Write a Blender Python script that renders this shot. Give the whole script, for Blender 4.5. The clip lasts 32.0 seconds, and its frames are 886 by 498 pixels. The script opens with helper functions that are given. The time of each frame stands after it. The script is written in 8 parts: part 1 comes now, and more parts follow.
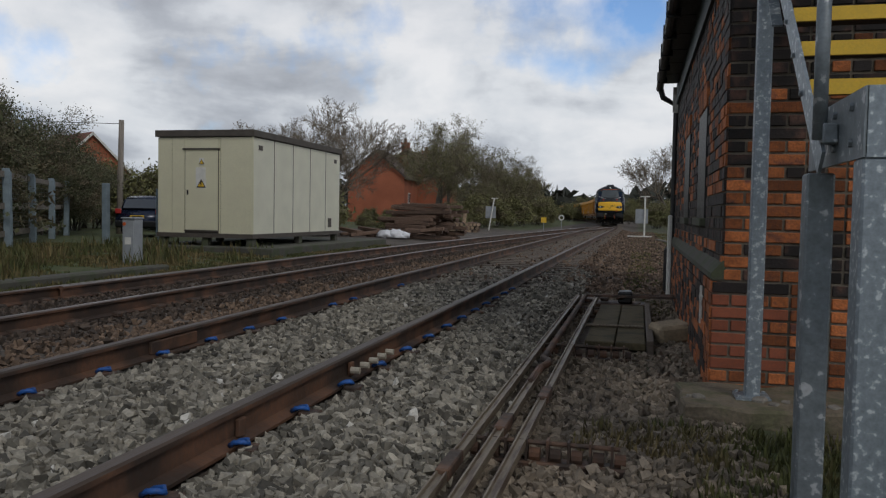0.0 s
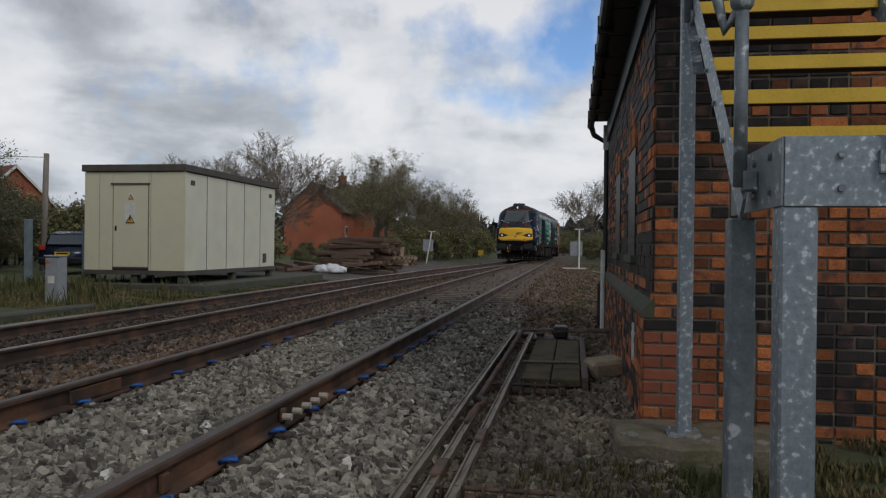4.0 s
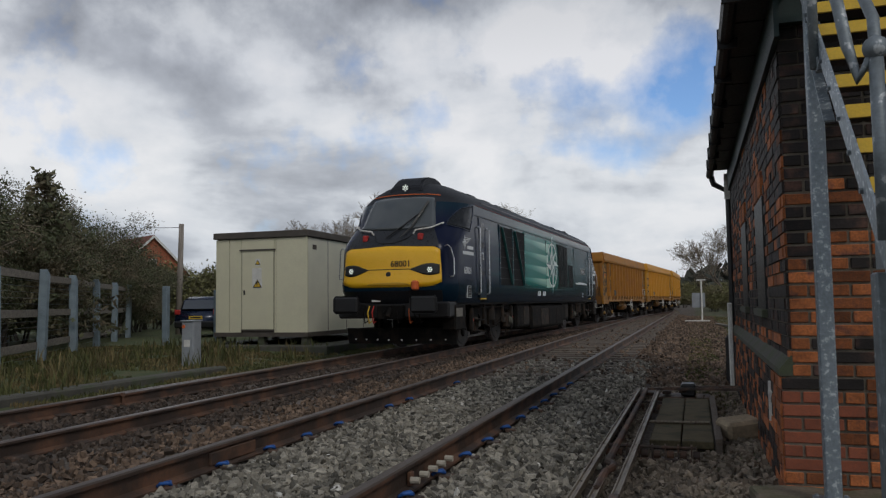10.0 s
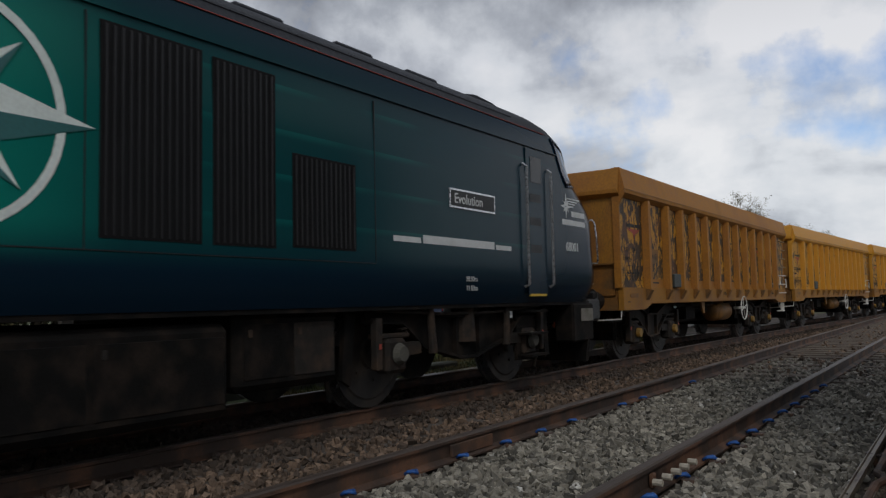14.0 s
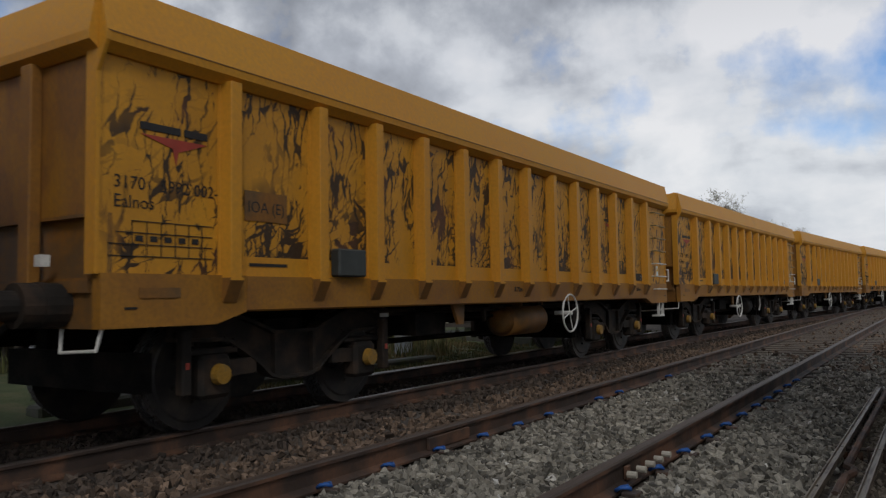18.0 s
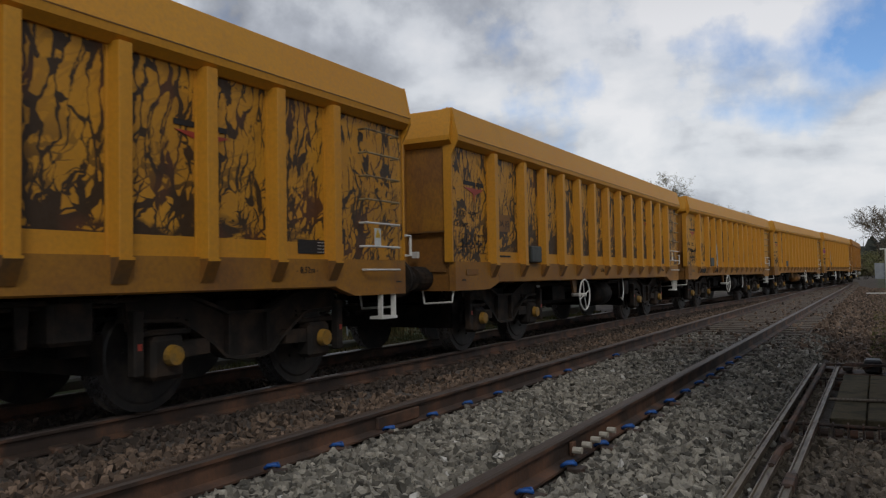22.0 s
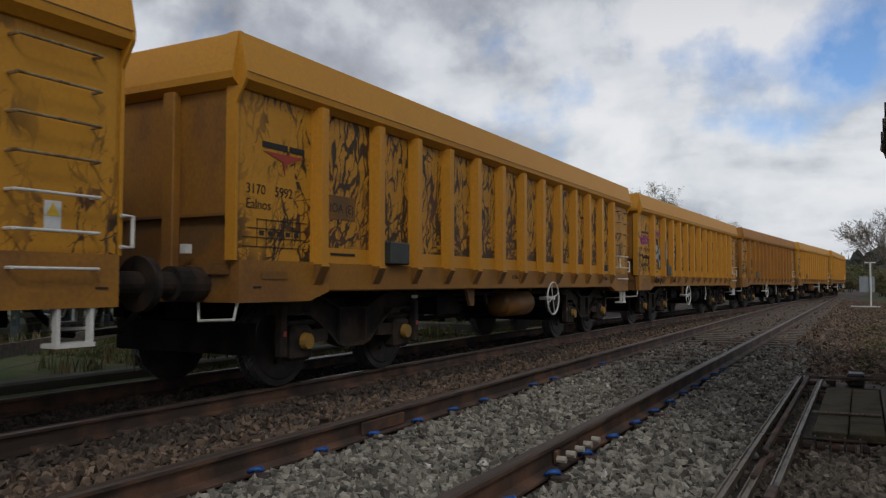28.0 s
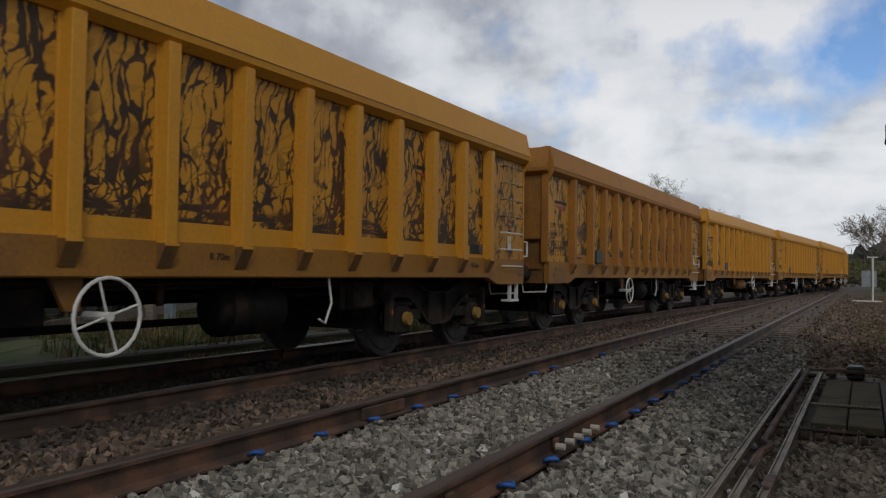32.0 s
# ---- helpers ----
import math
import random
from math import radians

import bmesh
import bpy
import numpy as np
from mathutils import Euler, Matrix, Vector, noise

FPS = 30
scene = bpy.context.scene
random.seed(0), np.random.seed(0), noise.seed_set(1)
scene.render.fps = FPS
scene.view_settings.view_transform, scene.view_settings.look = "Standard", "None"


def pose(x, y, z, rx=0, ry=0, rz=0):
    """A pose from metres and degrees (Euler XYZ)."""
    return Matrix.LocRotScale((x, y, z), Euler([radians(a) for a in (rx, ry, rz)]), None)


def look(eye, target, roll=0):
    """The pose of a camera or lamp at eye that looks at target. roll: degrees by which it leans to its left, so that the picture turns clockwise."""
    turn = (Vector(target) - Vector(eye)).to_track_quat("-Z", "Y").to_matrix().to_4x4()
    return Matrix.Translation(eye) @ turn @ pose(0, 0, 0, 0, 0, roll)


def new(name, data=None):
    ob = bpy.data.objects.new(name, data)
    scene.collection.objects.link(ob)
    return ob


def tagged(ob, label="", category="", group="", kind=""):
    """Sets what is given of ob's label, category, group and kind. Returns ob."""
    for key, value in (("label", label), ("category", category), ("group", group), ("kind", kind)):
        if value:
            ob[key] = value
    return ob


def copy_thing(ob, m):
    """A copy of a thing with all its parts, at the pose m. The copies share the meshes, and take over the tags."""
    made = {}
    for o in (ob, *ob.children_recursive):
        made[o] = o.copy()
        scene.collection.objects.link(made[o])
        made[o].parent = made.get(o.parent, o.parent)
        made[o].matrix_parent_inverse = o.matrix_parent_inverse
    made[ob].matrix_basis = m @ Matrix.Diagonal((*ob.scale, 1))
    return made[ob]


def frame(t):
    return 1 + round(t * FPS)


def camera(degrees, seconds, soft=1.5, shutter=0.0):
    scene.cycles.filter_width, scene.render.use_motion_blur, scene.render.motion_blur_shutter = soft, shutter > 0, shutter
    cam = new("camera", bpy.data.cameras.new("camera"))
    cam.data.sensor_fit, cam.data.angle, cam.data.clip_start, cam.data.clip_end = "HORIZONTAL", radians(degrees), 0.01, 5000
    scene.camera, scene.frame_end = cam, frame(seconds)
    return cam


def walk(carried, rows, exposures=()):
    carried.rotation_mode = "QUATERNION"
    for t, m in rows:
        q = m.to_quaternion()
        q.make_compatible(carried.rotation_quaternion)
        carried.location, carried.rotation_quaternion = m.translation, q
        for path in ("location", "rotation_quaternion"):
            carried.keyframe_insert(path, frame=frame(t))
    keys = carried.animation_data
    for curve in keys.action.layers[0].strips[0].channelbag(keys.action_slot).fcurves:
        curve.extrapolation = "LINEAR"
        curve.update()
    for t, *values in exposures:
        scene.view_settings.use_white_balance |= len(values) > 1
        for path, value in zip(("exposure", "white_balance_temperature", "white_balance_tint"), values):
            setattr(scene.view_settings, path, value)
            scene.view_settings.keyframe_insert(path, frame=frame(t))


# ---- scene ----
cam = camera(59.29, 32.0, soft=1.25, shutter=0.1)
# seconds, x, y, z, yaw, pitch, roll
CAMERA_ROWS = [
    (0, -0.069, 0.140, 1.021, 14.11, -2.63, -1.04),
    (0.5, -0.067, 0.143, 1.025, 14.05, -2.74, -1.14),
    (1, -0.055, 0.154, 1.059, 13.00, -0.59, -0.82),
    (1.5, -0.057, 0.147, 1.074, 12.04, 1.77, -1.68),
    (2, -0.058, 0.159, 1.075, 11.34, 0.21, -1.10),
    (2.5, -0.057, 0.170, 1.075, 10.87, -0.52, -0.57),
    (3, -0.055, 0.177, 1.081, 10.28, -0.04, -0.41),
    (3.5, -0.055, 0.175, 1.074, 9.85, -0.17, -0.52),
    (5.5, -0.038, 0.173, 1.076, 9.05, 0.01, -0.82),
    (6, -0.041, 0.172, 1.072, 9.04, 0.21, -0.85),
    (6.5, -0.039, 0.174, 1.077, 9.31, 0.46, -0.76),
    (7, -0.043, 0.169, 1.077, 10.55, 0.32, -0.48),
    (7.5, -0.046, 0.169, 1.080, 11.28, 0.46, -0.14),
    (8, -0.050, 0.159, 1.081, 12.41, 1.24, 0.04),
    (8.5, -0.056, 0.164, 1.086, 13.19, 1.52, -0.04),
    (9, -0.068, 0.154, 1.095, 14.41, 2.45, -0.03),
    (9.5, -0.079, 0.149, 1.101, 15.99, 3.00, 0.39),
    (10, -0.090, 0.133, 1.109, 17.91, 3.94, 0.79),
    (10.5, -0.102, 0.129, 1.111, 20.24, 4.62, 1.10),
    (11, -0.109, 0.120, 1.108, 22.57, 4.90, 0.83),
    (11.5, -0.144, 0.117, 1.114, 24.85, 4.33, 0.96),
    (12, -0.160, 0.117, 1.113, 28.48, 4.86, 0.76),
    (12.5, -0.157, 0.104, 1.116, 31.99, 4.64, 0.76),
    (13, -0.168, 0.111, 1.106, 33.38, 4.18, 0.70),
    (13.5, -0.168, 0.104, 1.105, 33.91, 4.40, 1.08),
    (14, -0.161, 0.112, 1.115, 34.10, 3.93, 1.18),
    (14.5, -0.168, 0.111, 1.110, 34.05, 4.12, 0.88),
    (16.5, -0.169, 0.118, 1.106, 33.84, 4.08, 1.11),
    (17, -0.155, 0.104, 1.117, 33.74, 3.80, 1.06),
    (17.5, -0.157, 0.113, 1.108, 33.14, 3.54, 1.12),
    (18, -0.149, 0.117, 1.103, 32.60, 3.54, 0.92),
    (18.5, -0.133, 0.119, 1.103, 31.89, 3.38, 0.87),
    (19, -0.132, 0.124, 1.105, 30.02, 3.27, 0.66),
    (19.5, -0.139, 0.124, 1.098, 29.99, 3.07, 0.64),
    (20, -0.128, 0.121, 1.092, 29.71, 2.99, 0.79),
    (20.5, -0.141, 0.133, 1.098, 29.44, 2.57, 0.68),
    (21, -0.139, 0.128, 1.096, 29.57, 2.48, 0.84),
    (21.5, -0.134, 0.130, 1.093, 29.39, 2.34, 1.07),
    (22, -0.126, 0.132, 1.088, 29.17, 2.16, 1.08),
    (22.5, -0.126, 0.129, 1.092, 28.41, 2.18, 1.07),
    (23, -0.135, 0.126, 1.096, 29.01, 2.42, 0.96),
    (23.5, -0.139, 0.133, 1.089, 29.40, 2.57, 0.72),
    (24, -0.135, 0.116, 1.093, 29.67, 2.89, 0.16),
    (24.5, -0.140, 0.124, 1.093, 29.74, 3.06, 0.04),
    (25, -0.128, 0.121, 1.095, 29.72, 3.17, 0.25),
    (25.5, -0.128, 0.121, 1.103, 29.53, 3.30, 0.04),
    (27.5, -0.105, 0.128, 1.102, 28.57, 2.43, 0.28),
    (28, -0.123, 0.126, 1.102, 28.28, 2.48, -0.08),
    (28.5, -0.123, 0.126, 1.094, 28.31, 2.70, -0.01),
    (29, -0.122, 0.119, 1.098, 28.44, 2.59, -0.06),
    (29.5, -0.125, 0.131, 1.096, 28.51, 2.58, -0.10),
    (30, -0.127, 0.129, 1.091, 28.18, 2.52, -0.11),
    (30.5, -0.115, 0.121, 1.087, 28.09, 2.51, -0.28),
    (31, -0.121, 0.123, 1.085, 28.00, 1.90, -0.39),
    (31.5, -0.122, 0.120, 1.081, 28.13, 1.85, -0.61),
    (32, -0.117, 0.121, 1.082, 28.42, 1.75, -0.75),
]
walk(cam, [(t, pose(x, y, z, 90 + pitch, roll, yaw)) for t, x, y, z, yaw, pitch, roll in CAMERA_ROWS], [(0, -0.1), (32, -0.1)])

# ---- world and sun ----
SUN_UP, SUN_TURN = 42.0, 138.0


def make_world():
    w = bpy.data.worlds.new("sky")
    scene.world = w
    w.use_nodes = True
    nt = w.node_tree
    nt.nodes.clear()
    N, L = nt.nodes.new, nt.links.new
    out, bg = N("ShaderNodeOutputWorld"), N("ShaderNodeBackground")
    sky = N("ShaderNodeTexSky")
    sky.sky_type, sky.sun_disc = "NISHITA", False
    sky.sun_elevation, sky.sun_rotation = radians(SUN_UP), radians(SUN_TURN)
    sky.air_density, sky.dust_density, sky.ozone_density = 1.0, 0.3, 2.5
    tc, sep = N("ShaderNodeTexCoord"), N("ShaderNodeSeparateXYZ")
    L(tc.outputs["Generated"], sep.inputs[0])

    def math_node(op, a, b=None, c=None):
        m = N("ShaderNodeMath")
        m.operation = op
        for i, v in enumerate((a, b, c)):
            if v is None:
                continue
            if isinstance(v, (int, float)):
                m.inputs[i].default_value = v
            else:
                L(v, m.inputs[i])
        return m.outputs[0]
    # a flat cloud deck, seen in perspective
    h = math_node("ADD", math_node("MAXIMUM", sep.outputs[2], 0.0), 0.30)
    comb = N("ShaderNodeCombineXYZ")
    L(math_node("DIVIDE", sep.outputs[0], h), comb.inputs[0])
    L(math_node("DIVIDE", sep.outputs[1], h), comb.inputs[1])
    comb.inputs[2].default_value = 3.7

    def cloud(scale, detail, rough, shift):
        mp = N("ShaderNodeMapping")
        mp.inputs["Location"].default_value = shift
        mp.inputs["Rotation"].default_value = (0, 0, radians(13))
        L(comb.outputs[0], mp.inputs[0])
        n = N("ShaderNodeTexNoise")
        n.inputs["Scale"].default_value, n.inputs["Detail"].default_value = scale, detail
        n.inputs["Roughness"].default_value = rough
        n.inputs["Distortion"].default_value = 0.25
        L(mp.outputs[0], n.inputs["Vector"])
        return n.outputs["Fac"]

    def ramp(fac, stops):
        r = N("ShaderNodeValToRGB")
        while len(r.color_ramp.elements) < len(stops):
            r.color_ramp.elements.new(0.5)
        for e, (p, col) in zip(r.color_ramp.elements, stops):
            e.position, e.color = p, (*col, 1)
        L(fac, r.inputs[0])
        return r.outputs[0]
    # billows that keep their round shape down to the skyline
    bil = N("ShaderNodeTexNoise")
    bil.inputs["Scale"].default_value, bil.inputs["Detail"].default_value, bil.inputs["Roughness"].default_value = 6.5, 9, 0.55
    L(tc.outputs["Generated"], bil.inputs["Vector"])
    heap = math_node("SUBTRACT", bil.outputs["Fac"], 0.5)
    # breaks in the cloud: bearing (x over y) and height of the middle, half widths, depth
    ahead = math_node("DIVIDE", sep.outputs[0], math_node("MAXIMUM", sep.outputs[1], 0.05))
    gaps = 0.0
    for bx, bz, wx, wz, deep_ in ((-0.01, 0.265, 0.055, 0.085, 0.195), (-0.17, 0.185, 0.10, 0.022, 0.15), (-0.33, 0.235, 0.035, 0.03, 0.13), (-0.085, 0.165, 0.05, 0.03, 0.15)):
        u = math_node("DIVIDE", math_node("SUBTRACT", ahead, bx), wx)
        v = math_node("DIVIDE", math_node("SUBTRACT", sep.outputs[2], bz), wz)
        d2 = math_node("ADD", math_node("MULTIPLY", u, u), math_node("MULTIPLY", v, v))
        gaps = math_node("ADD", gaps, math_node("DIVIDE", deep_, math_node("ADD", 1.0, math_node("MULTIPLY", d2, d2))))
    field = math_node("ADD", math_node("MULTIPLY_ADD", heap, 0.95, math_node("MULTIPLY", cloud(1.15, 8, 0.52, (4.1, 1.3, 0)), 0.45)), 0.42)
    cover = ramp(math_node("SUBTRACT", field, gaps), [(0.36, (0, 0, 0)), (0.58, (1, 1, 1))])
    # the deck's dark base lies overhead; the heaps below it stay white
    base = N("ShaderNodeMapRange")
    base.interpolation_type = "SMOOTHSTEP"
    for key, v in (("From Min", 0.27), ("From Max", 0.46), ("To Min", -0.045), ("To Max", 0.11)):
        base.inputs[key].default_value = v
    L(math_node("MULTIPLY_ADD", heap, -0.35, sep.outputs[2]), base.inputs["Value"])
    # a grey bank low over the hedge
    bu, bv = math_node("DIVIDE", math_node("ADD", ahead, 0.85), 0.28), math_node("DIVIDE", math_node("SUBTRACT", sep.outputs[2], 0.13), 0.065)
    bank = math_node("DIVIDE", 0.075, math_node("ADD", 1.0, math_node("ADD", math_node("MULTIPLY", bu, bu), math_node("MULTIPLY", bv, bv))))
    deck = ramp(math_node("ADD", math_node("MULTIPLY_ADD", heap, -0.42, cloud(1.7, 8, 0.5, (0.6, 7.9, 2))), math_node("ADD", base.outputs[0], bank)), [(0.36, (7.9, 8.0, 8.2)), (0.46, (6.6, 6.9, 7.3)), (0.55, (4.5, 4.8, 5.3)), (0.68, (2.7, 2.9, 3.3))])
    lift = ramp(sep.outputs[2], [(0.0, (0.72, 0.74, 0.78)), (0.07, (0.95, 0.96, 0.97)), (0.16, (1.02, 1.02, 1.02)), (0.30, (0.92, 0.92, 0.94)), (0.42, (0.68, 0.69, 0.71)), (0.75, (0.85, 0.86, 0.88))])
    dk = N("ShaderNodeMix")
    dk.data_type, dk.blend_type = "RGBA", "MULTIPLY"
    dk.inputs["Factor"].default_value = 1.0
    L(deck, dk.inputs["A"])
    L(lift, dk.inputs["B"])
    shade = dk.outputs["Result"]
    mix = N("ShaderNodeMix")
    mix.data_type = "RGBA"
    L(cover, mix.inputs["Factor"])
    deep = N("ShaderNodeMix")
    deep.data_type, deep.blend_type = "RGBA", "MULTIPLY"
    deep.inputs["Factor"].default_value = 1.0
    L(sky.outputs[0], deep.inputs["A"])
    deep.inputs["B"].default_value = (0.95, 1.1, 1.3, 1)
    L(deep.outputs["Result"], mix.inputs["A"])
    L(shade, mix.inputs["B"])
    L(mix.outputs["Result"], bg.inputs[0])
    bg.inputs[1].default_value = 0.108
    L(bg.outputs[0], out.inputs[0])


make_world()
sun = new("sun", bpy.data.lights.new("sun", "SUN"))
sun.data.energy, sun.data.angle, sun.data.color = 0.8, radians(14), (1.0, 0.95, 0.87)
sun.matrix_world = look((0, 0, 30), Vector((0, 0, 30)) - Vector((math.sin(radians(SUN_TURN)) * math.cos(radians(SUN_UP)), math.cos(radians(SUN_TURN)) * math.cos(radians(SUN_UP)), math.sin(radians(SUN_UP)))))


# ---- materials ----
def material(name, col, rough=0.7, metal=0.0, var=0.25, scale=6.0, fine=60.0, bump=0.15, second=None, cut=(0.45, 0.62), spread=0.0, coord="Object", spec=0.5, emit=0.0, stretch=(1, 1, 1)):
    """Base colour varied at two scales, with an optional second colour in patches and relief."""
    m = bpy.data.materials.new(name)
    m.use_nodes = True
    nt = m.node_tree
    N, L = nt.nodes.new, nt.links.new
    b = nt.nodes["Principled BSDF"]
    b.inputs["Roughness"].default_value, b.inputs["Metallic"].default_value = rough, metal
    b.inputs["Specular IOR Level"].default_value = spec
    tc, info = N("ShaderNodeTexCoord"), N("ShaderNodeObjectInfo")
    geo = N("ShaderNodeNewGeometry")
    vec = tc.outputs[coord]
    mp = N("ShaderNodeMapping")
    mp.inputs["Scale"].default_value = stretch
    add = N("ShaderNodeVectorMath")
    add.operation = "MULTIPLY_ADD"
    cmb = N("ShaderNodeCombineXYZ")
    for i in range(3):
        L(info.outputs["Random"], cmb.inputs[i])
    L(cmb.outputs[0], add.inputs[0])
    add.inputs[1].default_value = (37, 53, 71)
    L(vec, add.inputs[2])
    L(add.outputs[0], mp.inputs[0])

    def noise_node(s, det):
        n = N("ShaderNodeTexNoise")
        n.inputs["Scale"].default_value, n.inputs["Detail"].default_value = s, det
        L(mp.outputs[0], n.inputs["Vector"])
        return n.outputs["Fac"]
    big, small = noise_node(scale, 5), noise_node(fine, 3)

    def mix(f, a, c, kind="MIX"):
        x = N("ShaderNodeMix")
        x.data_type, x.blend_type = "RGBA", kind
        for key, v in (("Factor", f), ("A", a), ("B", c)):
            if isinstance(v, (int, float)):
                x.inputs[key].default_value = v
            elif isinstance(v, tuple):
                x.inputs[key].default_value = (*v, 1)
            else:
                L(v, x.inputs[key])
        return x.outputs["Result"]

    def span(f, a, c, lo, hi):
        r = N("ShaderNodeMapRange")
        r.inputs["From Min"].default_value, r.inputs["From Max"].default_value = a, c
        r.inputs["To Min"].default_value, r.inputs["To Max"].default_value = lo, hi
        L(f, r.inputs["Value"])
        return r.outputs[0]
    c = col
    if second:
        c = mix(span(big, cut[0], cut[1], 0, 1), col, second)
    grey = N("ShaderNodeCombineColor")
    k = span(big, 0.3, 0.7, 1 - var, 1 + var * 0.6)
    for i in range(3):
        L(k, grey.inputs[i])
    c = mix(1.0, c, grey.outputs[0], "MULTIPLY")
    grey2 = N("ShaderNodeCombineColor")
    k2 = span(small, 0.3, 0.7, 1 - var * 0.7, 1 + var * 0.5)
    for i in range(3):
        L(k2, grey2.inputs[i])
    c = mix(1.0, c, grey2.outputs[0], "MULTIPLY")
    if spread:
        rnd = N("ShaderNodeMath")
        rnd.operation = "ADD"
        L(info.outputs["Random"], rnd.inputs[0])
        L(geo.outputs["Random Per Island"], rnd.inputs[1])
        fr = N("ShaderNodeMath")
        fr.operation = "FRACT"
        L(rnd.outputs[0], fr.inputs[0])
        grey3 = N("ShaderNodeCombineColor")
        k3 = span(fr.outputs[0], 0, 1, 1 - spread, 1 + spread)
        for i in range(3):
            L(k3, grey3.inputs[i])
        c = mix(1.0, c, grey3.outputs[0], "MULTIPLY")
    L(c, b.inputs["Base Color"])
    rr = span(small, 0.3, 0.7, max(0.03, rough - 0.12), min(1, rough + 0.1))
    L(rr, b.inputs["Roughness"])
    if bump:
        bp = N("ShaderNodeBump")
        bp.inputs["Strength"].default_value, bp.inputs["Distance"].default_value = bump, 0.01
        L(small, bp.inputs["Height"])
        L(bp.outputs[0], b.inputs["Normal"])
    if emit:
        L(c, b.inputs["Emission Color"])
        b.inputs["Emission Strength"].default_value = emit
    return m


M = {}
M["rust"] = material("rusty_rail", (0.058, 0.036, 0.026), 0.75, 0.0, 0.35, 3, 40, 0.2, (0.12, 0.06, 0.035))
M["railtop_dull"] = material("rusty_rail_head", (0.090, 0.066, 0.052), 0.55, 0.2, 0.3, 2, 30, 0.08, stretch=(8, 0.3, 8))
M["boards"] = material("dark_damp_boards", (0.14, 0.115, 0.068), 0.9, 0, 0.35, 4, 40, 0.35, (0.055, 0.05, 0.03), spec=0.2)
M["step_concrete"] = material("stained_brown_concrete", (0.19, 0.155, 0.11), 0.92, 0, 0.35, 5, 45, 0.5, (0.10, 0.095, 0.055), (0.46, 0.6))
M["railtop"] = material("worn_rail_head", (0.20, 0.16, 0.14), 0.38, 0.85, 0.25, 2, 30, 0.05, stretch=(8, 0.3, 8))
M["stone_grey"] = material("grey_ballast", (0.225, 0.208, 0.172), 0.92, 0, 0.35, 9, 70, 0.35, spread=0.75)
M["stone_brown"] = material("brown_ballast", (0.145, 0.10, 0.070), 0.94, 0, 0.3, 9, 70, 0.35, spread=0.7)
# ballast colour with the train's shade put into it
M["stone_train_shade"] = material("train_shaded_ballast", (0.075, 0.055, 0.042), 0.9, 0, 0.35, 9, 70, 0.35, spread=0.6)
M["stone_dark"] = material("dirty_ballast", (0.23, 0.19, 0.145), 0.95, 0, 0.3, 9, 70, 0.35, spread=0.45)
M["sleeper"] = material("weathered_sleeper_timber", (0.16, 0.13, 0.105), 0.9, 0, 0.35, 4, 50, 0.4, (0.09, 0.07, 0.055), stretch=(1, 8, 8))
M["concrete"] = material("weathered_concrete", (0.25, 0.23, 0.20), 0.9, 0, 0.3, 3, 50, 0.3, (0.12, 0.115, 0.09))
M["concrete_dark"] = material("mossy_dark_concrete", (0.10, 0.095, 0.08), 0.92, 0, 0.3, 3, 50, 0.3, (0.06, 0.07, 0.04))
M["clip"] = material("blue_clip_paint", (0.02, 0.10, 0.36), 0.55, 0, 0.3, 20, 90, 0.1)
M["insulator"] = material("pale_insulator", (0.42, 0.38, 0.31), 0.5, 0, 0.2, 20, 90, 0.1)
M["iron"] = material("rusted_iron", (0.07, 0.05, 0.04), 0.7, 0.2, 0.35, 8, 60, 0.25, (0.13, 0.075, 0.05))
M["rodding"] = material("worn_channel_steel", (0.28, 0.235, 0.175), 0.55, 0.4, 0.3, 5, 60, 0.2, (0.11, 0.08, 0.06), stretch=(6, 0.8, 6))
M["mortar"] = material("old_mortar", (0.21, 0.18, 0.14), 0.95, 0, 0.3, 2.5, 60, 0.3, (0.07, 0.06, 0.048), (0.42, 0.58))
M["brick"] = material("orange_red_brick", (0.38, 0.12, 0.038), 0.88, 0, 0.42, 9, 70, 0.4, (0.10, 0.042, 0.032), (0.54, 0.70), spread=0.6)
M["brick_dark"] = material("blackened_brick", (0.026, 0.021, 0.020), 0.7, 0, 0.35, 7, 60, 0.3, (0.08, 0.042, 0.032), (0.52, 0.68), spread=0.5, spec=0.3)
M["brick_new"] = material("repaired_red_brick", (0.24, 0.07, 0.035), 0.8, 0, 0.22, 7, 60, 0.2, spread=0.15)
M["galv"] = material("galvanised_steel", (0.27, 0.315, 0.35), 0.5, 0.5, 0.2, 40, 120, 0.06, (0.52, 0.56, 0.58), (0.58, 0.66))
M["galv_dark"] = material("dull_galvanised_steel", (0.20, 0.23, 0.25), 0.55, 0.45, 0.22, 22, 80, 0.06, (0.44, 0.46, 0.48), (0.60, 0.65))
M["tread"] = material("dark_tread_grating", (0.03, 0.03, 0.03), 0.8, 0, 0.2, 8, 80, 0.2)
M["nosing"] = material("yellow_nosing_paint", (0.72, 0.46, 0.04), 0.6, 0, 0.1, 5, 90, 0.15)
M["black"] = material("black_paint", (0.012, 0.012, 0.013), 0.5, 0, 0.3, 4, 60, 0.1)
M["slate"] = material("dark_slate", (0.035, 0.036, 0.04), 0.75, 0, 0.3, 4, 60, 0.2)
M["green_paint"] = material("dark_green_board_paint", (0.015, 0.035, 0.033), 0.6, 0, 0.3, 4, 60, 0.15)
M["white"] = material("dirty_white_paint", (0.68, 0.67, 0.63), 0.6, 0, 0.15, 6, 60, 0.05)
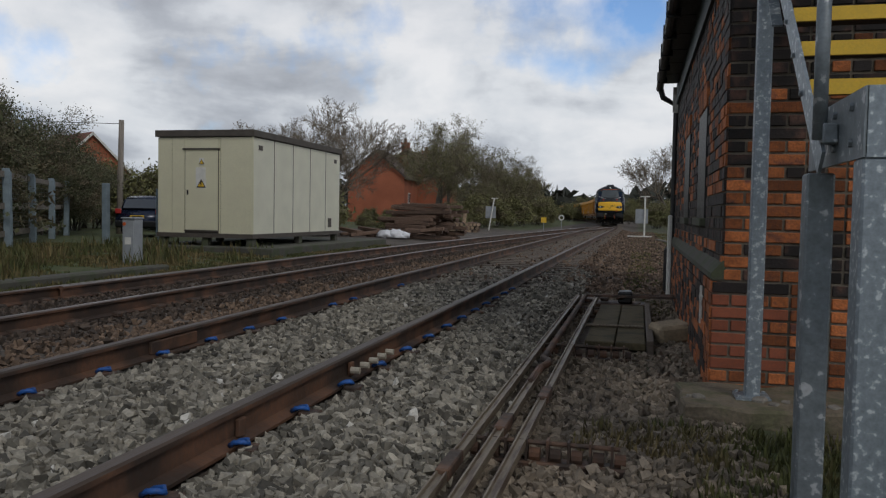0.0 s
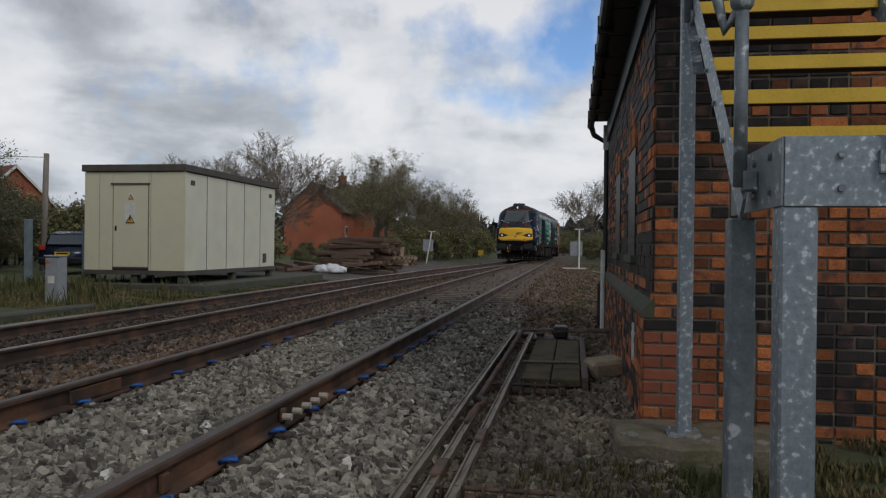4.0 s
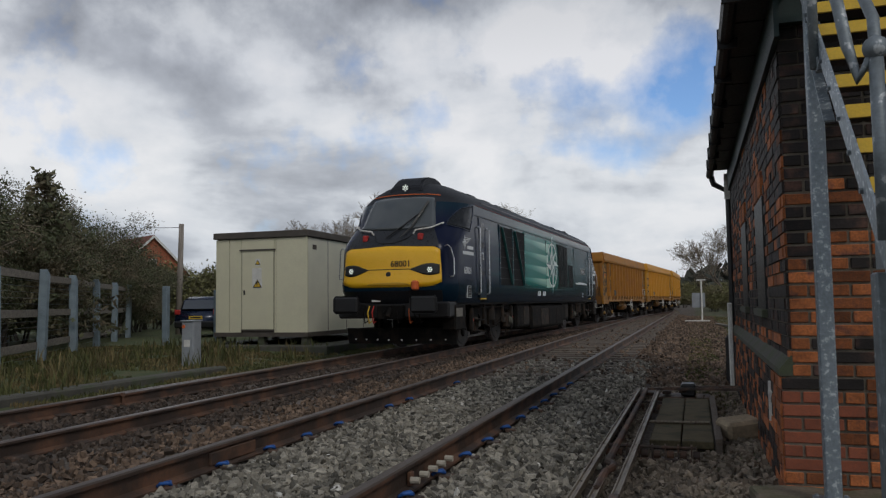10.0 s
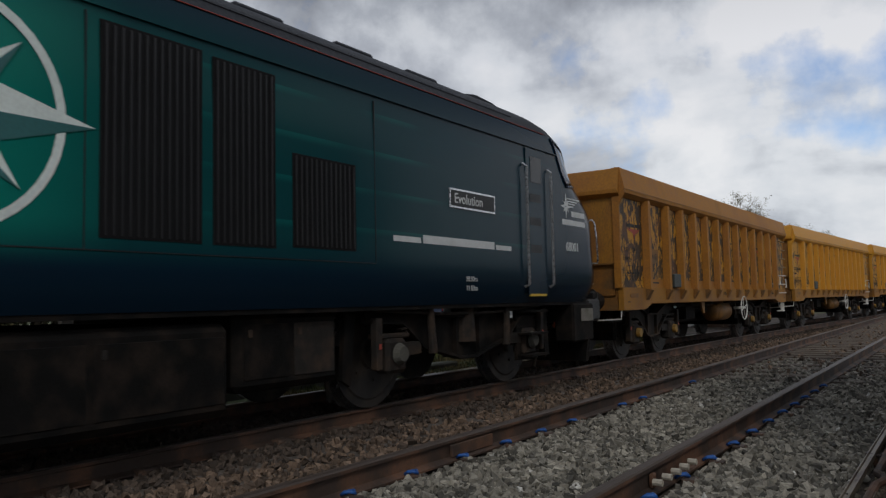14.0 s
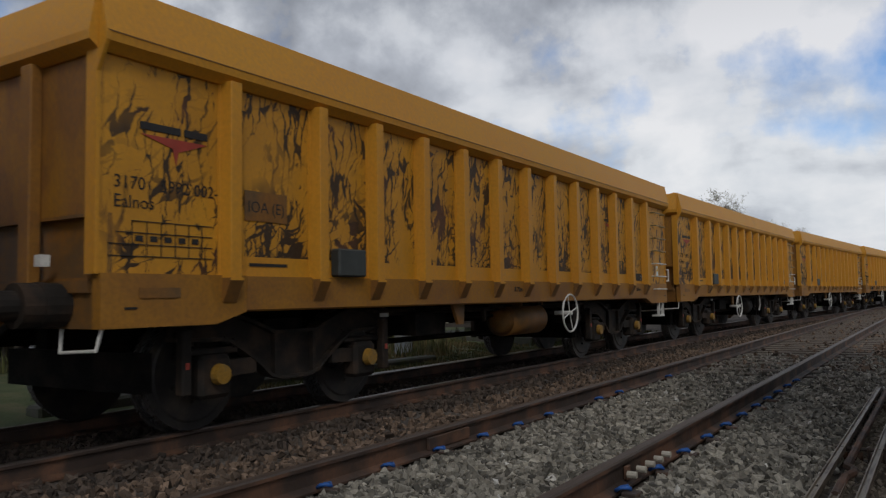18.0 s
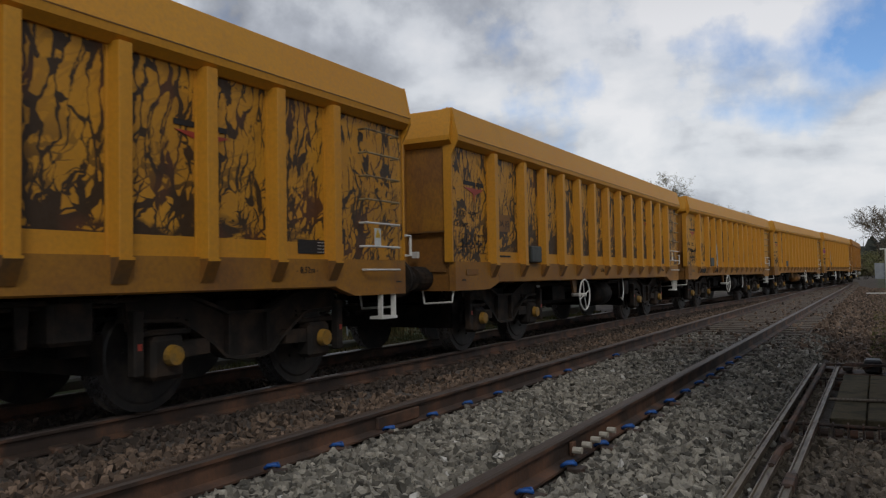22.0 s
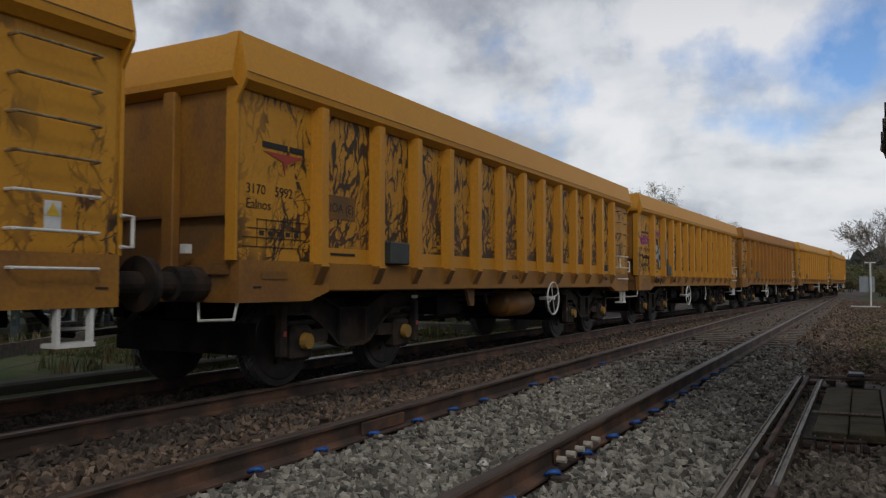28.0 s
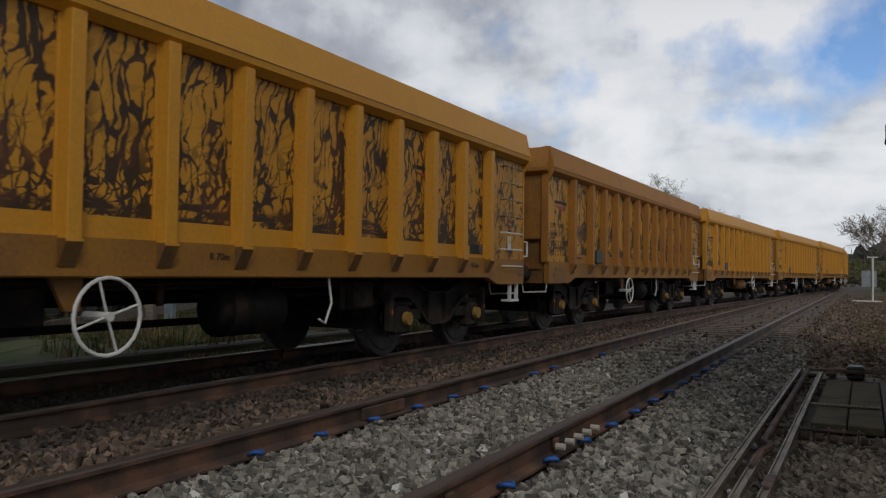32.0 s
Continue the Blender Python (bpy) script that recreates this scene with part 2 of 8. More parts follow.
M["cream"] = material("cream_hut_paint", (0.68, 0.65, 0.47), 0.6, 0, 0.08, 1.5, 40, 0.05, (0.62, 0.59, 0.43))
# side panels: paler, greyer cream that stands in for light on that side
M["hut_side_lit"] = material("side_lit_hut_panel", (0.70, 0.69, 0.56), 0.6, 0, 0.08, 1.5, 40, 0.05)
M["hut_trim"] = material("brown_hut_trim", (0.085, 0.072, 0.06), 0.7, 0, 0.2, 4, 40, 0.1)
M["asphalt"] = material("asphalt", (0.06, 0.06, 0.058), 0.9, 0, 0.3, 2, 60, 0.3)
M["fence_steel"] = material("blue_grey_fence_paint", (0.23, 0.29, 0.33), 0.6, 0.1, 0.2, 5, 60, 0.1)
M["fence_wood"] = material("grey_fence_timber", (0.22, 0.19, 0.155), 0.9, 0, 0.35, 3, 50, 0.3, stretch=(1, 6, 6))
M["pole"] = material("old_pole_timber", (0.24, 0.21, 0.18), 0.9, 0, 0.3, 3, 40, 0.3, stretch=(6, 6, 0.5))
M["bark"] = material("bark", (0.10, 0.085, 0.07), 0.95, 0, 0.35, 6, 50, 0.4)
M["twig"] = material("twigs", (0.20, 0.165, 0.125), 0.95, 0, 0.3, 3, 20, 0.0)
M["leaf"] = material("young_leaves", (0.21, 0.21, 0.085), 0.8, 0, 0.35, 0.8, 6, 0.0, (0.12, 0.10, 0.058), spread=0.35)
M["leaf_dark"] = material("evergreen_leaves", (0.10, 0.115, 0.055), 0.8, 0, 0.35, 0.8, 6, 0.0, (0.15, 0.12, 0.075), spread=0.4)
M["grass_blade"] = material("grass_blades", (0.085, 0.095, 0.028), 0.85, 0, 0.3, 1.0, 10, 0.0, (0.15, 0.115, 0.05), (0.45, 0.58), spread=0.4)
M["house_brick"] = material("house_brick", (0.34, 0.11, 0.058), 0.9, 0, 0.18, 0.6, 9, 0.2, spread=0.05)
M["roof_tile"] = material("roof_tiles", (0.085, 0.06, 0.05), 0.9, 0, 0.2, 1, 9, 0.2)
M["roof_red"] = material("red_roof_tiles", (0.16, 0.055, 0.038), 0.9, 0, 0.2, 1, 9, 0.2)
M["log"] = material("stacked_timber", (0.14, 0.09, 0.065), 0.9, 0, 0.35, 5, 40, 0.4, spread=0.4, stretch=(4, 1, 4))
M["log_end"] = material("cut_log_ends", (0.38, 0.28, 0.19), 0.9, 0, 0.3, 8, 50, 0.2, spread=0.3)
M["bag"] = material("white_plastic_sacks", (0.72, 0.73, 0.76), 0.5, 0, 0.1, 5, 30, 0.3)
M["wall_grey"] = material("grey_cabinet_paint", (0.30, 0.32, 0.34), 0.6, 0.1, 0.15, 5, 60, 0.05)
M["orange"] = material("orange_paint", (0.65, 0.13, 0.03), 0.6, 0, 0.2, 9, 60, 0.1)
M["red"] = material("red_paint", (0.45, 0.03, 0.025), 0.5, 0, 0.2, 9, 60, 0.1)
M["car_blue"] = material("dark_blue_car_paint", (0.012, 0.02, 0.045), 0.25, 0.2, 0.1, 5, 60, 0.0)
M["tyre"] = material("tyre_rubber", (0.02, 0.02, 0.02), 0.85, 0, 0.2, 9, 60, 0.1)
M["car_glass"] = material("car_glass", (0.05, 0.06, 0.075), 0.06, 0, 0.05, 2, 9, 0.0, spec=0.9)
M["chrome"] = material("bright_steel", (0.62, 0.63, 0.64), 0.3, 0.8, 0.1, 9, 60, 0.05)
M["underframe"] = material("oily_underframe", (0.007, 0.0065, 0.006), 0.82, 0.0, 0.4, 4, 50, 0.25, (0.018, 0.013, 0.010), spec=0.15)
M["bogie_steel"] = material("dusty_bogie_castings", (0.026, 0.022, 0.019), 0.8, 0.0, 0.35, 5, 50, 0.25, (0.045, 0.03, 0.021), spec=0.25)
M["wheel"] = material("dull_wheel_steel", (0.035, 0.033, 0.032), 0.55, 0.4, 0.3, 5, 50, 0.1, (0.06, 0.05, 0.042))
M["wheel_rim"] = material("polished_wheel_tread", (0.35, 0.35, 0.36), 0.28, 0.9, 0.1, 5, 50, 0.0)
M["axle_yellow"] = material("yellow_axlebox_cap", (0.34, 0.18, 0.02), 0.6, 0, 0.3, 12, 60, 0.1, (0.2, 0.12, 0.03))
M["ink"] = material("black_lettering", (0.02, 0.018, 0.018), 0.7, 0, 0.1, 9, 60, 0.0)
M["ink_white"] = material("white_lettering", (0.66, 0.68, 0.68), 0.6, 0, 0.1, 9, 60, 0.0)
M["ink_red"] = material("red_logo_paint", (0.36, 0.05, 0.03), 0.6, 0, 0.15, 9, 60, 0.0)
M["silver_spray"] = material("silver_spray_paint", (0.42, 0.44, 0.45), 0.45, 0.2, 0.3, 4, 40, 0.0, (0.28, 0.27, 0.24))
M["purple_spray"] = material("purple_spray_paint", (0.30, 0.08, 0.24), 0.6, 0, 0.2, 9, 60, 0.0)
M["loco_yellow"] = material("glossy_warning_yellow", (0.85, 0.47, 0.015), 0.35, 0, 0.05, 2, 40, 0.0)
# darker copy of the nose yellow: shade painted on the intake lip
M["loco_nose_shade"] = material("shaded_intake_yellow", (0.50, 0.27, 0.01), 0.5, 0, 0.1, 4, 40, 0.0)
M["loco_rim"] = material("navy_window_rim_paint", (0.012, 0.018, 0.04), 0.25, 0, 0.1, 4, 40, 0.0)
M["loco_black"] = material("black_cab_roof_paint", (0.012, 0.014, 0.018), 0.35, 0, 0.15, 2, 40, 0.02)
M["loco_roof"] = material("sooty_roof", (0.022, 0.024, 0.03), 0.6, 0.1, 0.3, 2, 30, 0.1, spec=0.2)
M["grille"] = material("dark_louvre_mesh", (0.008, 0.008, 0.009), 0.8, 0.0, 0.2, 4, 90, 0.3, spec=0.2)
M["glass"] = material("dark_windscreen", (0.06, 0.07, 0.075), 0.05, 0, 0.05, 2, 9, 0.0, spec=0.9)
M["lamp"] = material("lit_headlamp", (0.80, 0.86, 0.78), 0.3, 0, 0.02, 2, 9, 0.0, emit=0.45)
M["side_glass"] = material("black_side_glass", (0.008, 0.010, 0.013), 0.22, 0, 0.05, 2, 9, 0.0, spec=0.3)
M["brace"] = material("teal_brace_paint", (0.03, 0.13, 0.13), 0.4, 0, 0.15, 3, 40, 0.0)
M["lamp_off"] = material("dark_lamp_lens", (0.05, 0.055, 0.06), 0.1, 0, 0.2, 20, 90, 0.1)
M["emblem"] = material("pale_emblem_vinyl", (0.68, 0.74, 0.71), 0.45, 0, 0.12, 3, 40, 0.0)
M["hill"] = material("distant_woods", (0.05, 0.055, 0.045), 0.95, 0, 0.3, 0.05, 0.4, 0.0)


def wagon_paint():
    """Ochre yellow with dark scrapes and streaks where the paint is worn off."""
    m = material("scraped_ochre_wagon_paint", (0.57, 0.265, 0.017), 0.62, 0, 0.13, 1.2, 30, 0.06)
    nt = m.node_tree
    N, L = nt.nodes.new, nt.links.new
    b = nt.nodes["Principled BSDF"]
    old = b.inputs["Base Color"].links[0].from_socket
    mp = [n for n in nt.nodes if n.type == "MAPPING"][0]

    def noise_node(scale, stretch, detail, dist):
        k = N("ShaderNodeMapping")
        k.inputs["Scale"].default_value = stretch
        L(mp.outputs[0], k.inputs[0])
        n = N("ShaderNodeTexNoise")
        n.inputs["Scale"].default_value, n.inputs["Detail"].default_value, n.inputs["Distortion"].default_value = scale, detail, dist
        L(k.outputs[0], n.inputs["Vector"])
        return n.outputs["Fac"]

    def rng(f, a, c):
        r = N("ShaderNodeMapRange")
        r.inputs["From Min"].default_value, r.inputs["From Max"].default_value = a, c
        L(f, r.inputs["Value"])
        return r.outputs[0]

    def calc(op, a, c, third=None):
        n = N("ShaderNodeMath")
        n.operation = op
        for i, v in enumerate((a, c, third)):
            if isinstance(v, (int, float)):
                n.inputs[i].default_value = v
            elif v is not None:
                L(v, n.inputs[i])
        return n.outputs[0]

    def blend(f, a, c):
        n = N("ShaderNodeMix")
        n.data_type = "RGBA"
        L(f, n.inputs["Factor"])
        L(a, n.inputs["A"])
        n.inputs["B"].default_value = (*c, 1)
        return n.outputs["Result"]
    sep = N("ShaderNodeSeparateXYZ")
    L([n for n in nt.nodes if n.type == "TEX_COORD"][0].outputs["Object"], sep.inputs[0])
    # how hard a wagon has been used: its object colour, red for scratches and green for blots
    info = [n for n in nt.nodes if n.type == "OBJECT_INFO"][0]
    use = N("ShaderNodeSeparateColor")
    L(info.outputs["Color"], use.inputs[0])
    scratch, blot = use.outputs[0], use.outputs[1]
    z = sep.outputs[2]
    middle = rng(calc("ABSOLUTE", sep.outputs[1], 0.0), 5.3, 3.9)
    wear = calc("MULTIPLY_ADD", middle, 0.20, calc("MULTIPLY_ADD", scratch, 0.42, -0.20))

    def strokes(turn, stretch, scale, lo, hi, sway):
        """A branching net of scrape marks whose thickness comes and goes."""
        wn = N("ShaderNodeTexNoise")
        wn.inputs["Scale"].default_value, wn.inputs["Detail"].default_value = 2.4, 4
        L(mp.outputs[0], wn.inputs["Vector"])
        wv = N("ShaderNodeVectorMath")
        wv.operation = "MULTIPLY_ADD"
        L(wn.outputs["Color"], wv.inputs[0])
        wv.inputs[1].default_value = (0, sway, sway)
        L(mp.outputs[0], wv.inputs[2])
        k = N("ShaderNodeMapping")
        k.inputs["Rotation"].default_value = (turn, 0, 0)
        L(wv.outputs[0], k.inputs[0])
        k2 = N("ShaderNodeMapping")
        k2.inputs["Scale"].default_value = stretch
        L(k.outputs[0], k2.inputs[0])
        v = N("ShaderNodeTexVoronoi")
        v.feature = "DISTANCE_TO_EDGE"
        v.inputs["Scale"].default_value = scale
        L(k2.outputs[0], v.inputs["Vector"])
        thick = calc("MULTIPLY_ADD", noise_node(3.1, (1, 1.2, 1), 4, 0.2), hi, calc("MULTIPLY_ADD", wear, 0.16, lo))
        return rng(calc("SUBTRACT", thick, v.outputs["Distance"]), 0.0, 0.02)
    upright = strokes(0.12, (1, 4.2, 0.85), 2.5, -0.195, 0.46, 0.35)
    sweep = strokes(0.95, (1, 3.6, 0.8), 2.6, -0.19, 0.44, 0.3)
    back = strokes(-0.75, (1, 3.8, 0.75), 2.2, -0.25, 0.48, 0.3)
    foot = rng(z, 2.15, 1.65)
    tears = rng(calc("MULTIPLY_ADD", blot, 0.14, noise_node(3.4, (1, 1.5, 0.7), 5, 0.9)), 0.665, 0.69)
    spots = calc("MULTIPLY", rng(noise_node(9.0, (1, 1.2, 0.8), 2, 0.6), 0.665, 0.69), rng(noise_node(1.1, (1, 1, 1), 2, 0), 0.45, 0.55))
    dark = calc("MAXIMUM", calc("MAXIMUM", upright, calc("MULTIPLY", sweep, calc("MULTIPLY_ADD", foot, 0.8, 0.2))), calc("MAXIMUM", calc("MAXIMUM", tears, spots), calc("MULTIPLY", back, foot)))
    dark = calc("MULTIPLY", dark, rng(calc("ADD", wear, noise_node(0.9, (1, 1.3, 1), 3, 0.3)), 0.36, 0.52))
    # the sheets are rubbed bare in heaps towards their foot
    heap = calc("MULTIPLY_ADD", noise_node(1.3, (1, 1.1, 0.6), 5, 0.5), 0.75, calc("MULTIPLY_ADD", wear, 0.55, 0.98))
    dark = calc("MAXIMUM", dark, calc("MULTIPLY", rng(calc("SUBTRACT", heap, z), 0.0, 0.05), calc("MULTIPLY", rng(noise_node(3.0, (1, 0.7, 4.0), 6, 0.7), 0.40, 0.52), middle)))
    film_of_dirt = rng(noise_node(1.6, (1, 1.6, 0.9), 6, 0.3), 0.36, 0.72)
    col = blend(calc("MULTIPLY", film_of_dirt, 0.22), old, (0.24, 0.092, 0.018))
    rusty = rng(noise_node(2.0, (1, 1, 1), 2, 0), 0.52, 0.66)
    worn = N("ShaderNodeMix")
    worn.data_type = "RGBA"
    L(rusty, worn.inputs["Factor"])
    worn.inputs["A"].default_value = (0.014, 0.010, 0.009, 1)
    worn.inputs["B"].default_value = (0.07, 0.024, 0.014, 1)
    x = N("ShaderNodeMix")
    x.data_type = "RGBA"
    L(calc("MULTIPLY", dark, 0.94), x.inputs["Factor"])
    L(col, x.inputs["A"])
    L(worn.outputs["Result"], x.inputs["B"])
    L(x.outputs["Result"], b.inputs["Base Color"])
    return m


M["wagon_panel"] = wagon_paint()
M["wagon"] = material("ochre_wagon_paint", (0.62, 0.285, 0.018), 0.6, 0, 0.16, 1.1, 30, 0.06, (0.52, 0.23, 0.017), (0.42, 0.66))
# sill colour holds both its grime and its downward-facing shade
M["wagon_sill"] = material("grimy_shaded_ochre_sill_paint", (0.40, 0.178, 0.018), 0.68, 0, 0.28, 1.2, 30, 0.08, (0.20, 0.088, 0.020), (0.40, 0.64))
M["box_grey"] = material("grey_document_box_paint", (0.045, 0.05, 0.046), 0.6, 0, 0.25, 5, 40, 0.1)
M["block_tan"] = material("tan_broken_block", (0.34, 0.27, 0.18), 0.9, 0, 0.3, 6, 40, 0.3)
M["wagon_rust"] = material("rust_brown_ochre_paint", (0.45, 0.187, 0.018), 0.7, 0, 0.3, 1.3, 30, 0.08, (0.29, 0.118, 0.02), (0.40, 0.62))
# rust stains, with the shade between wagons put into the colour
M["wagon_end"] = material("rust_stained_shaded_end_paint", (0.42, 0.188, 0.018), 0.7, 0, 0.35, 1.6, 30, 0.08, (0.21, 0.092, 0.020), (0.40, 0.60), stretch=(1.6, 1, 0.7))
M["rung_worn"] = material("worn_rung_paint", (0.36, 0.27, 0.14), 0.7, 0, 0.35, 8, 50, 0.1, (0.12, 0.07, 0.03))
# darker ochre for grime, and for shade under rib feet and low on ends
M["wagon_dirt_shade"] = material("grimy_shaded_ochre_paint", (0.27, 0.115, 0.018), 0.65, 0, 0.3, 2.2, 30, 0.08, (0.13, 0.07, 0.025), (0.42, 0.62))


def livery():
    """Navy at the driving end fading to teal, with pale speed lines, as painted along the side."""
    m = bpy.data.materials.new("navy_to_teal_livery")
    m.use_nodes = True
    nt = m.node_tree
    N, L = nt.nodes.new, nt.links.new
    b = nt.nodes["Principled BSDF"]
    tc, sep = N("ShaderNodeTexCoord"), N("ShaderNodeSeparateXYZ")
    L(tc.outputs["Object"], sep.inputs[0])

    def ramp(f, lo, hi, stops):
        r = N("ShaderNodeMapRange")
        r.inputs["From Min"].default_value, r.inputs["From Max"].default_value = lo, hi
        L(f, r.inputs["Value"])
        c = N("ShaderNodeValToRGB")
        while len(c.color_ramp.elements) < len(stops):
            c.color_ramp.elements.new(0.5)
        for e, (p, col) in zip(c.color_ramp.elements, stops):
            e.position, e.color = p, (*col, 1)
        L(r.outputs[0], c.inputs[0])
        return c.outputs[0]

    def calc(op, a, c, third=None):
        k = N("ShaderNodeMath")
        k.operation = op
        for i, v in enumerate((a, c, third)):
            if isinstance(v, (int, float)):
                k.inputs[i].default_value = v
            elif v is not None:
                L(v, k.inputs[i])
        return k.outputs[0]

    def step(f, lo, hi):
        r = N("ShaderNodeMapRange")
        r.interpolation_type = "SMOOTHSTEP"
        r.inputs["From Min"].default_value, r.inputs["From Max"].default_value = lo, hi
        L(f, r.inputs["Value"])
        return r.outputs[0]

    def blend(f, a, c):
        k = N("ShaderNodeMix")
        k.data_type = "RGBA"
        for key, v in (("Factor", f), ("A", a), ("B", c)):
            if isinstance(v, tuple):
                k.inputs[key].default_value = (*v, 1)
            else:
                L(v, k.inputs[key])
        return k.outputs["Result"]
    y, z = sep.outputs[1], sep.outputs[2]
    base = ramp(y, -10.2, 10.2, [(0.0, (0.006, 0.009, 0.03)), (0.16, (0.006, 0.012, 0.034)), (0.26, (0.005, 0.03, 0.045)), (0.36, (0.005, 0.16, 0.14)), (0.52, (0.006, 0.20, 0.155)), (0.57, (0.006, 0.065, 0.065)), (0.70, (0.006, 0.045, 0.055)), (0.85, (0.006, 0.028, 0.045)), (1.0, (0.008, 0.012, 0.03))])
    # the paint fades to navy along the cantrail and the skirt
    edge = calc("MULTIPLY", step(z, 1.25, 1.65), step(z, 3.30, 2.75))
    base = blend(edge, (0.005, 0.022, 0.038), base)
    # four bands that widen towards the emblem, each bright along its upper edge
    wob = N("ShaderNodeTexNoise")
    wob.inputs["Scale"].default_value, wob.inputs["Detail"].default_value = 0.5, 2
    L(tc.outputs["Object"], wob.inputs["Vector"])
    phase = calc("FRACT", calc("DIVIDE", calc("SUBTRACT", 2.84, z), 0.367), 0.0)
    wide = ramp(y, -3.5, 0.3, [(0.0, (0.34,) * 3), (0.35, (0.50,) * 3), (0.76, (0.78,) * 3), (1.0, (0.72,) * 3)])
    share = calc("DIVIDE", phase, wide)
    soft = calc("POWER", calc("MAXIMUM", calc("SUBTRACT", 1.0, share), 0.0), 0.8)
    soft = calc("MULTIPLY", soft, step(phase, 0.0, 0.13))
    crisp = step(share, 1.03, 0.97)
    past = step(y, -0.602, -0.598)
    line = calc("ADD", calc("MULTIPLY", soft, calc("SUBTRACT", 1.0, past)), calc("MULTIPLY", crisp, past))
    reach = ramp(y, -3.6, 0.9, [(0.0, (0.0,) * 3), (0.07, (0.45,) * 3), (0.50, (1.0,) * 3), (0.68, (1.0,) * 3), (0.84, (0.9,) * 3), (0.88, (0.0,) * 3)])
    tall = calc("MULTIPLY", step(z, 1.42, 1.45), step(z, 2.90, 2.84))
    # the field inside the emblem's ring stays plain teal
    ry, rz = calc("SUBTRACT", y, 0.28), calc("SUBTRACT", z, 2.19)
    tall = calc("MULTIPLY", tall, step(calc("SQRT", calc("ADD", calc("MULTIPLY", ry, ry), calc("MULTIPLY", rz, rz)), 0.0), 0.69, 0.73))
    pale = blend(step(y, -3.4, -0.8), (0.12, 0.50, 0.42), (0.50, 0.74, 0.64))
    body = blend(calc("MULTIPLY", calc("MULTIPLY", line, reach), tall), base, pale)
    # faint teal streaks along the dark ends
    faint = calc("MULTIPLY", step(phase, 0.20, 0.0), calc("MULTIPLY", step(wob.outputs["Fac"], 0.42, 0.62), calc("MAXIMUM", calc("MULTIPLY", step(y, -7.3, -6.2), step(y, -3.0, -3.6)), calc("MULTIPLY", step(y, 1.0, 3.0), step(y, 8.2, 6.0)))))
    x_result = blend(calc("MULTIPLY", calc("MULTIPLY", faint, tall), 0.55), body, (0.006, 0.13, 0.12))
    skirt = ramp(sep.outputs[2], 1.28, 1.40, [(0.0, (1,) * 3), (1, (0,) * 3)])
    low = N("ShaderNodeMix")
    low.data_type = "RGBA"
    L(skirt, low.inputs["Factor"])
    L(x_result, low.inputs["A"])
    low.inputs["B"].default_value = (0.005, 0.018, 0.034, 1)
    n = N("ShaderNodeTexNoise")
    n.inputs["Scale"].default_value, n.inputs["Detail"].default_value = 3.0, 6
    L(tc.outputs["Object"], n.inputs["Vector"])
    rr = N("ShaderNodeMapRange")
    rr.inputs["To Min"].default_value, rr.inputs["To Max"].default_value = 0.12, 0.30
    L(n.outputs["Fac"], rr.inputs["Value"])
    b.inputs["Specular IOR Level"].default_value = 0.14
    L(rr.outputs[0], b.inputs["Roughness"])
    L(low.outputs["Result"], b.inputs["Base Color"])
    return m


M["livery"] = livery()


# ---- mesh helpers ----
def mesh_of(bm, name, smooth=False):
    me = bpy.data.meshes.new(name)
    bmesh.ops.recalc_face_normals(bm, faces=bm.faces)
    bm.to_mesh(me)
    bm.free()
    if smooth:
        for p in me.polygons:
            p.use_smooth = True
    return me


def part(name, bm, mat, parent=None, label="", at=None, smooth=False):
    """Links a bmesh (or shared mesh) as one object under a thing or a part."""
    me = bm if isinstance(bm, bpy.types.Mesh) else mesh_of(bm, name, smooth)
    if mat and not me.materials:
        me.materials.append(M[mat])
    ob = new(name, me)
    if parent:
        ob.parent = parent
    if at is not None:
        ob.matrix_basis = at
    if label:
        ob["label"] = label
    return ob


def empty(name, m, label, category, group="", kind=""):
    ob = new(name)
    ob.empty_display_size = 0.2
    ob.matrix_basis = m
    return tagged(ob, label, category, group, kind)


def box(bm, x0, x1, y0, y1, z0, z1, bevel=0.0):
    v = [bm.verts.new((x, y, z)) for z in (z0, z1) for x, y in ((x0, y0), (x1, y0), (x1, y1), (x0, y1))]
    fs = [bm.faces.new([v[i] for i in f]) for f in ((0, 3, 2, 1), (4, 5, 6, 7), (0, 1, 5, 4), (1, 2, 6, 5), (2, 3, 7, 6), (3, 0, 4, 7))]
    if bevel:
        es = {e for f in fs for e in f.edges}
        bmesh.ops.bevel(bm, geom=list(es), offset=bevel, segments=1, affect="EDGES")
    return bm


def a_box(*a, bevel=0.0):
    return box(bmesh.new(), *a, bevel=bevel)


def prism(bm, outline, axis, a, b):
    """An outline of (u, v) pulled from a to b along an axis: x -> (y, z), y -> (x, z), z -> (x, y)."""
    def at(u, v, w):
        return {"x": (w, u, v), "y": (u, w, v), "z": (u, v, w)}[axis]
    lo = [bm.verts.new(at(u, v, a)) for u, v in outline]
    hi = [bm.verts.new(at(u, v, b)) for u, v in outline]
    bm.faces.new(lo[::-1])
    bm.faces.new(hi)
    n = len(lo)
    for i in range(n):
        bm.faces.new((lo[i], lo[(i + 1) % n], hi[(i + 1) % n], hi[i]))
    return bm


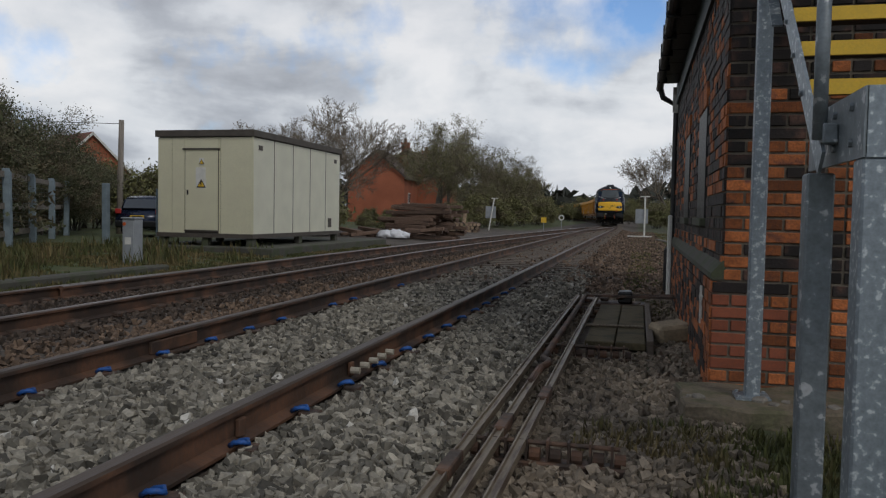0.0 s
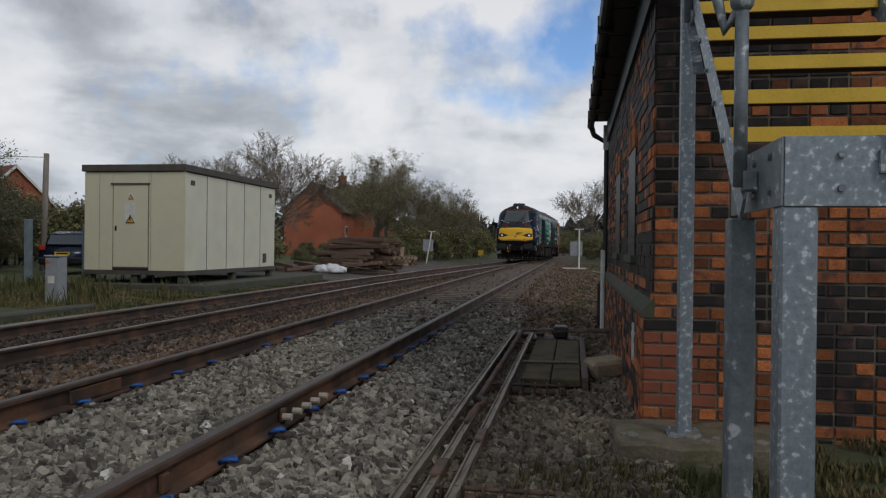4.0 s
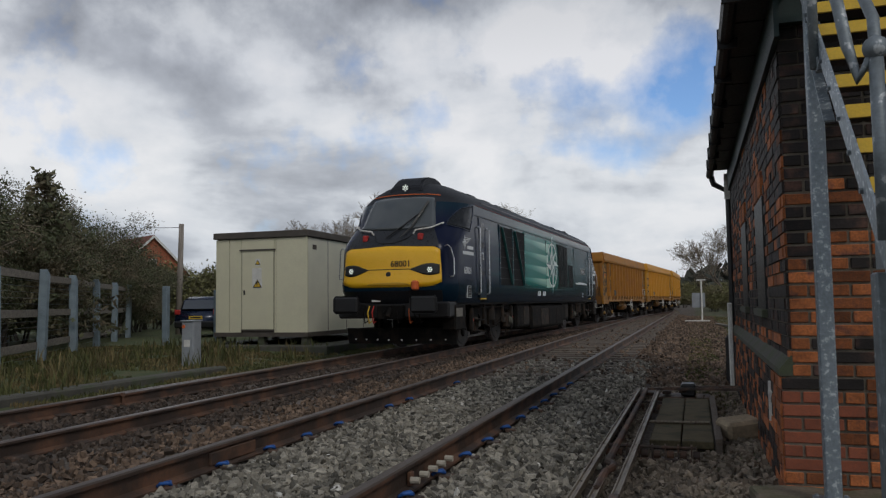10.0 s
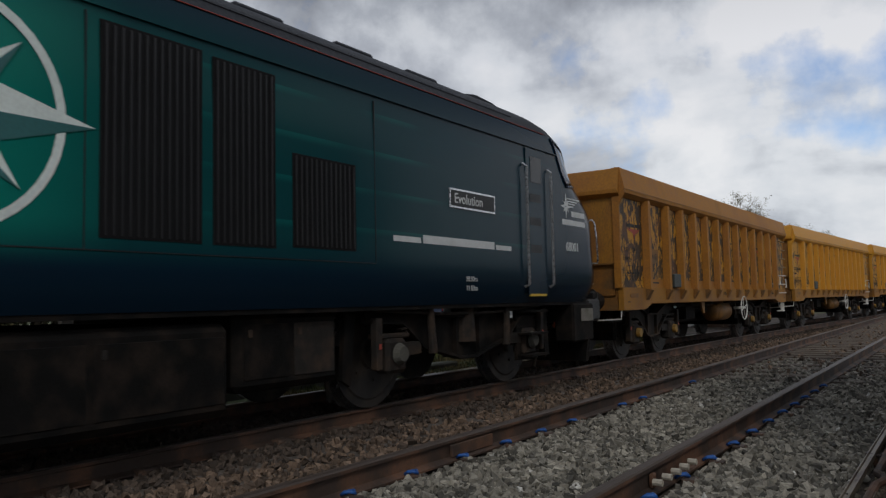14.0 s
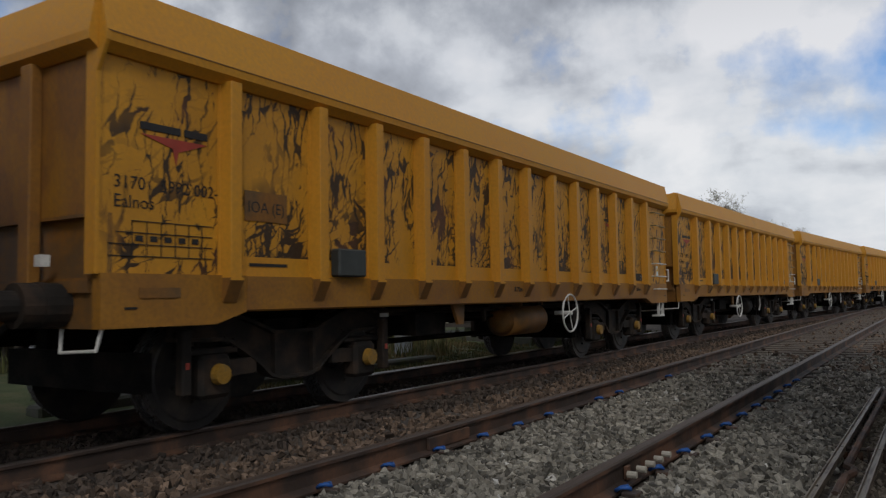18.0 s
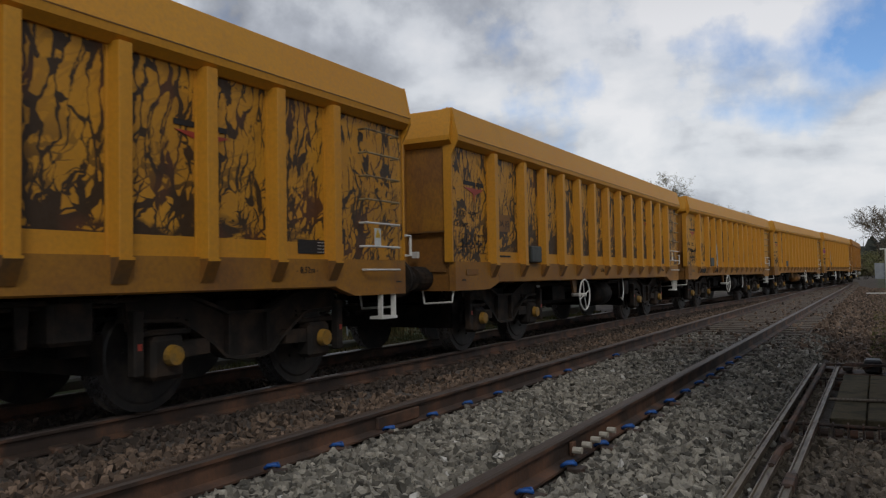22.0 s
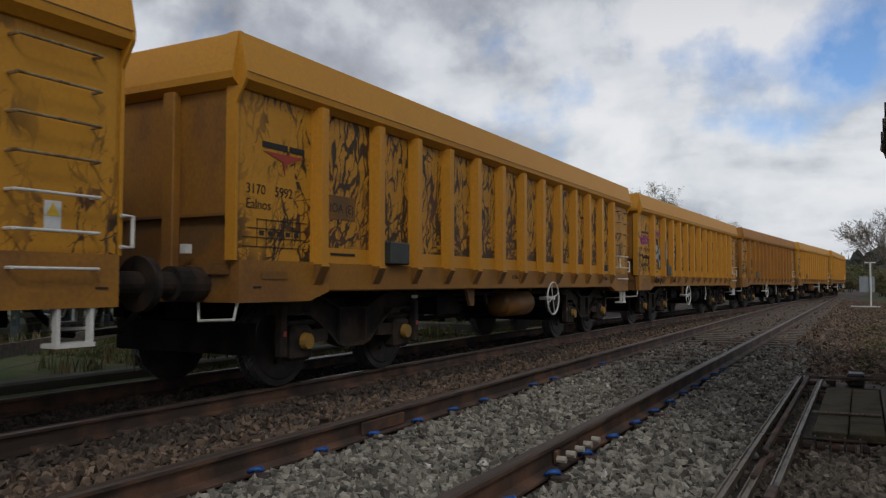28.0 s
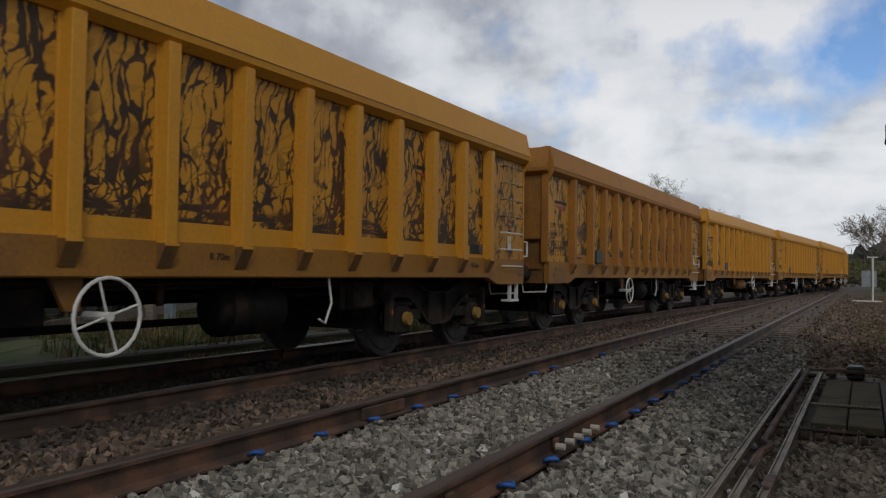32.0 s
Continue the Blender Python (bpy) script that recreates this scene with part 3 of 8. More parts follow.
def rod(bm, p, q, r, r2=None, n=8, caps=True):
    p, q = Vector(p), Vector(q)
    r2 = r if r2 is None else r2
    d = (q - p).normalized()
    s = d.orthogonal().normalized()
    t = d.cross(s)
    ring = lambda c, k: [bm.verts.new(c + (s * math.cos(2 * math.pi * i / n) + t * math.sin(2 * math.pi * i / n)) * k) for i in range(n)]
    a, b = ring(p, r), ring(q, r2)
    for i in range(n):
        bm.faces.new((a[i], a[(i + 1) % n], b[(i + 1) % n], b[i]))
    if caps:
        bm.faces.new(a[::-1])
        bm.faces.new(b)
    return bm


def pipe(bm, points, r, n=8, closed=False):
    """One continuous tube through the points."""
    pts = [Vector(p) for p in points]
    if closed:
        pts = pts[:-1]
    m = len(pts)
    rings, side = [], None
    for i, p in enumerate(pts):
        a = pts[i - 1] if i or closed else p
        b = pts[(i + 1) % m] if i < m - 1 or closed else p
        d = (b - a).normalized()
        side = d.orthogonal().normalized() if side is None else (side - d * side.dot(d)).normalized()
        t = d.cross(side)
        rings.append([bm.verts.new(p + (side * math.cos(2 * math.pi * k / n) + t * math.sin(2 * math.pi * k / n)) * r) for k in range(n)])
    for i in range(m if closed else m - 1):
        a, b = rings[i], rings[(i + 1) % m]
        for k in range(n):
            bm.faces.new((a[k], a[(k + 1) % n], b[(k + 1) % n], b[k]))
    if not closed:
        bm.faces.new(rings[0][::-1])
        bm.faces.new(rings[-1])
    return bm


def bar(bm, p, q, w, h, up=(0, 0, 1)):
    """A rectangular bar from p to q, w wide and h deep."""
    p, q = Vector(p), Vector(q)
    d = (q - p).normalized()
    s = d.cross(Vector(up)).normalized()
    u = s.cross(d)
    a = [bm.verts.new(c + s * i * w / 2 + u * j * h / 2) for c in (p, q) for i, j in ((-1, -1), (1, -1), (1, 1), (-1, 1))]
    for f in ((0, 3, 2, 1), (4, 5, 6, 7), (0, 1, 5, 4), (1, 2, 6, 5), (2, 3, 7, 6), (3, 0, 4, 7)):
        bm.faces.new([a[i] for i in f])
    return bm


def raw(name, verts, faces, mat, parent=None, smooth=False):
    me = bpy.data.meshes.new(name)
    me.from_pydata(verts, [], faces)
    me.materials.append(M[mat])
    if smooth:
        me.polygons.foreach_set("use_smooth", [True] * len(me.polygons))
    ob = new(name, me)
    ob.parent = parent
    return ob


def text_mesh(body, size, bold=0.0):
    cu = bpy.data.curves.new("lettering", "FONT")
    cu.body, cu.size, cu.align_x = body, size, "LEFT"
    cu.extrude, cu.offset, cu.resolution_u = 0.0015, bold, 3
    tmp = bpy.data.objects.new("lettering", cu)
    scene.collection.objects.link(tmp)
    bpy.context.view_layer.update()
    me = bpy.data.meshes.new_from_object(tmp.evaluated_get(bpy.context.evaluated_depsgraph_get()))
    bpy.data.objects.remove(tmp)
    bpy.data.curves.remove(cu)
    return me


SIDE = Matrix(((0, 0, 1, 0), (1, 0, 0, 0), (0, 1, 0, 0), (0, 0, 0, 1)))  # letters upright on a face that looks along +x


# ---- the lines of the two tracks ----
BEND = 58.0


def smooth(s):
    s = min(1.0, max(0.0, s))
    return s * s * (3 - 2 * s)


def near_x(y):
    return -2.52 - max(0.0, y - BEND) ** 2 / 1120.0


def far_x(y):
    return near_x(y) - 3.54 * (1 - smooth((y - 16.0) / 62.0))


def far_z(y):
    return 0.07 + 0.09 * smooth((y - 25.0) / 45.0)


def ground_z(x, y):
    z = -0.16
    n = near_x(y)
    d = x - n
    near = 1 - smooth((abs(d) - 1.4) / 0.5)
    z = max(z, -0.16 + 0.13 * near)
    f = x - far_x(y)
    far = 1 - smooth((abs(f) - 1.35) / 0.7)
    z = max(z, -0.16 + (0.055 + far_z(y) - 0.07) * far)
    z += 0.12 * smooth((-x - 8.3) / 2.5)
    z += 0.012 * noise.noise((x * 1.3, y * 1.3, 0.3)) + 0.25 * smooth((math.hypot(x, y) - 60) / 300) * noise.noise((x * 0.01, y * 0.01, 2))
    return z


def build_ground():
    def steps(near_lo, near_hi, step, far):
        a = list(np.arange(near_lo, near_hi + 1e-6, step))
        d, s = step, []
        p = near_hi
        while p < far:
            d *= 1.25
            p += d
            s.append(p)
        q, d, s2 = near_lo, step, []
        while q > -far:
            d *= 1.25
            q -= d
            s2.append(q)
        return s2[::-1] + a + s
    xs, ys = steps(-17, 4, 0.25, 2500), steps(-4, 34, 0.4, 2500)
    verts = [(x, y, ground_z(x, y)) for y in ys for x in xs]
    n = len(xs)
    faces = [(j * n + i, j * n + i + 1, (j + 1) * n + i + 1, (j + 1) * n + i) for j in range(len(ys) - 1) for i in range(n - 1)]
    m = bpy.data.materials.new("trackside_ground")
    m.use_nodes = True
    nt = m.node_tree
    N, L = nt.nodes.new, nt.links.new
    b = nt.nodes["Principled BSDF"]
    b.inputs["Roughness"].default_value = 0.95
    tc, sep = N("ShaderNodeTexCoord"), N("ShaderNodeSeparateXYZ")
    L(tc.outputs["Object"], sep.inputs[0])

    def noise_node(scale, detail=6):
        k = N("ShaderNodeTexNoise")
        k.inputs["Scale"].default_value, k.inputs["Detail"].default_value = scale, detail
        L(tc.outputs["Object"], k.inputs["Vector"])
        return k.outputs["Fac"]

    def ramp(f, stops):
        c = N("ShaderNodeValToRGB")
        while len(c.color_ramp.elements) < len(stops):
            c.color_ramp.elements.new(0.5)
        for e, (p, col) in zip(c.color_ramp.elements, stops):
            e.position, e.color = p, (*col, 1)
        L(f, c.inputs[0])
        return c.outputs[0]

    def rng(f, a, c):
        r = N("ShaderNodeMapRange")
        r.interpolation_type = "SMOOTHSTEP"
        r.inputs["From Min"].default_value, r.inputs["From Max"].default_value = a, c
        L(f, r.inputs["Value"])
        return r.outputs[0]

    def mix(f, a, c):
        x = N("ShaderNodeMix")
        x.data_type = "RGBA"
        L(f, x.inputs["Factor"])
        L(a, x.inputs["A"])
        L(c, x.inputs["B"])
        return x.outputs["Result"]

    def math_node(op, a, c):
        k = N("ShaderNodeMath")
        k.operation = op
        for i, v in enumerate((a, c)):
            if isinstance(v, (int, float)):
                k.inputs[i].default_value = v
            else:
                L(v, k.inputs[i])
        return k.outputs[0]
    wob = math_node("MULTIPLY", math_node("SUBTRACT", noise_node(1.1), 0.5), 1.2)
    xw = math_node("ADD", sep.outputs[0], wob)
    grass = ramp(noise_node(2.2), [(0.3, (0.040, 0.058, 0.018)), (0.5, (0.062, 0.080, 0.028)), (0.66, (0.105, 0.095, 0.045))])
    dirt = ramp(noise_node(9.0, 8), [(0.3, (0.03, 0.025, 0.02)), (0.5, (0.07, 0.057, 0.047)), (0.7, (0.12, 0.1, 0.085))])
    grit = ramp(noise_node(24.0, 8), [(0.3, (0.045, 0.038, 0.03)), (0.5, (0.11, 0.09, 0.075)), (0.7, (0.19, 0.165, 0.145))])
    bed = mix(rng(noise_node(0.9), 0.35, 0.65), dirt, grit)
    left = rng(xw, -7.9, -8.5)
    # grass beside the building and beyond the trackside path
    right = math_node("MULTIPLY", rng(xw, -0.35, 0.15), rng(noise_node(0.7), 0.40, 0.52))
    # the gravel yard beyond the hut
    yard = math_node("MULTIPLY", rng(sep.outputs[1], 24.5, 27.0), math_node("MULTIPLY", rng(sep.outputs[1], 64, 52), rng(xw, -19, -16)))
    left = math_node("MULTIPLY", left, math_node("SUBTRACT", 1.0, yard))
    c = mix(math_node("MAXIMUM", left, right), bed, grass)
    L(c, b.inputs["Base Color"])
    bp = N("ShaderNodeBump")
    bp.inputs["Strength"].default_value, bp.inputs["Distance"].default_value = 0.6, 0.03
    L(noise_node(26.0, 8), bp.inputs["Height"])
    L(bp.outputs[0], b.inputs["Normal"])
    M["ground"] = m
    return tagged(raw("ground", verts, faces, "ground", smooth=True), "rough trackside ground of grit, soil and patchy grass", "ground", kind="structure")


RAIL = [(-0.070, 0.0), (0.070, 0.0), (0.070, 0.014), (0.012, 0.034), (0.010, 0.118), (0.036, 0.130), (0.036, 0.150), (0.028, 0.160), (-0.028, 0.160), (-0.036, 0.150), (-0.036, 0.130), (-0.010, 0.118), (-0.012, 0.034), (-0.070, 0.014)]


def sweep_rail(line, offset, y0, y1, zf, parent, label="", top="railtop"):
    bm = bmesh.new()
    ys, y = [], y0
    while y < y1:
        ys.append(y)
        y += 1.5 if y < 60 else 4
    ys.append(y1)
    rings = []
    for y in ys:
        dx = (line(y + 0.1) - line(y - 0.1)) / 0.2
        k = 1 / math.hypot(1, dx)
        rings.append([bm.verts.new((line(y) + (offset + u) * k, y - (offset + u) * k * dx, zf(y) + v - 0.16)) for u, v in RAIL])
    n = len(RAIL)
    for a, b in zip(rings[:-1], rings[1:]):
        for i in range(n):
            f = bm.faces.new((a[i], a[(i + 1) % n], b[(i + 1) % n], b[i]))
            f.material_index = 1 if i in (6, 7, 8) else 0
    bm.faces.new(rings[0][::-1])
    bm.faces.new(rings[-1])
    ob = part("rail", bm, "rust", parent, label)
    ob.data.materials.append(M[top])
    return ob


def clip_mesh():
    bm = bmesh.new()
    pts = [(-0.005, -0.03, 0.03), (0.035, -0.036, 0.058), (0.085, -0.02, 0.06), (0.105, 0.01, 0.045), (0.08, 0.034, 0.06), (0.03, 0.03, 0.05), (0.0, 0.02, 0.03)]
    pipe(bm, [Vector(p) * 0.7 for p in pts], 0.0115, 6)
    return mesh_of(bm, "clip", True)


def build_tracks():
    near = empty("railway_track", pose(0, 0, 0), "plain railway track with brown rails and blue spring clips", "track", kind="structure")
    far = empty("railway_track", pose(0, 0, 0), "railway track carrying the train on worn rusty rails", "track", kind="structure")
    flat = lambda y: 0.16
    for o in (-0.7525, 0.7525):
        sweep_rail(near_x, o, -6, 400, flat, near, top="railtop_dull")
        sweep_rail(far_x, o, -170, 72, far_z, far)
    sweep_rail(far_x, -0.66, 8, 30, far_z, far, "rusty check rail beside the running rail")
    bm = a_box(-1.25, 1.25, -0.125, 0.125, -0.15, 0.0, bevel=0.012)
    sl = mesh_of(bm, "sleeper")
    sl.materials.append(M["sleeper"])
    cm, ins = clip_mesh(), mesh_of(a_box(-0.045, 0.045, -0.05, 0.05, 0.0, 0.028, bevel=0.006), "pad")
    cm.materials.append(M["clip"])
    ins.materials.append(M["iron"])
    nut = mesh_of(rod(bmesh.new(), (0, 0, 0), (0, 0, 0.055), 0.02, n=8), "bolt")
    nut.materials.append(M["insulator"])
    chair = mesh_of(a_box(-0.12, 0.12, -0.08, 0.08, 0, 0.055, bevel=0.015), "chair")
    chair.materials.append(M["iron"])
    rnd = random.Random(5)
    for i in range(-6, 150):
        y = 4.78 + 0.605 * i
        dx = (near_x(y + 0.1) - near_x(y - 0.1)) / 0.2
        buried = y < 10.5
        part("sleeper", sl, None, near, at=pose(near_x(y) + rnd.uniform(-0.03, 0.03), y, -0.035 if buried else -0.004, 0, 0, -math.degrees(math.atan(dx)) + rnd.uniform(-0.6, 0.6)))
        if y < 10.6:
            for o in (-0.7525, 0.7525):
                for s in (1, -1):
                    if rnd.random() < (0.05 if o > 0 else 0.3):
                        continue
                    px, py = near_x(y) + o + s * 0.06, y + rnd.uniform(-0.012, 0.012)
                    part("clip", cm, None, near, at=pose(px, py + (0.12 if o > 0 else 0), 0.005, 0, 0, (0 if s > 0 else 180) + rnd.uniform(-8, 8)))
                    part("pad", ins, None, near, at=pose(px + s * 0.085, py + (0.12 if o > 0 else 0), 0.0, 0, 0, rnd.uniform(-4, 4)))
    # the insulated joint: a row of pale fishplate bolts
    for i in range(5):
        part("bolt", nut, None, near, "pale fishplate bolt", at=pose(-1.715, 4.50 + 0.165 * i, 0.072, 0, 90, 0))
    for y in (4.55, 3.2):
        part("fishplate", a_box(-0.012, 0.012, -0.03, 0.03, 0.03, 0.11, bevel=0.004), "rust", near, at=pose(-1.735, y, 0))
    part("fishplate", a_box(-0.012, 0.012, -0.28, 0.28, 0.03, 0.115, bevel=0.004), "rust", near, at=pose(-3.24, 5.0, 0))
    for i in range(-18, 100):
        y = 3.0 + 0.68 * i
        dx = (far_x(y + 0.1) - far_x(y - 0.1)) / 0.2
        part("sleeper", sl, None, far, at=pose(far_x(y), y, far_z(y) - 0.18, 0, 0, -math.degrees(math.atan(dx))))
        if -2 < y < 24:
            for o in (-0.7525, 0.7525):
                part("chair", chair, None, far, at=pose(far_x(y) + o, y, far_z(y) - 0.175))


# ---- ballast ----
def stone_shapes(n=14, seed=3):
    rng = np.random.default_rng(seed)
    shapes = []
    for _ in range(n):
        bm = bmesh.new()
        bmesh.ops.create_cube(bm, size=1.0)
        for v in bm.verts:
            v.co = Vector([c * rng.uniform(0.55, 1.4) for c in v.co]) + Vector(rng.uniform(-0.2, 0.2, 3))
        bmesh.ops.bevel(bm, geom=list(bm.verts)[:2], offset=0.35, segments=1, affect="VERTICES")
        bmesh.ops.triangulate(bm, faces=bm.faces)
        bm.verts.index_update()
        shapes.append((np.array([v.co[:] for v in bm.verts]), np.array([[v.index for v in f.verts] for f in bm.faces])))
        bm.free()
    return shapes


SHAPES = stone_shapes()


def scatter_stones(name, mat, label, spots, sizes, seed):
    """Many loose stones as one sheet of stuff."""
    rng = np.random.default_rng(seed)
    V, F, base = [], [], 0
    pick = rng.integers(0, len(SHAPES), len(spots))
    ang = rng.uniform(-np.pi, np.pi, (len(spots), 3))
    for (x, y, z), s, k, (a, b, c) in zip(spots, sizes, pick, ang):
        v, f = SHAPES[k]
        ca, sa, cb, sb, cc, sc = math.cos(a), math.sin(a), math.cos(b), math.sin(b), math.cos(c), math.sin(c)
        R = np.array([[ca * cb, ca * sb * sc - sa * cc, ca * sb * cc + sa * sc], [sa * cb, sa * sb * sc + ca * cc, sa * sb * cc - ca * sc], [-sb, cb * sc, cb * cc]])
        V.append((v * (s * np.array((1.1, 0.8, 0.5)))) @ R.T + (x, y, z))
        F.append(f + base)
        base += len(v)
    V, F = np.concatenate(V), np.concatenate(F)
    me = bpy.data.meshes.new(name)
    me.vertices.add(len(V))
    me.vertices.foreach_set("co", V.ravel())
    me.loops.add(F.size)
    me.loops.foreach_set("vertex_index", F.ravel())
    me.polygons.add(len(F))
    me.polygons.foreach_set("loop_start", np.arange(0, F.size, 3))
    me.polygons.foreach_set("use_smooth", np.zeros(len(F), dtype=bool))
    me.update(calc_edges=True)
    me.materials.append(M[mat])
    return tagged(new(name, me), label, "ballast", kind="stuff")


def build_ballast():
    rng = np.random.default_rng(11)

    def field(n, x0, x1, y0, y1, keep, size, power=1.6):
        spots, sizes = [], []
        for x, u in zip(rng.uniform(x0, x1, n), rng.uniform(0, 1, n)):
            y = y0 + (y1 - y0) * u ** power
            if keep(x, y):
                s = size * rng.uniform(0.65, 1.35)
                spots.append((x, y, ground_z(x, y) + s * rng.uniform(-0.05, 0.5)))
                sizes.append(s)
        return spots, sizes
    off_rail = lambda x, y: min(abs(x - near_x(y) - 0.7525), abs(x - near_x(y) + 0.7525)) > 0.12 and not (y > 10.8 and abs(x - near_x(y)) < 1.3 and rng.random() < 0.9)
    s, z = field(52000, -3.35, -0.82, 1.2, 15, off_rail, 0.047, 1.7)
    scatter_stones("ballast", "stone_grey", "loose grey crushed stone ballast round the rails", s, z, 1)
    s, z = field(15000, -3.3, 1.0, 12, 60, off_rail, 0.06, 1.3)
    scatter_stones("ballast", "stone_brown", "pale brown crushed stone beside the distant track", s, z, 2)
    far_ok = lambda x, y: min(abs(x - far_x(y) - 0.7525), abs(x - far_x(y) + 0.7525)) > 0.09 and x < near_x(y) - 0.85
    s, z = field(30000, -7.6, -3.35, 1.0, 34, far_ok, 0.043, 1.6)
    # stones along the train's path get a colour that holds its shade
    darker = [abs(p[0] - far_x(p[1])) + 0.25 * noise.noise((p[0] * 2, p[1] * 2, 7)) < 1.35 for p in s]
    scatter_stones("ballast", "stone_brown", "reddish brown crushed stone between the two tracks", [p for p, o in zip(s, darker) if not o], [q for q, o in zip(z, darker) if not o], 3)
    scatter_stones("ballast", "stone_train_shade", "crushed stone under the train, coloured darker for its shade", [p for p, o in zip(s, darker) if o], [q for q, o in zip(z, darker) if o], 6)
    s, z = field(9000, -0.75, 0.55, 2.6, 12, lambda x, y: not (-0.6 < x < 0.1 and 6.9 < y < 10.4), 0.04, 1.3)
    scatter_stones("ballast", "stone_dark", "dirty broken stone and clinker by the brick building", s, z, 4)
    pale = material("white_stone_chip", (0.62, 0.60, 0.55), 0.8, 0, 0.2, 9, 60, 0.2)
    M["pale_stone"] = pale
    s, z = field(80, -3.3, -0.7, 2.0, 12, off_rail, 0.044)
    scatter_stones("ballast", "pale_stone", "scattered white stones among the grey ballast", [(x, y, q + 0.02) for x, y, q in s], z, 5)


def grass_field(name, label, spots, tall, seed, parent=None):
    rng = np.random.default_rng(seed)
    V, F = [], []
    for x, y in spots:
        z = ground_z(x, y)
        for _ in range(3):
            a, h = rng.uniform(0, 2 * math.pi), tall * rng.uniform(0.4, 1.2)
            lean = rng.uniform(0.1, 0.6) * h
            px, py = x + rng.uniform(-0.04, 0.04), y + rng.uniform(-0.04, 0.04)
            w = 0.004 + 0.004 * rng.random() + 0.0008 * math.hypot(px, py) * 0.6
            dx, dy = math.cos(a), math.sin(a)
            i = len(V)
            V += [(px - dy * w, py + dx * w, z - 0.01), (px + dy * w, py - dx * w, z - 0.01), (px + dx * lean * 0.4 + dy * w * 0.7, py + dy * lean * 0.4 - dx * w * 0.7, z + h * 0.6), (px + dx * lean * 0.4 - dy * w * 0.7, py + dy * lean * 0.4 + dx * w * 0.7, z + h * 0.6), (px + dx * lean, py + dy * lean, z + h)]
            F += [(i, i + 1, i + 2, i + 3), (i + 3, i + 2, i + 4)]
    return tagged(raw(name, V, F, "grass_blade"), label, "grass", kind="stuff")


def build_grass():
    rng = random.Random(8)

    def patch(n, x0, x1, y0, y1, cut, power=1.0):
        out = []
        for _ in range(n):
            x, y = rng.uniform(x0, x1), y0 + (y1 - y0) * rng.random() ** power
            if noise.noise((x * 0.9, y * 0.9, 5.0)) + 0.4 * noise.noise((x * 3, y * 3, 1.0)) > cut:
                out.append((x, y))
        return out
    slab = lambda x, y: 0.2 < x < 1.3 and 4.6 < y < 5.6
    right = [p for p in patch(5200, -0.35, 2.6, 2.2, 5.45, 0.1) + patch(3600, 1.0, 3.2, 3.6, 5.47, -0.5) if not slab(*p) and p[0] > -0.55 + 0.22 * p[1] - 0.75]
    grass_field("grass", "green grass tufts by the concrete step and stairs", right, 0.075, 1)
    grass_field("grass", "mown grass strip alongside the brick building", patch(4200, -0.25, 0.3, 9.5, 26, -0.3) + patch(7000, -0.4, 6.0, 26, 60, -0.1), 0.05, 2)
    grass_field("grass", "rough grass between track and hut", patch(14000, -16, -8.0, 8, 19, -0.25) + patch(3000, -9.6, -8.2, 17, 26, -0.1), 0.07, 3)
    grass_field("grass", "dead grass stems under the fence", patch(2200, -14, -8.6, 6.5, 19, 0.1), 0.34, 4)


build_ground()
build_tracks()
build_ballast()
build_grass()


# ---- the brick building with its steel stair ----
BX, BY, BY1 = 0.47, 5.5, 12.4


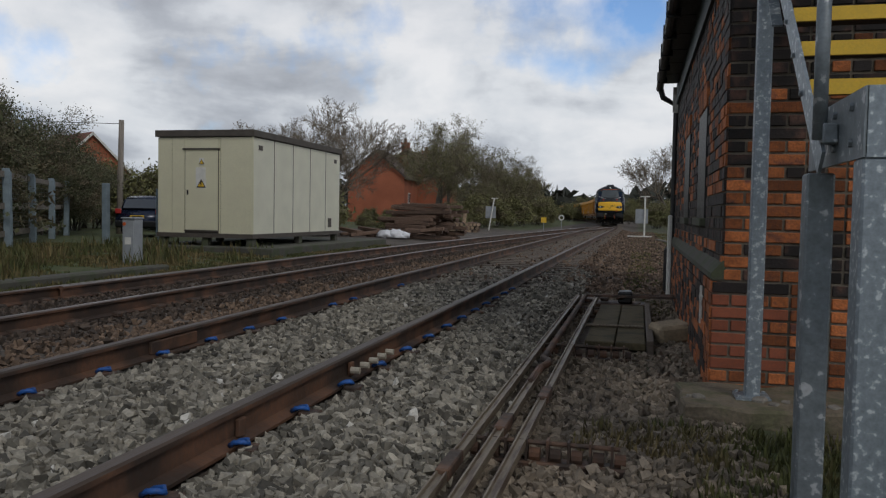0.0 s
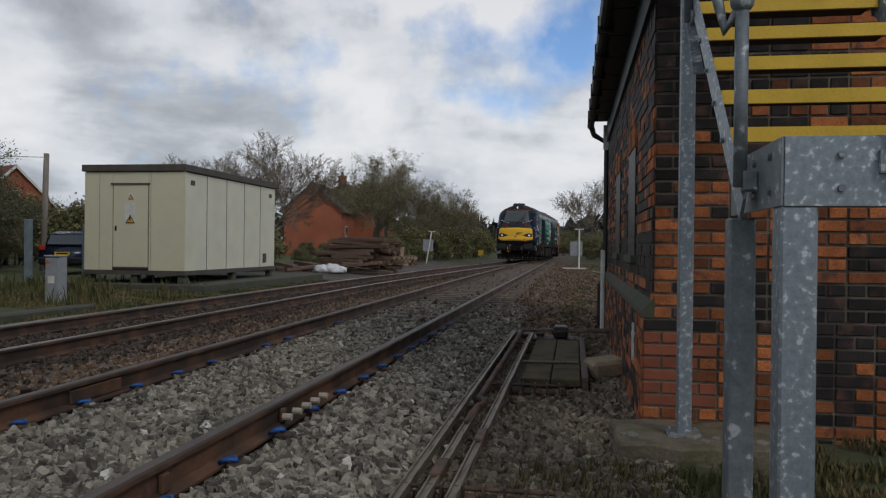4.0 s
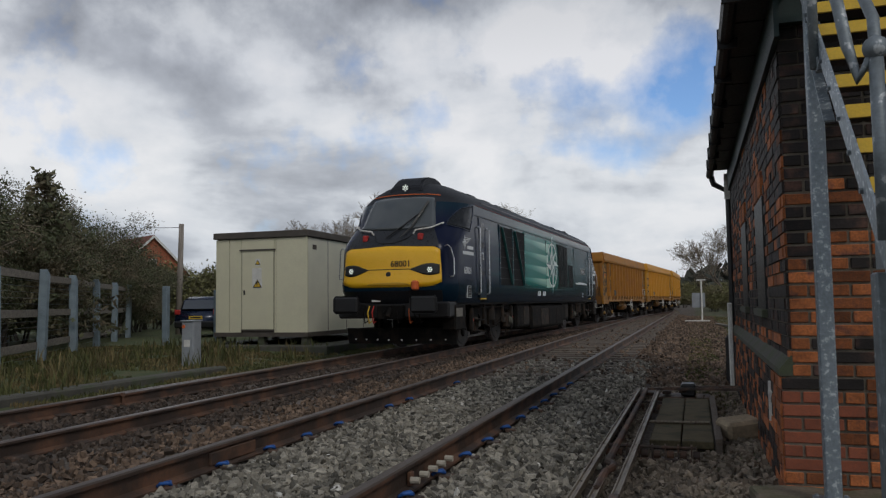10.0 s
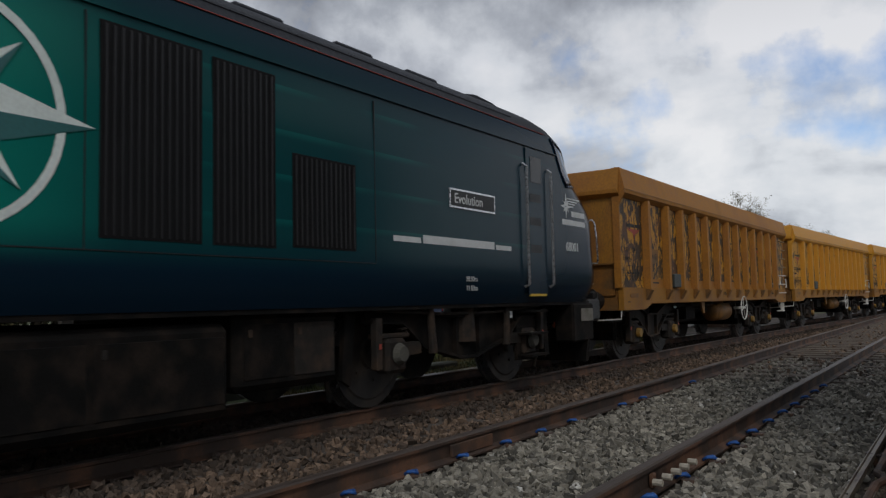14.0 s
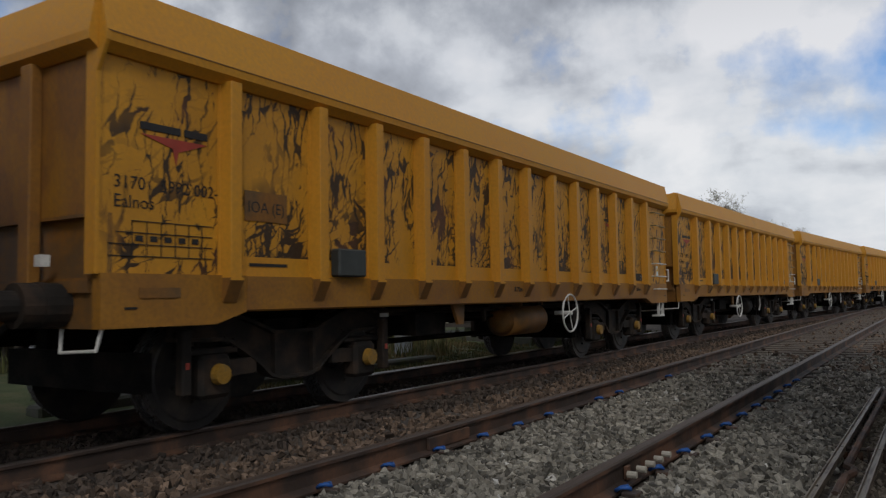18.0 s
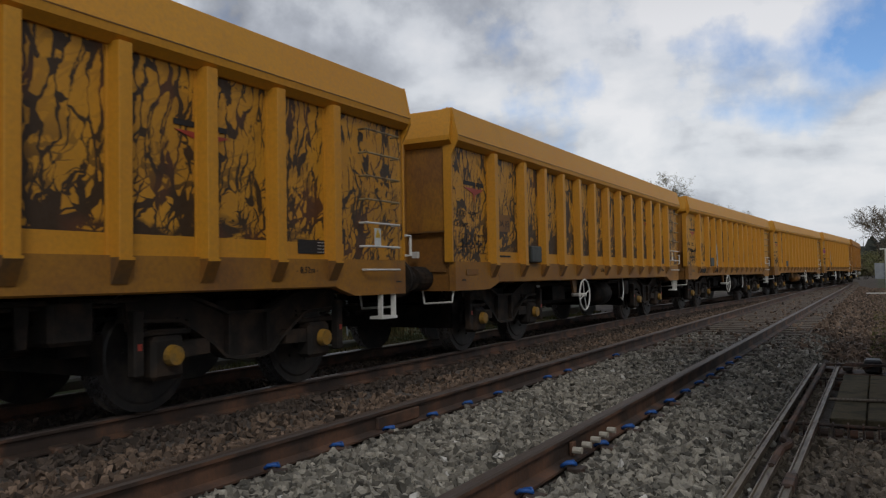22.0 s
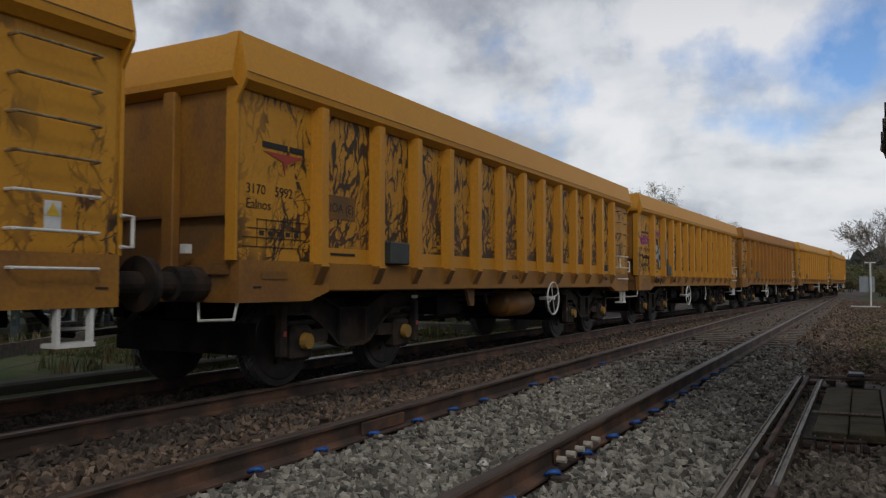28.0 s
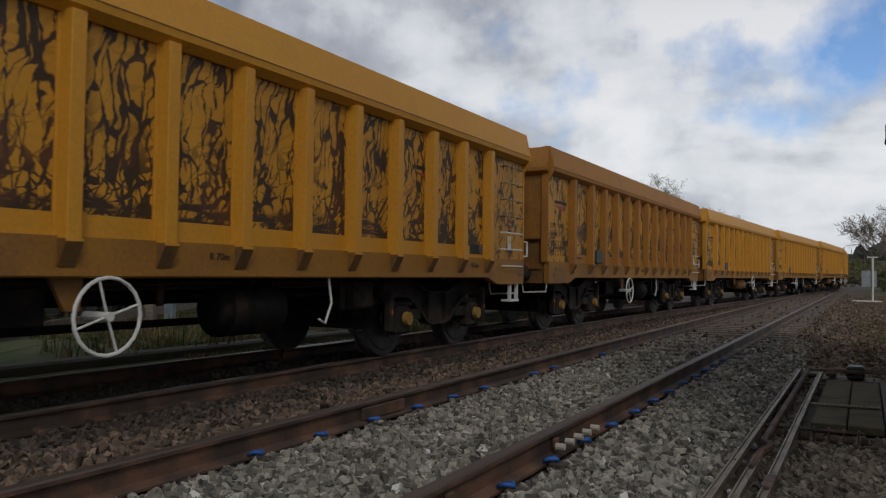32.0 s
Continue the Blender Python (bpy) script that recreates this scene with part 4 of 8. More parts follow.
def build_building():
    wall = empty("signal_box", pose(0, 0, 0), "old brick signal box with blackened courses and overhanging slate roof", "building", kind="structure")
    bm = bmesh.new()
    # backing walls, the face lies 8 mm behind the bricks
    box(bm, BX + 0.008, 3.6, BY + 0.008, BY + 0.24, 0.62, 4.6)
    part("wall", bm, "mortar", wall, "front wall behind the brick courses")
    part("wall", a_box(BX + 0.008, BX + 0.24, BY + 0.24, BY1, 0.62, 3.05), "mortar", wall)
    part("wall", a_box(BX + 0.24, 3.6, BY1 - 0.23, BY1, -0.3, 4.6), "brick_dark", wall)
    part("wall", a_box(3.37, 3.6, BY + 0.24, BY1 - 0.23, -0.3, 4.6), "brick_dark", wall)
    # projecting plinth
    part("plinth", a_box(BX - 0.054, 3.66, BY + 0.008, BY1 + 0.05, -0.4, 0.62), "mortar", wall, "projecting brick plinth")
    ob = prism(bmesh.new(), [(BX - 0.07, 0.62), (BX - 0.07, 0.66), (BX + 0.0, 0.745), (BX + 0.02, 0.745), (BX + 0.02, 0.62)], "y", BY - 0.004, BY1 + 0.05)
    part("coping", ob, "concrete_dark", wall, "mossy splayed plinth course")
    # windows low in the long wall
    for y0 in (7.0, 9.2):
        part("window", a_box(BX - 0.012, BX + 0.10, y0, y0 + 0.85, 1.02, 1.95), "black", wall, "dark blocked window opening")
        part("window_sill", a_box(BX - 0.05, BX + 0.05, y0 - 0.06, y0 + 0.91, 0.95, 1.02, bevel=0.008), "concrete_dark", wall)
        for k in range(9):
            part("brick", a_box(-0.02, 0.02, -0.045, 0.045, 0, 0.20, bevel=0.005), "brick", wall, at=pose(BX, y0 + 0.05 + 0.095 * k, 1.96))
    # upper boarded storey and roof
    part("cladding", a_box(BX - 0.03, 3.63, BY - 0.03, BY1 + 0.03, 3.05, 4.6), "green_paint", wall, "dark green upper boarding")
    part("fascia", a_box(BX - 0.04, BX - 0.01, BY - 0.25, BY1 + 0.1, 2.72, 3.015), "green_paint", wall, "dark green board below the eaves")
    part("fascia", a_box(BX - 0.01, 3.6, BY - 0.10, BY - 0.03, 2.85, 3.1), "green_paint", wall)
    for k in range(9):
        y0 = BY - 0.5 + 0.82 * k
        part("soffit_board", a_box(0.24, BX + 0.05, y0, y0 + 0.79, 3.02, 3.05), "black", wall, "black soffit board with gaps between")
    bm = prism(bmesh.new(), [(0.20, 3.06), (0.22, 3.18), (2.05, 4.9), (4.1, 3.18), (4.1, 3.06), (2.05, 4.75)], "y", BY - 0.55, BY1 + 0.35)
    part("roof", bm, "slate", wall, "dark slate roof with wide eaves")
    bm = bmesh.new()
    pipe(bm, [Vector((0.19, BY - 0.5, 3.04)), Vector((0.19, BY1 + 0.3, 3.0))], 0.055, 10)
    part("gutter", bm, "black", wall, "black half round gutter")
    for k in range(8):
        part("gutter_bracket", a_box(-0.06, 0.08, -0.015, 0.015, 2.95, 3.1), "black", wall, at=pose(0.19, BY - 0.3 + 0.95 * k, 0))
    part("bargeboard", a_box(0.38, 0.46, BY1 + 0.04, BY1 + 0.08, 2.6, 2.98), "white", wall, "white end board under the eaves")
    bm = bmesh.new()
    pipe(bm, [Vector((0.20, BY1 + 0.2, 2.98)), Vector((0.24, BY1 + 0.2, 2.85)), Vector((0.44, BY1 + 0.2, 2.72)), Vector((0.44, BY1 + 0.2, 0.62)), Vector((0.36, BY1 + 0.16, 0.52)), Vector((0.36, BY1 + 0.16, -0.15))], 0.045, 10)
    part("downpipe", bm, "black", wall, "black rainwater downpipe")
    part("service_post", a_box(0.34, 0.395, BY1 - 0.75, BY1 - 0.55, -0.2, 1.05, bevel=0.01), "white", wall, "white painted board against the wall")
    part("tap_mark", a_box(BX - 0.085, BX - 0.062, 6.18, 6.20, 0.24, 0.52), "white", wall, "white strip on the plinth")
    part("tap_mark", a_box(BX - 0.085, BX - 0.062, 6.12, 6.24, 0.42, 0.45), "white", wall)
    return wall


def brick_courses(wall):
    """Bricks one by one on the front; the long side in one joined sheet."""
    rnd = random.Random(21)
    lib = {}

    def brick(w, d):
        key = round(w, 3)
        if key not in lib:
            lib[key] = mesh_of(a_box(0.008, w - 0.008, -0.004, 0.03, 0.008, 0.075, bevel=0.004), "brick")
        return lib[key]
    tones = {}

    def toned(w, tone):
        if (w, tone) not in tones:
            me = brick(w, 0).copy()
            me.name = "brick"
            me.materials.append(M[tone])
            tones[w, tone] = me
        return tones[w, tone]

    def tone_at(x, z):
        d = noise.noise((x * 0.9, z * 1.1, 9)) + 0.5 * noise.noise((x * 3.1, z * 3.3, 4))
        if z > 1.95:
            d += 0.3
        if 0.46 < z < 0.80:
            d += 0.75
        if 0.80 < z < 1.75 and x > 1.05:
            d -= 0.55
        if x < 1.05 and z > 0.8:
            d += 0.34
        if z < 0.45 and x > 0.9:
            d -= 0.45
        return "brick_dark" if d + rnd.uniform(-0.42, 0.42) > 0.10 else "brick"
    n = 0
    V, F, V2, F2 = [], [], [], []

    def soft_box(vs, fs, x0, x1, y0, y1, z0, z1):
        i = len(vs)
        vs += [(x, y, z) for z in (z0, z1) for x, y in ((x0, y0), (x1, y0), (x1, y1), (x0, y1))]
        fs += [tuple(i + k for k in f) for f in ((0, 3, 2, 1), (4, 5, 6, 7), (0, 1, 5, 4), (1, 2, 6, 5), (2, 3, 7, 6), (3, 0, 4, 7))]
    # front face, plinth then wall
    for row in range(50):
        z = -0.30 + 0.083 * row
        low = z < 0.60
        x, y = (BX - 0.066, BY) if low else (BX, BY)
        first = True
        while x < 3.4:
            w = 0.12 if (row % 2 and first) or (not first and row % 2 == 1) else 0.24
            new_red = low and x < 0.62 + 0.1 * (row % 3) and z > -0.02 and z < 0.5
            tone = "brick_new" if new_red else tone_at(x, z)
            if x < 2.15 and z < 2.6 and n < 560:
                part("brick", toned(w, tone), None, wall, at=pose(x, y + rnd.uniform(-0.004, 0.003), z, rnd.uniform(-0.5, 0.5), rnd.uniform(-0.4, 0.4), rnd.uniform(-0.6, 0.6)))
                n += 1
            else:
                soft_box(V2 if tone == "brick_dark" else V, F2 if tone == "brick_dark" else F, x + 0.006, x + w - 0.006, y - 0.004, y + 0.03, z + 0.006, z + 0.077)
            x += w
            first = False
    # long side
    for row in range(40):
        z = -0.30 + 0.083 * row
        if 0.56 < z < 0.68 or z > 2.9:
            continue
        low = z < 0.62
        x, y = (BX - 0.062, BY) if low else (BX, BY)
        first = True
        while y < BY1 - 0.05:
            w = 0.12 if (first and row % 2 == 0) or row % 4 == 3 else 0.24
            inside = any(y + w > a and y < a + 0.85 and 0.96 < z + 0.083 and z < 2.14 for a in (7.0, 9.2))
            if not inside or low:
                t = "brick_new" if low and y < 5.75 and z > -0.02 else ("brick_dark" if rnd.random() < 0.55 else tone_at(y * 0.8 + 20, z - 0.35))
                vs, fs = (V2, F2) if t == "brick_dark" else (V, F)
                o = rnd.uniform(-0.004, 0.004)
                soft_box(vs, fs, x - 0.007 + o, x + 0.03, y + 0.006, y + w - 0.006, z + 0.006, z + 0.077)
            y += w
            first = False
    for vs, fs, mat in ((V, F, "brick"), (V2, F2, "brick_dark")):
        tagged(raw("brick_courses", vs, fs, mat, wall), kind="stuff")


def hex_bolt(bm, p, axis, r=0.014, h=0.012):
    p, a = Vector(p), Vector(axis)
    rod(bm, p, p + a * h, r, r * 0.92, n=6)


def bolt_parts(parent, spots, axis, r=0.014, mat="galv_dark"):
    bm = bmesh.new()
    hex_bolt(bm, (0, 0, 0), axis, r)
    me = mesh_of(bm, "bolt")
    me.materials.append(M[mat])
    for p in spots:
        part("bolt", me, None, parent, at=Matrix.Translation(p))


def build_stair():
    st = empty("steel_staircase", pose(0, 0, 0), "galvanised steel stair with yellow nosings against the brick wall", "staircase")
    X0, X1 = 0.55, 1.38
    Y0, Z0, RUN, RISE = 3.41, 1.56, 0.2016, 0.187

    # square posts with base plates
    def post(x, y, z0, z1, w, plate=True, label="", mat="galv"):
        bm = a_box(x - w / 2, x + w / 2, y - w / 2, y + w / 2, z0, z1, bevel=0.008)
        p = part("post", bm, mat, st, label)
        if plate:
            part("base_plate", a_box(x - w * 1.15, x + w * 1.15, y - w * 1.15, y + w * 1.15, z0, z0 + 0.015), mat, st)
            bolt_parts(st, [(x + sx * w, y + sy * w, z0 + 0.015) for sx in (-0.9, 0.9) for sy in (-0.9, 0.9)], (0, 0, 1), 0.012, mat)
        return p
    post(0.615, 5.06, -0.045, 3.6, 0.085, label="tall galvanised square post")
    post(0.600, 3.42, -0.16, 1.20, 0.10, mat="galv_dark")
    post(0.645, 2.82, -0.16, 1.215, 0.112)
    post(1.60, 2.82, -0.16, 1.215, 0.112)
    post(1.60, 3.42, -0.16, 1.20, 0.10, mat="galv_dark")
    # landing frame: channels with bolts
    part("landing_beam", a_box(0.595, 1.70, 2.762, 2.772, 1.215, 1.432), "galv", st, "bolted galvanised channel")
    part("beam_flange", a_box(0.595, 1.70, 2.772, 2.84, 1.425, 1.435), "galv", st)
    part("beam_flange", a_box(0.595, 1.70, 2.772, 2.84, 1.215, 1.225), "galv", st)
    part("landing_beam", a_box(0.588, 0.598, 2.762, 3.55, 1.215, 1.432), "galv_dark", st)
    part("landing_floor", a_box(0.60, 1.70, 2.84, 3.5, 1.405, 1.425), "tread", st, "steel landing grating")
    bolt_parts(st, [(x, 2.762, z) for x in (0.765, 1.25) for z in (1.27, 1.375)], (0, -1, 0))
    bolt_parts(st, [(0.588, y, z) for y in (2.90, 3.12) for z in (1.27, 1.385)], (-1, 0, 0))
    part("cleat", a_box(0.87, 0.99, 2.742, 2.762, 1.315, 1.385), "galv_dark", st, "bolted handrail cleat")
    # flight
    for x in (X0 - 0.012, X1):
        bm = bmesh.new()
        bar(bm, (x + 0.006, Y0 - 0.30, Z0 - 0.34), (x + 0.006, Y0 + 8 * RUN, Z0 + 8 * RISE - 0.06), 0.10, 0.012, up=(1, 0, 0))
        s = part("stringer", bm, "galv", st, "sloping flat steel stringer")
        bolt_parts(s, [(x, Y0 + i * RUN + 0.05, Z0 + i * RISE - 0.045) for i in range(8)], (-1, 0, 0), 0.012)
    for i in range(9):
        t = part("tread", a_box(X0 + 0.004, X1 - 0.004, Y0 + i * RUN, Y0 + i * RUN + 0.225, Z0 + i * RISE - 0.03, Z0 + i * RISE - 0.004), "tread", st)
        part("nosing", a_box(X0 + 0.004, X1 - 0.004, Y0 + i * RUN - 0.008, Y0 + i * RUN + 0.012, Z0 + i * RISE - 0.058, Z0 + i * RISE), "nosing", t, "yellow anti-slip nosing")
    # handrails
    for x, y, z0, z1 in ((0.532, 3.10, 1.30, 1.965), (0.93, 2.735, 1.31, 2.25), (1.62, 2.735, 1.31, 2.25), (0.52, 4.35, 2.25, 3.2), (1.42, 4.35, 2.25, 3.2)):
        bm = bmesh.new()
        rod(bm, (x, y, z0), (x, y, z1), 0.024, n=12)
        part("stanchion", bm, "galv_dark", st, "tubular steel stanchion", smooth=True)
        bm = bmesh.new()
        bmesh.ops.create_uvsphere(bm, u_segments=12, v_segments=8, radius=0.043, matrix=Matrix.Translation((x, y, z1)))
        part("ball_joint", bm, "galv_dark", st, smooth=True)
        part("bracket", a_box(x + 0.005, x + 0.055, y - 0.03, y + 0.03, z0 - 0.015, z0 + 0.055, bevel=0.005), "galv_dark", st)
    for pts in ([(0.532, 3.10, 1.965), (0.56, 3.25, 2.12), (0.54, 5.0, 3.80)], [(0.532, 3.10, 1.965), (0.48, 3.13, 1.87), (0.45, 3.14, 2.0), (0.43, 3.16, 2.16), (0.43, 3.3, 2.3), (0.50, 4.4, 3.3)], [(1.42, 4.35, 3.2), (1.42, 3.4, 2.32), (1.42, 2.9, 2.25)]):
        bm = bmesh.new()
        pipe(bm, pts, 0.021, 10)
        part("handrail", bm, "galv_dark", st, "bent tubular handrail", smooth=True)
    part("cross_brace", bar(bmesh.new(), (0.60, 5.0, 2.55), (0.55, 4.2, 1.95), 0.05, 0.01), "galv", st)
    return st


def build_step():
    s = a_box(0.20, 1.25, 4.78, 5.43, -0.42, -0.05, bevel=0.015)
    bmesh.ops.subdivide_edges(s, edges=s.edges, cuts=5, use_grid_fill=True)
    for v in s.verts:
        v.co += Vector((noise.noise(v.co * 6), noise.noise(v.co * 7 + Vector((3, 0, 0))), noise.noise(v.co * 5))) * 0.03
    step = empty("concrete_step", pose(0, 0, 0), "worn stained concrete footing under the stair post", "step")
    part("slab", s, "step_concrete", step)
    rb = random.Random(3)
    for k in range(7):
        sz = rb.uniform(0.02, 0.04)
        part("chip", a_box(-sz, sz, -sz, sz, -sz, sz * 0.6, bevel=sz * 0.3), "concrete", step, at=pose(rb.uniform(0.25, 1.1), rb.uniform(4.82, 5.0), -0.045, rb.uniform(-20, 20), 0, rb.uniform(0, 90)))
    tagged(part("concrete_block", a_box(0.42, 1.0, 3.15, 3.68, -0.42, -0.17, bevel=0.02), "step_concrete"), "concrete pad under the landing posts", "step")
    tagged(part("concrete_block", a_box(0.44, 1.0, 2.56, 3.1, -0.42, -0.172, bevel=0.02), "concrete_dark"), "concrete pad under the landing posts", "step")
    tagged(part("concrete_block", a_box(1.35, 1.9, 2.5, 3.7, -0.42, -0.17, bevel=0.02), "step_concrete"), "concrete pad under the landing posts", "step")
    bm = a_box(-0.17, 0.17, -0.14, 0.14, 0, 0.17, bevel=0.03)
    tagged(part("stone_block", bm, "block_tan", at=pose(0.26, 7.75, -0.14, 4, -6, 25)), "loose pale stone block by the wall", "stone")
    c = empty("pit_cover", pose(0, 0, 0), "two part timber cover over a trackside pit", "cover")
    for x0 in (-0.50, -0.235):
        part("board", a_box(x0, x0 + 0.255, 7.05, 10.0, -0.14, -0.075, bevel=0.008), "boards", c)
    part("frame", a_box(0.03, 0.09, 7.0, 10.05, -0.2, -0.04, bevel=0.008), "sleeper", c)
    part("handle", rod(bmesh.new(), (-0.55, 7.95, -0.06), (0.0, 8.0, -0.06), 0.014), "rodding", c)


def build_rods():
    """Point rodding on roller stands beside the track."""
    r = empty("point_rodding", pose(0, 0, 0), "two worn channel rods on roller stands beside the track", "rodding")
    for k, xa in enumerate((-0.815, -0.70, -0.575)):
        y0, y1 = (1.0, 10.6) if k != 1 else (1.0, 5.3)
        bm = prism(bmesh.new(), [(-0.024, 0), (0.024, 0), (0.024, 0.042), (0.016, 0.042), (0.012, 0.03), (-0.012, 0.03), (-0.016, 0.042), (-0.024, 0.042)], "y", y0, y1)
        part("rod", bm, "rodding", r, at=pose(xa, 0, -0.065))
        part("rod_joint", a_box(-0.03, 0.03, -0.14, 0.14, -0.004, 0.05, bevel=0.006), "iron", r, at=pose(xa, 3.3 + 0.7 * k, -0.065))
    part("crank", pipe(bmesh.new(), [Vector((-0.70, 5.0, -0.035)), Vector((-0.70, 5.5, -0.035)), Vector((-0.665, 5.62, -0.03)), Vector((-0.665, 5.72, -0.03)), Vector((-0.72, 5.85, -0.035)), Vector((-0.72, 10.5, -0.035))], 0.026), "rust", r, "rusty cranked rod")
    for y in (3.75, 6.55, 9.3):
        st = part("roller_stand", a_box(-0.86, -0.08 if y < 8 else -0.45, y - 0.05, y + 0.05, -0.20, -0.125, bevel=0.008), "iron", r)
        for i in range(8 if y < 8 else 4):
            x = -0.84 + 0.098 * i
            part("roller", rod(bmesh.new(), (x + 0.01, y, -0.10), (x + 0.06, y, -0.10), 0.032, n=10), "rust", st)
            part("side_plate", a_box(x - 0.008, x + 0.004, y - 0.035, y + 0.035, -0.125, -0.025), "iron", st)
        part("pin", rod(bmesh.new(), (-0.86, y, -0.045), (-0.12 if y < 8 else -0.48, y, -0.045), 0.012), "iron", st)
    lead = empty("rod_crank_frame", pose(0, 0, 0), "iron crank frame with rods into the building", "rodding")
    part("bed", a_box(-0.78, 0.05, 10.35, 10.85, -0.2, -0.11, bevel=0.01), "iron", lead)
    for i in range(3):
        part("crank_arm", a_box(-0.72 + 0.2 * i, -0.62 + 0.2 * i, 10.4, 10.8, -0.10 + 0.02 * i, -0.06 + 0.02 * i, bevel=0.008), "iron", lead)
        part("cross_rod", bar(bmesh.new(), (-0.7 + 0.2 * i, 10.45 + 0.12 * i, -0.02), (0.47, 10.2 + 0.16 * i, 0.02), 0.03, 0.03), "iron", lead)
    part("cover_box", a_box(-0.30, -0.12, 10.4, 10.7, -0.10, 0.05, bevel=0.02), "black", lead)


# ---- across the tracks ----
def build_hut():
    x0, x1, y0, y1, z0, z1 = -12.20, -9.50, 18.0, 23.85, 0.40, 2.86
    hut = empty("equipment_hut", pose(0, 0, 0), "cream panelled relay hut with a flat brown roof", "hut")
    part("body", a_box(x0 + 0.02, x1 - 0.02, y0 + 0.02, y1, z0, z1), "hut_trim", hut)
    door = (x0 + 0.78, x0 + 1.74)
    for a, b in ((x0, x0 + 0.40), (x0 + 0.415, door[0] - 0.012), (door[1] + 0.012, door[1] + 0.05), (door[1] + 0.065, x1)):
        part("panel", a_box(a, b, y0, y0 + 0.02, z0, z1 - 0.02), "cream", hut)
    part("panel", a_box(door[0], door[1], y0, y0 + 0.02, z1 - 0.30, z1 - 0.02), "cream", hut)
    d = part("door", a_box(door[0] + 0.015, door[1] - 0.015, y0 - 0.012, y0 + 0.012, z0 + 0.08, z1 - 0.33, bevel=0.004), "cream", hut, "flush cream steel door")
    part("drip_rail", a_box(door[0] - 0.05, door[1] + 0.05, y0 - 0.04, y0 - 0.012, z1 - 0.33, z1 - 0.29), "hut_trim", d)
    part("threshold", a_box(door[0], door[1], y0 - 0.03, y0, z0 + 0.04, z0 + 0.07), "hut_trim", d)
    part("handle", a_box(door[0] + 0.07, door[0] + 0.11, y0 - 0.03, y0 - 0.012, z0 + 0.98, z0 + 1.1), "black", d)
    cx = (door[0] + door[1]) / 2
    part("warning_sign", a_box(cx - 0.06, cx + 0.08, y0 - 0.017, y0 - 0.012, z0 + 1.73, z0 + 1.92), "white", d, "small white sign with yellow triangle")
    part("warning_sign", a_box(cx - 0.16, cx + 0.12, y0 - 0.016, y0 - 0.012, z0 + 1.22, z0 + 1.68), "white", d, "torn white notice")
    s = part("warning_sign", a_box(cx - 0.14, cx + 0.14, y0 - 0.02, y0 - 0.016, z0 + 1.15, z0 + 1.4), "white", d, "yellow electrical hazard triangle sign")
    for zz, h, c in ((1.165, 0.22, cx), (1.76, 0.13, cx + 0.01)):
        part("triangle", prism(bmesh.new(), [(c - h * 0.6, z0 + zz), (c + h * 0.6, z0 + zz), (c, z0 + zz + h)], "y", y0 - 0.024, y0 - 0.020), "ink", s if zz < 1.5 else d)
        part("triangle", prism(bmesh.new(), [(c - h * 0.42, z0 + zz + h * 0.12), (c + h * 0.42, z0 + zz + h * 0.12), (c, z0 + zz + h * 0.82)], "y", y0 - 0.027, y0 - 0.024), "nosing", s if zz < 1.5 else d)
    part("bolt_mark", prism(bmesh.new(), [(cx - 0.015, z0 + 1.33), (cx + 0.03, z0 + 1.33), (cx + 0.0, z0 + 1.265), (cx + 0.03, z0 + 1.265), (cx - 0.03, z0 + 1.195), (cx - 0.01, z0 + 1.25), (cx - 0.04, z0 + 1.25)], "y", y0 - 0.030, y0 - 0.027), "ink", s)
    n = 5
    for i in range(n):
        a = y0 + 0.02 + (y1 - y0 - 0.02) * i / n
        part("panel", a_box(x1 - 0.02, x1, a + (0 if i == 0 else 0.014), a + (y1 - y0) / n - 0.020, z0, z1 - 0.02), "hut_side_lit", hut)
    for i in range(1, n):
        a = y0 + 0.02 + (y1 - y0 - 0.02) * i / n
        part("joint", a_box(x1 - 0.01, x1 + 0.003, a - 0.018, a + 0.012, z0, z1 - 0.02), "hut_trim", hut)
    part("corner_trim", a_box(x1 - 0.03, x1 + 0.012, y0 - 0.012, y0 + 0.03, z0, z1), "cream", hut)
    part("vent", a_box(x1, x1 + 0.015, y0 + 0.3, y0 + 0.5, z1 - 0.32, z1 - 0.2), "hut_trim", hut)
    part("vent", a_box(x1, x1 + 0.015, y1 - 0.5, y1 - 0.3, z1 - 0.32, z1 - 0.2), "hut_trim", hut)
    part("vent", a_box(x1, x1 + 0.015, y1 - 0.95, y1 - 0.7, z0 + 0.12, z0 + 0.4), "hut_trim", hut)
    part("roof", a_box(x0 - 0.06, x1 + 0.06, y0 - 0.06, y1 + 0.06, z1, z1 + 0.17, bevel=0.01), "hut_trim", hut, "flat roof with deep brown edging")
    part("base_frame", a_box(x0 - 0.03, x1 + 0.03, y0 - 0.03, y1 + 0.03, z0 - 0.11, z0), "hut_trim", hut)
    for px in (x0 + 0.1, (x0 + x1) / 2, x1 - 0.1):
        for py in (y0 + 0.12, (y0 + y1) / 2, y1 - 0.2):
            part("support", a_box(px - 0.08, px + 0.08, py - 0.1, py + 0.1, 0.08, z0 - 0.11), "concrete_dark", hut)
    bm = a_box(-12.9, -8.75, 17.6, 26.5, -0.4, 0.08, bevel=0.02)
    tagged(part("concrete_slab", bm, "concrete_dark"), "dark concrete plinth slab under the hut", "slab")


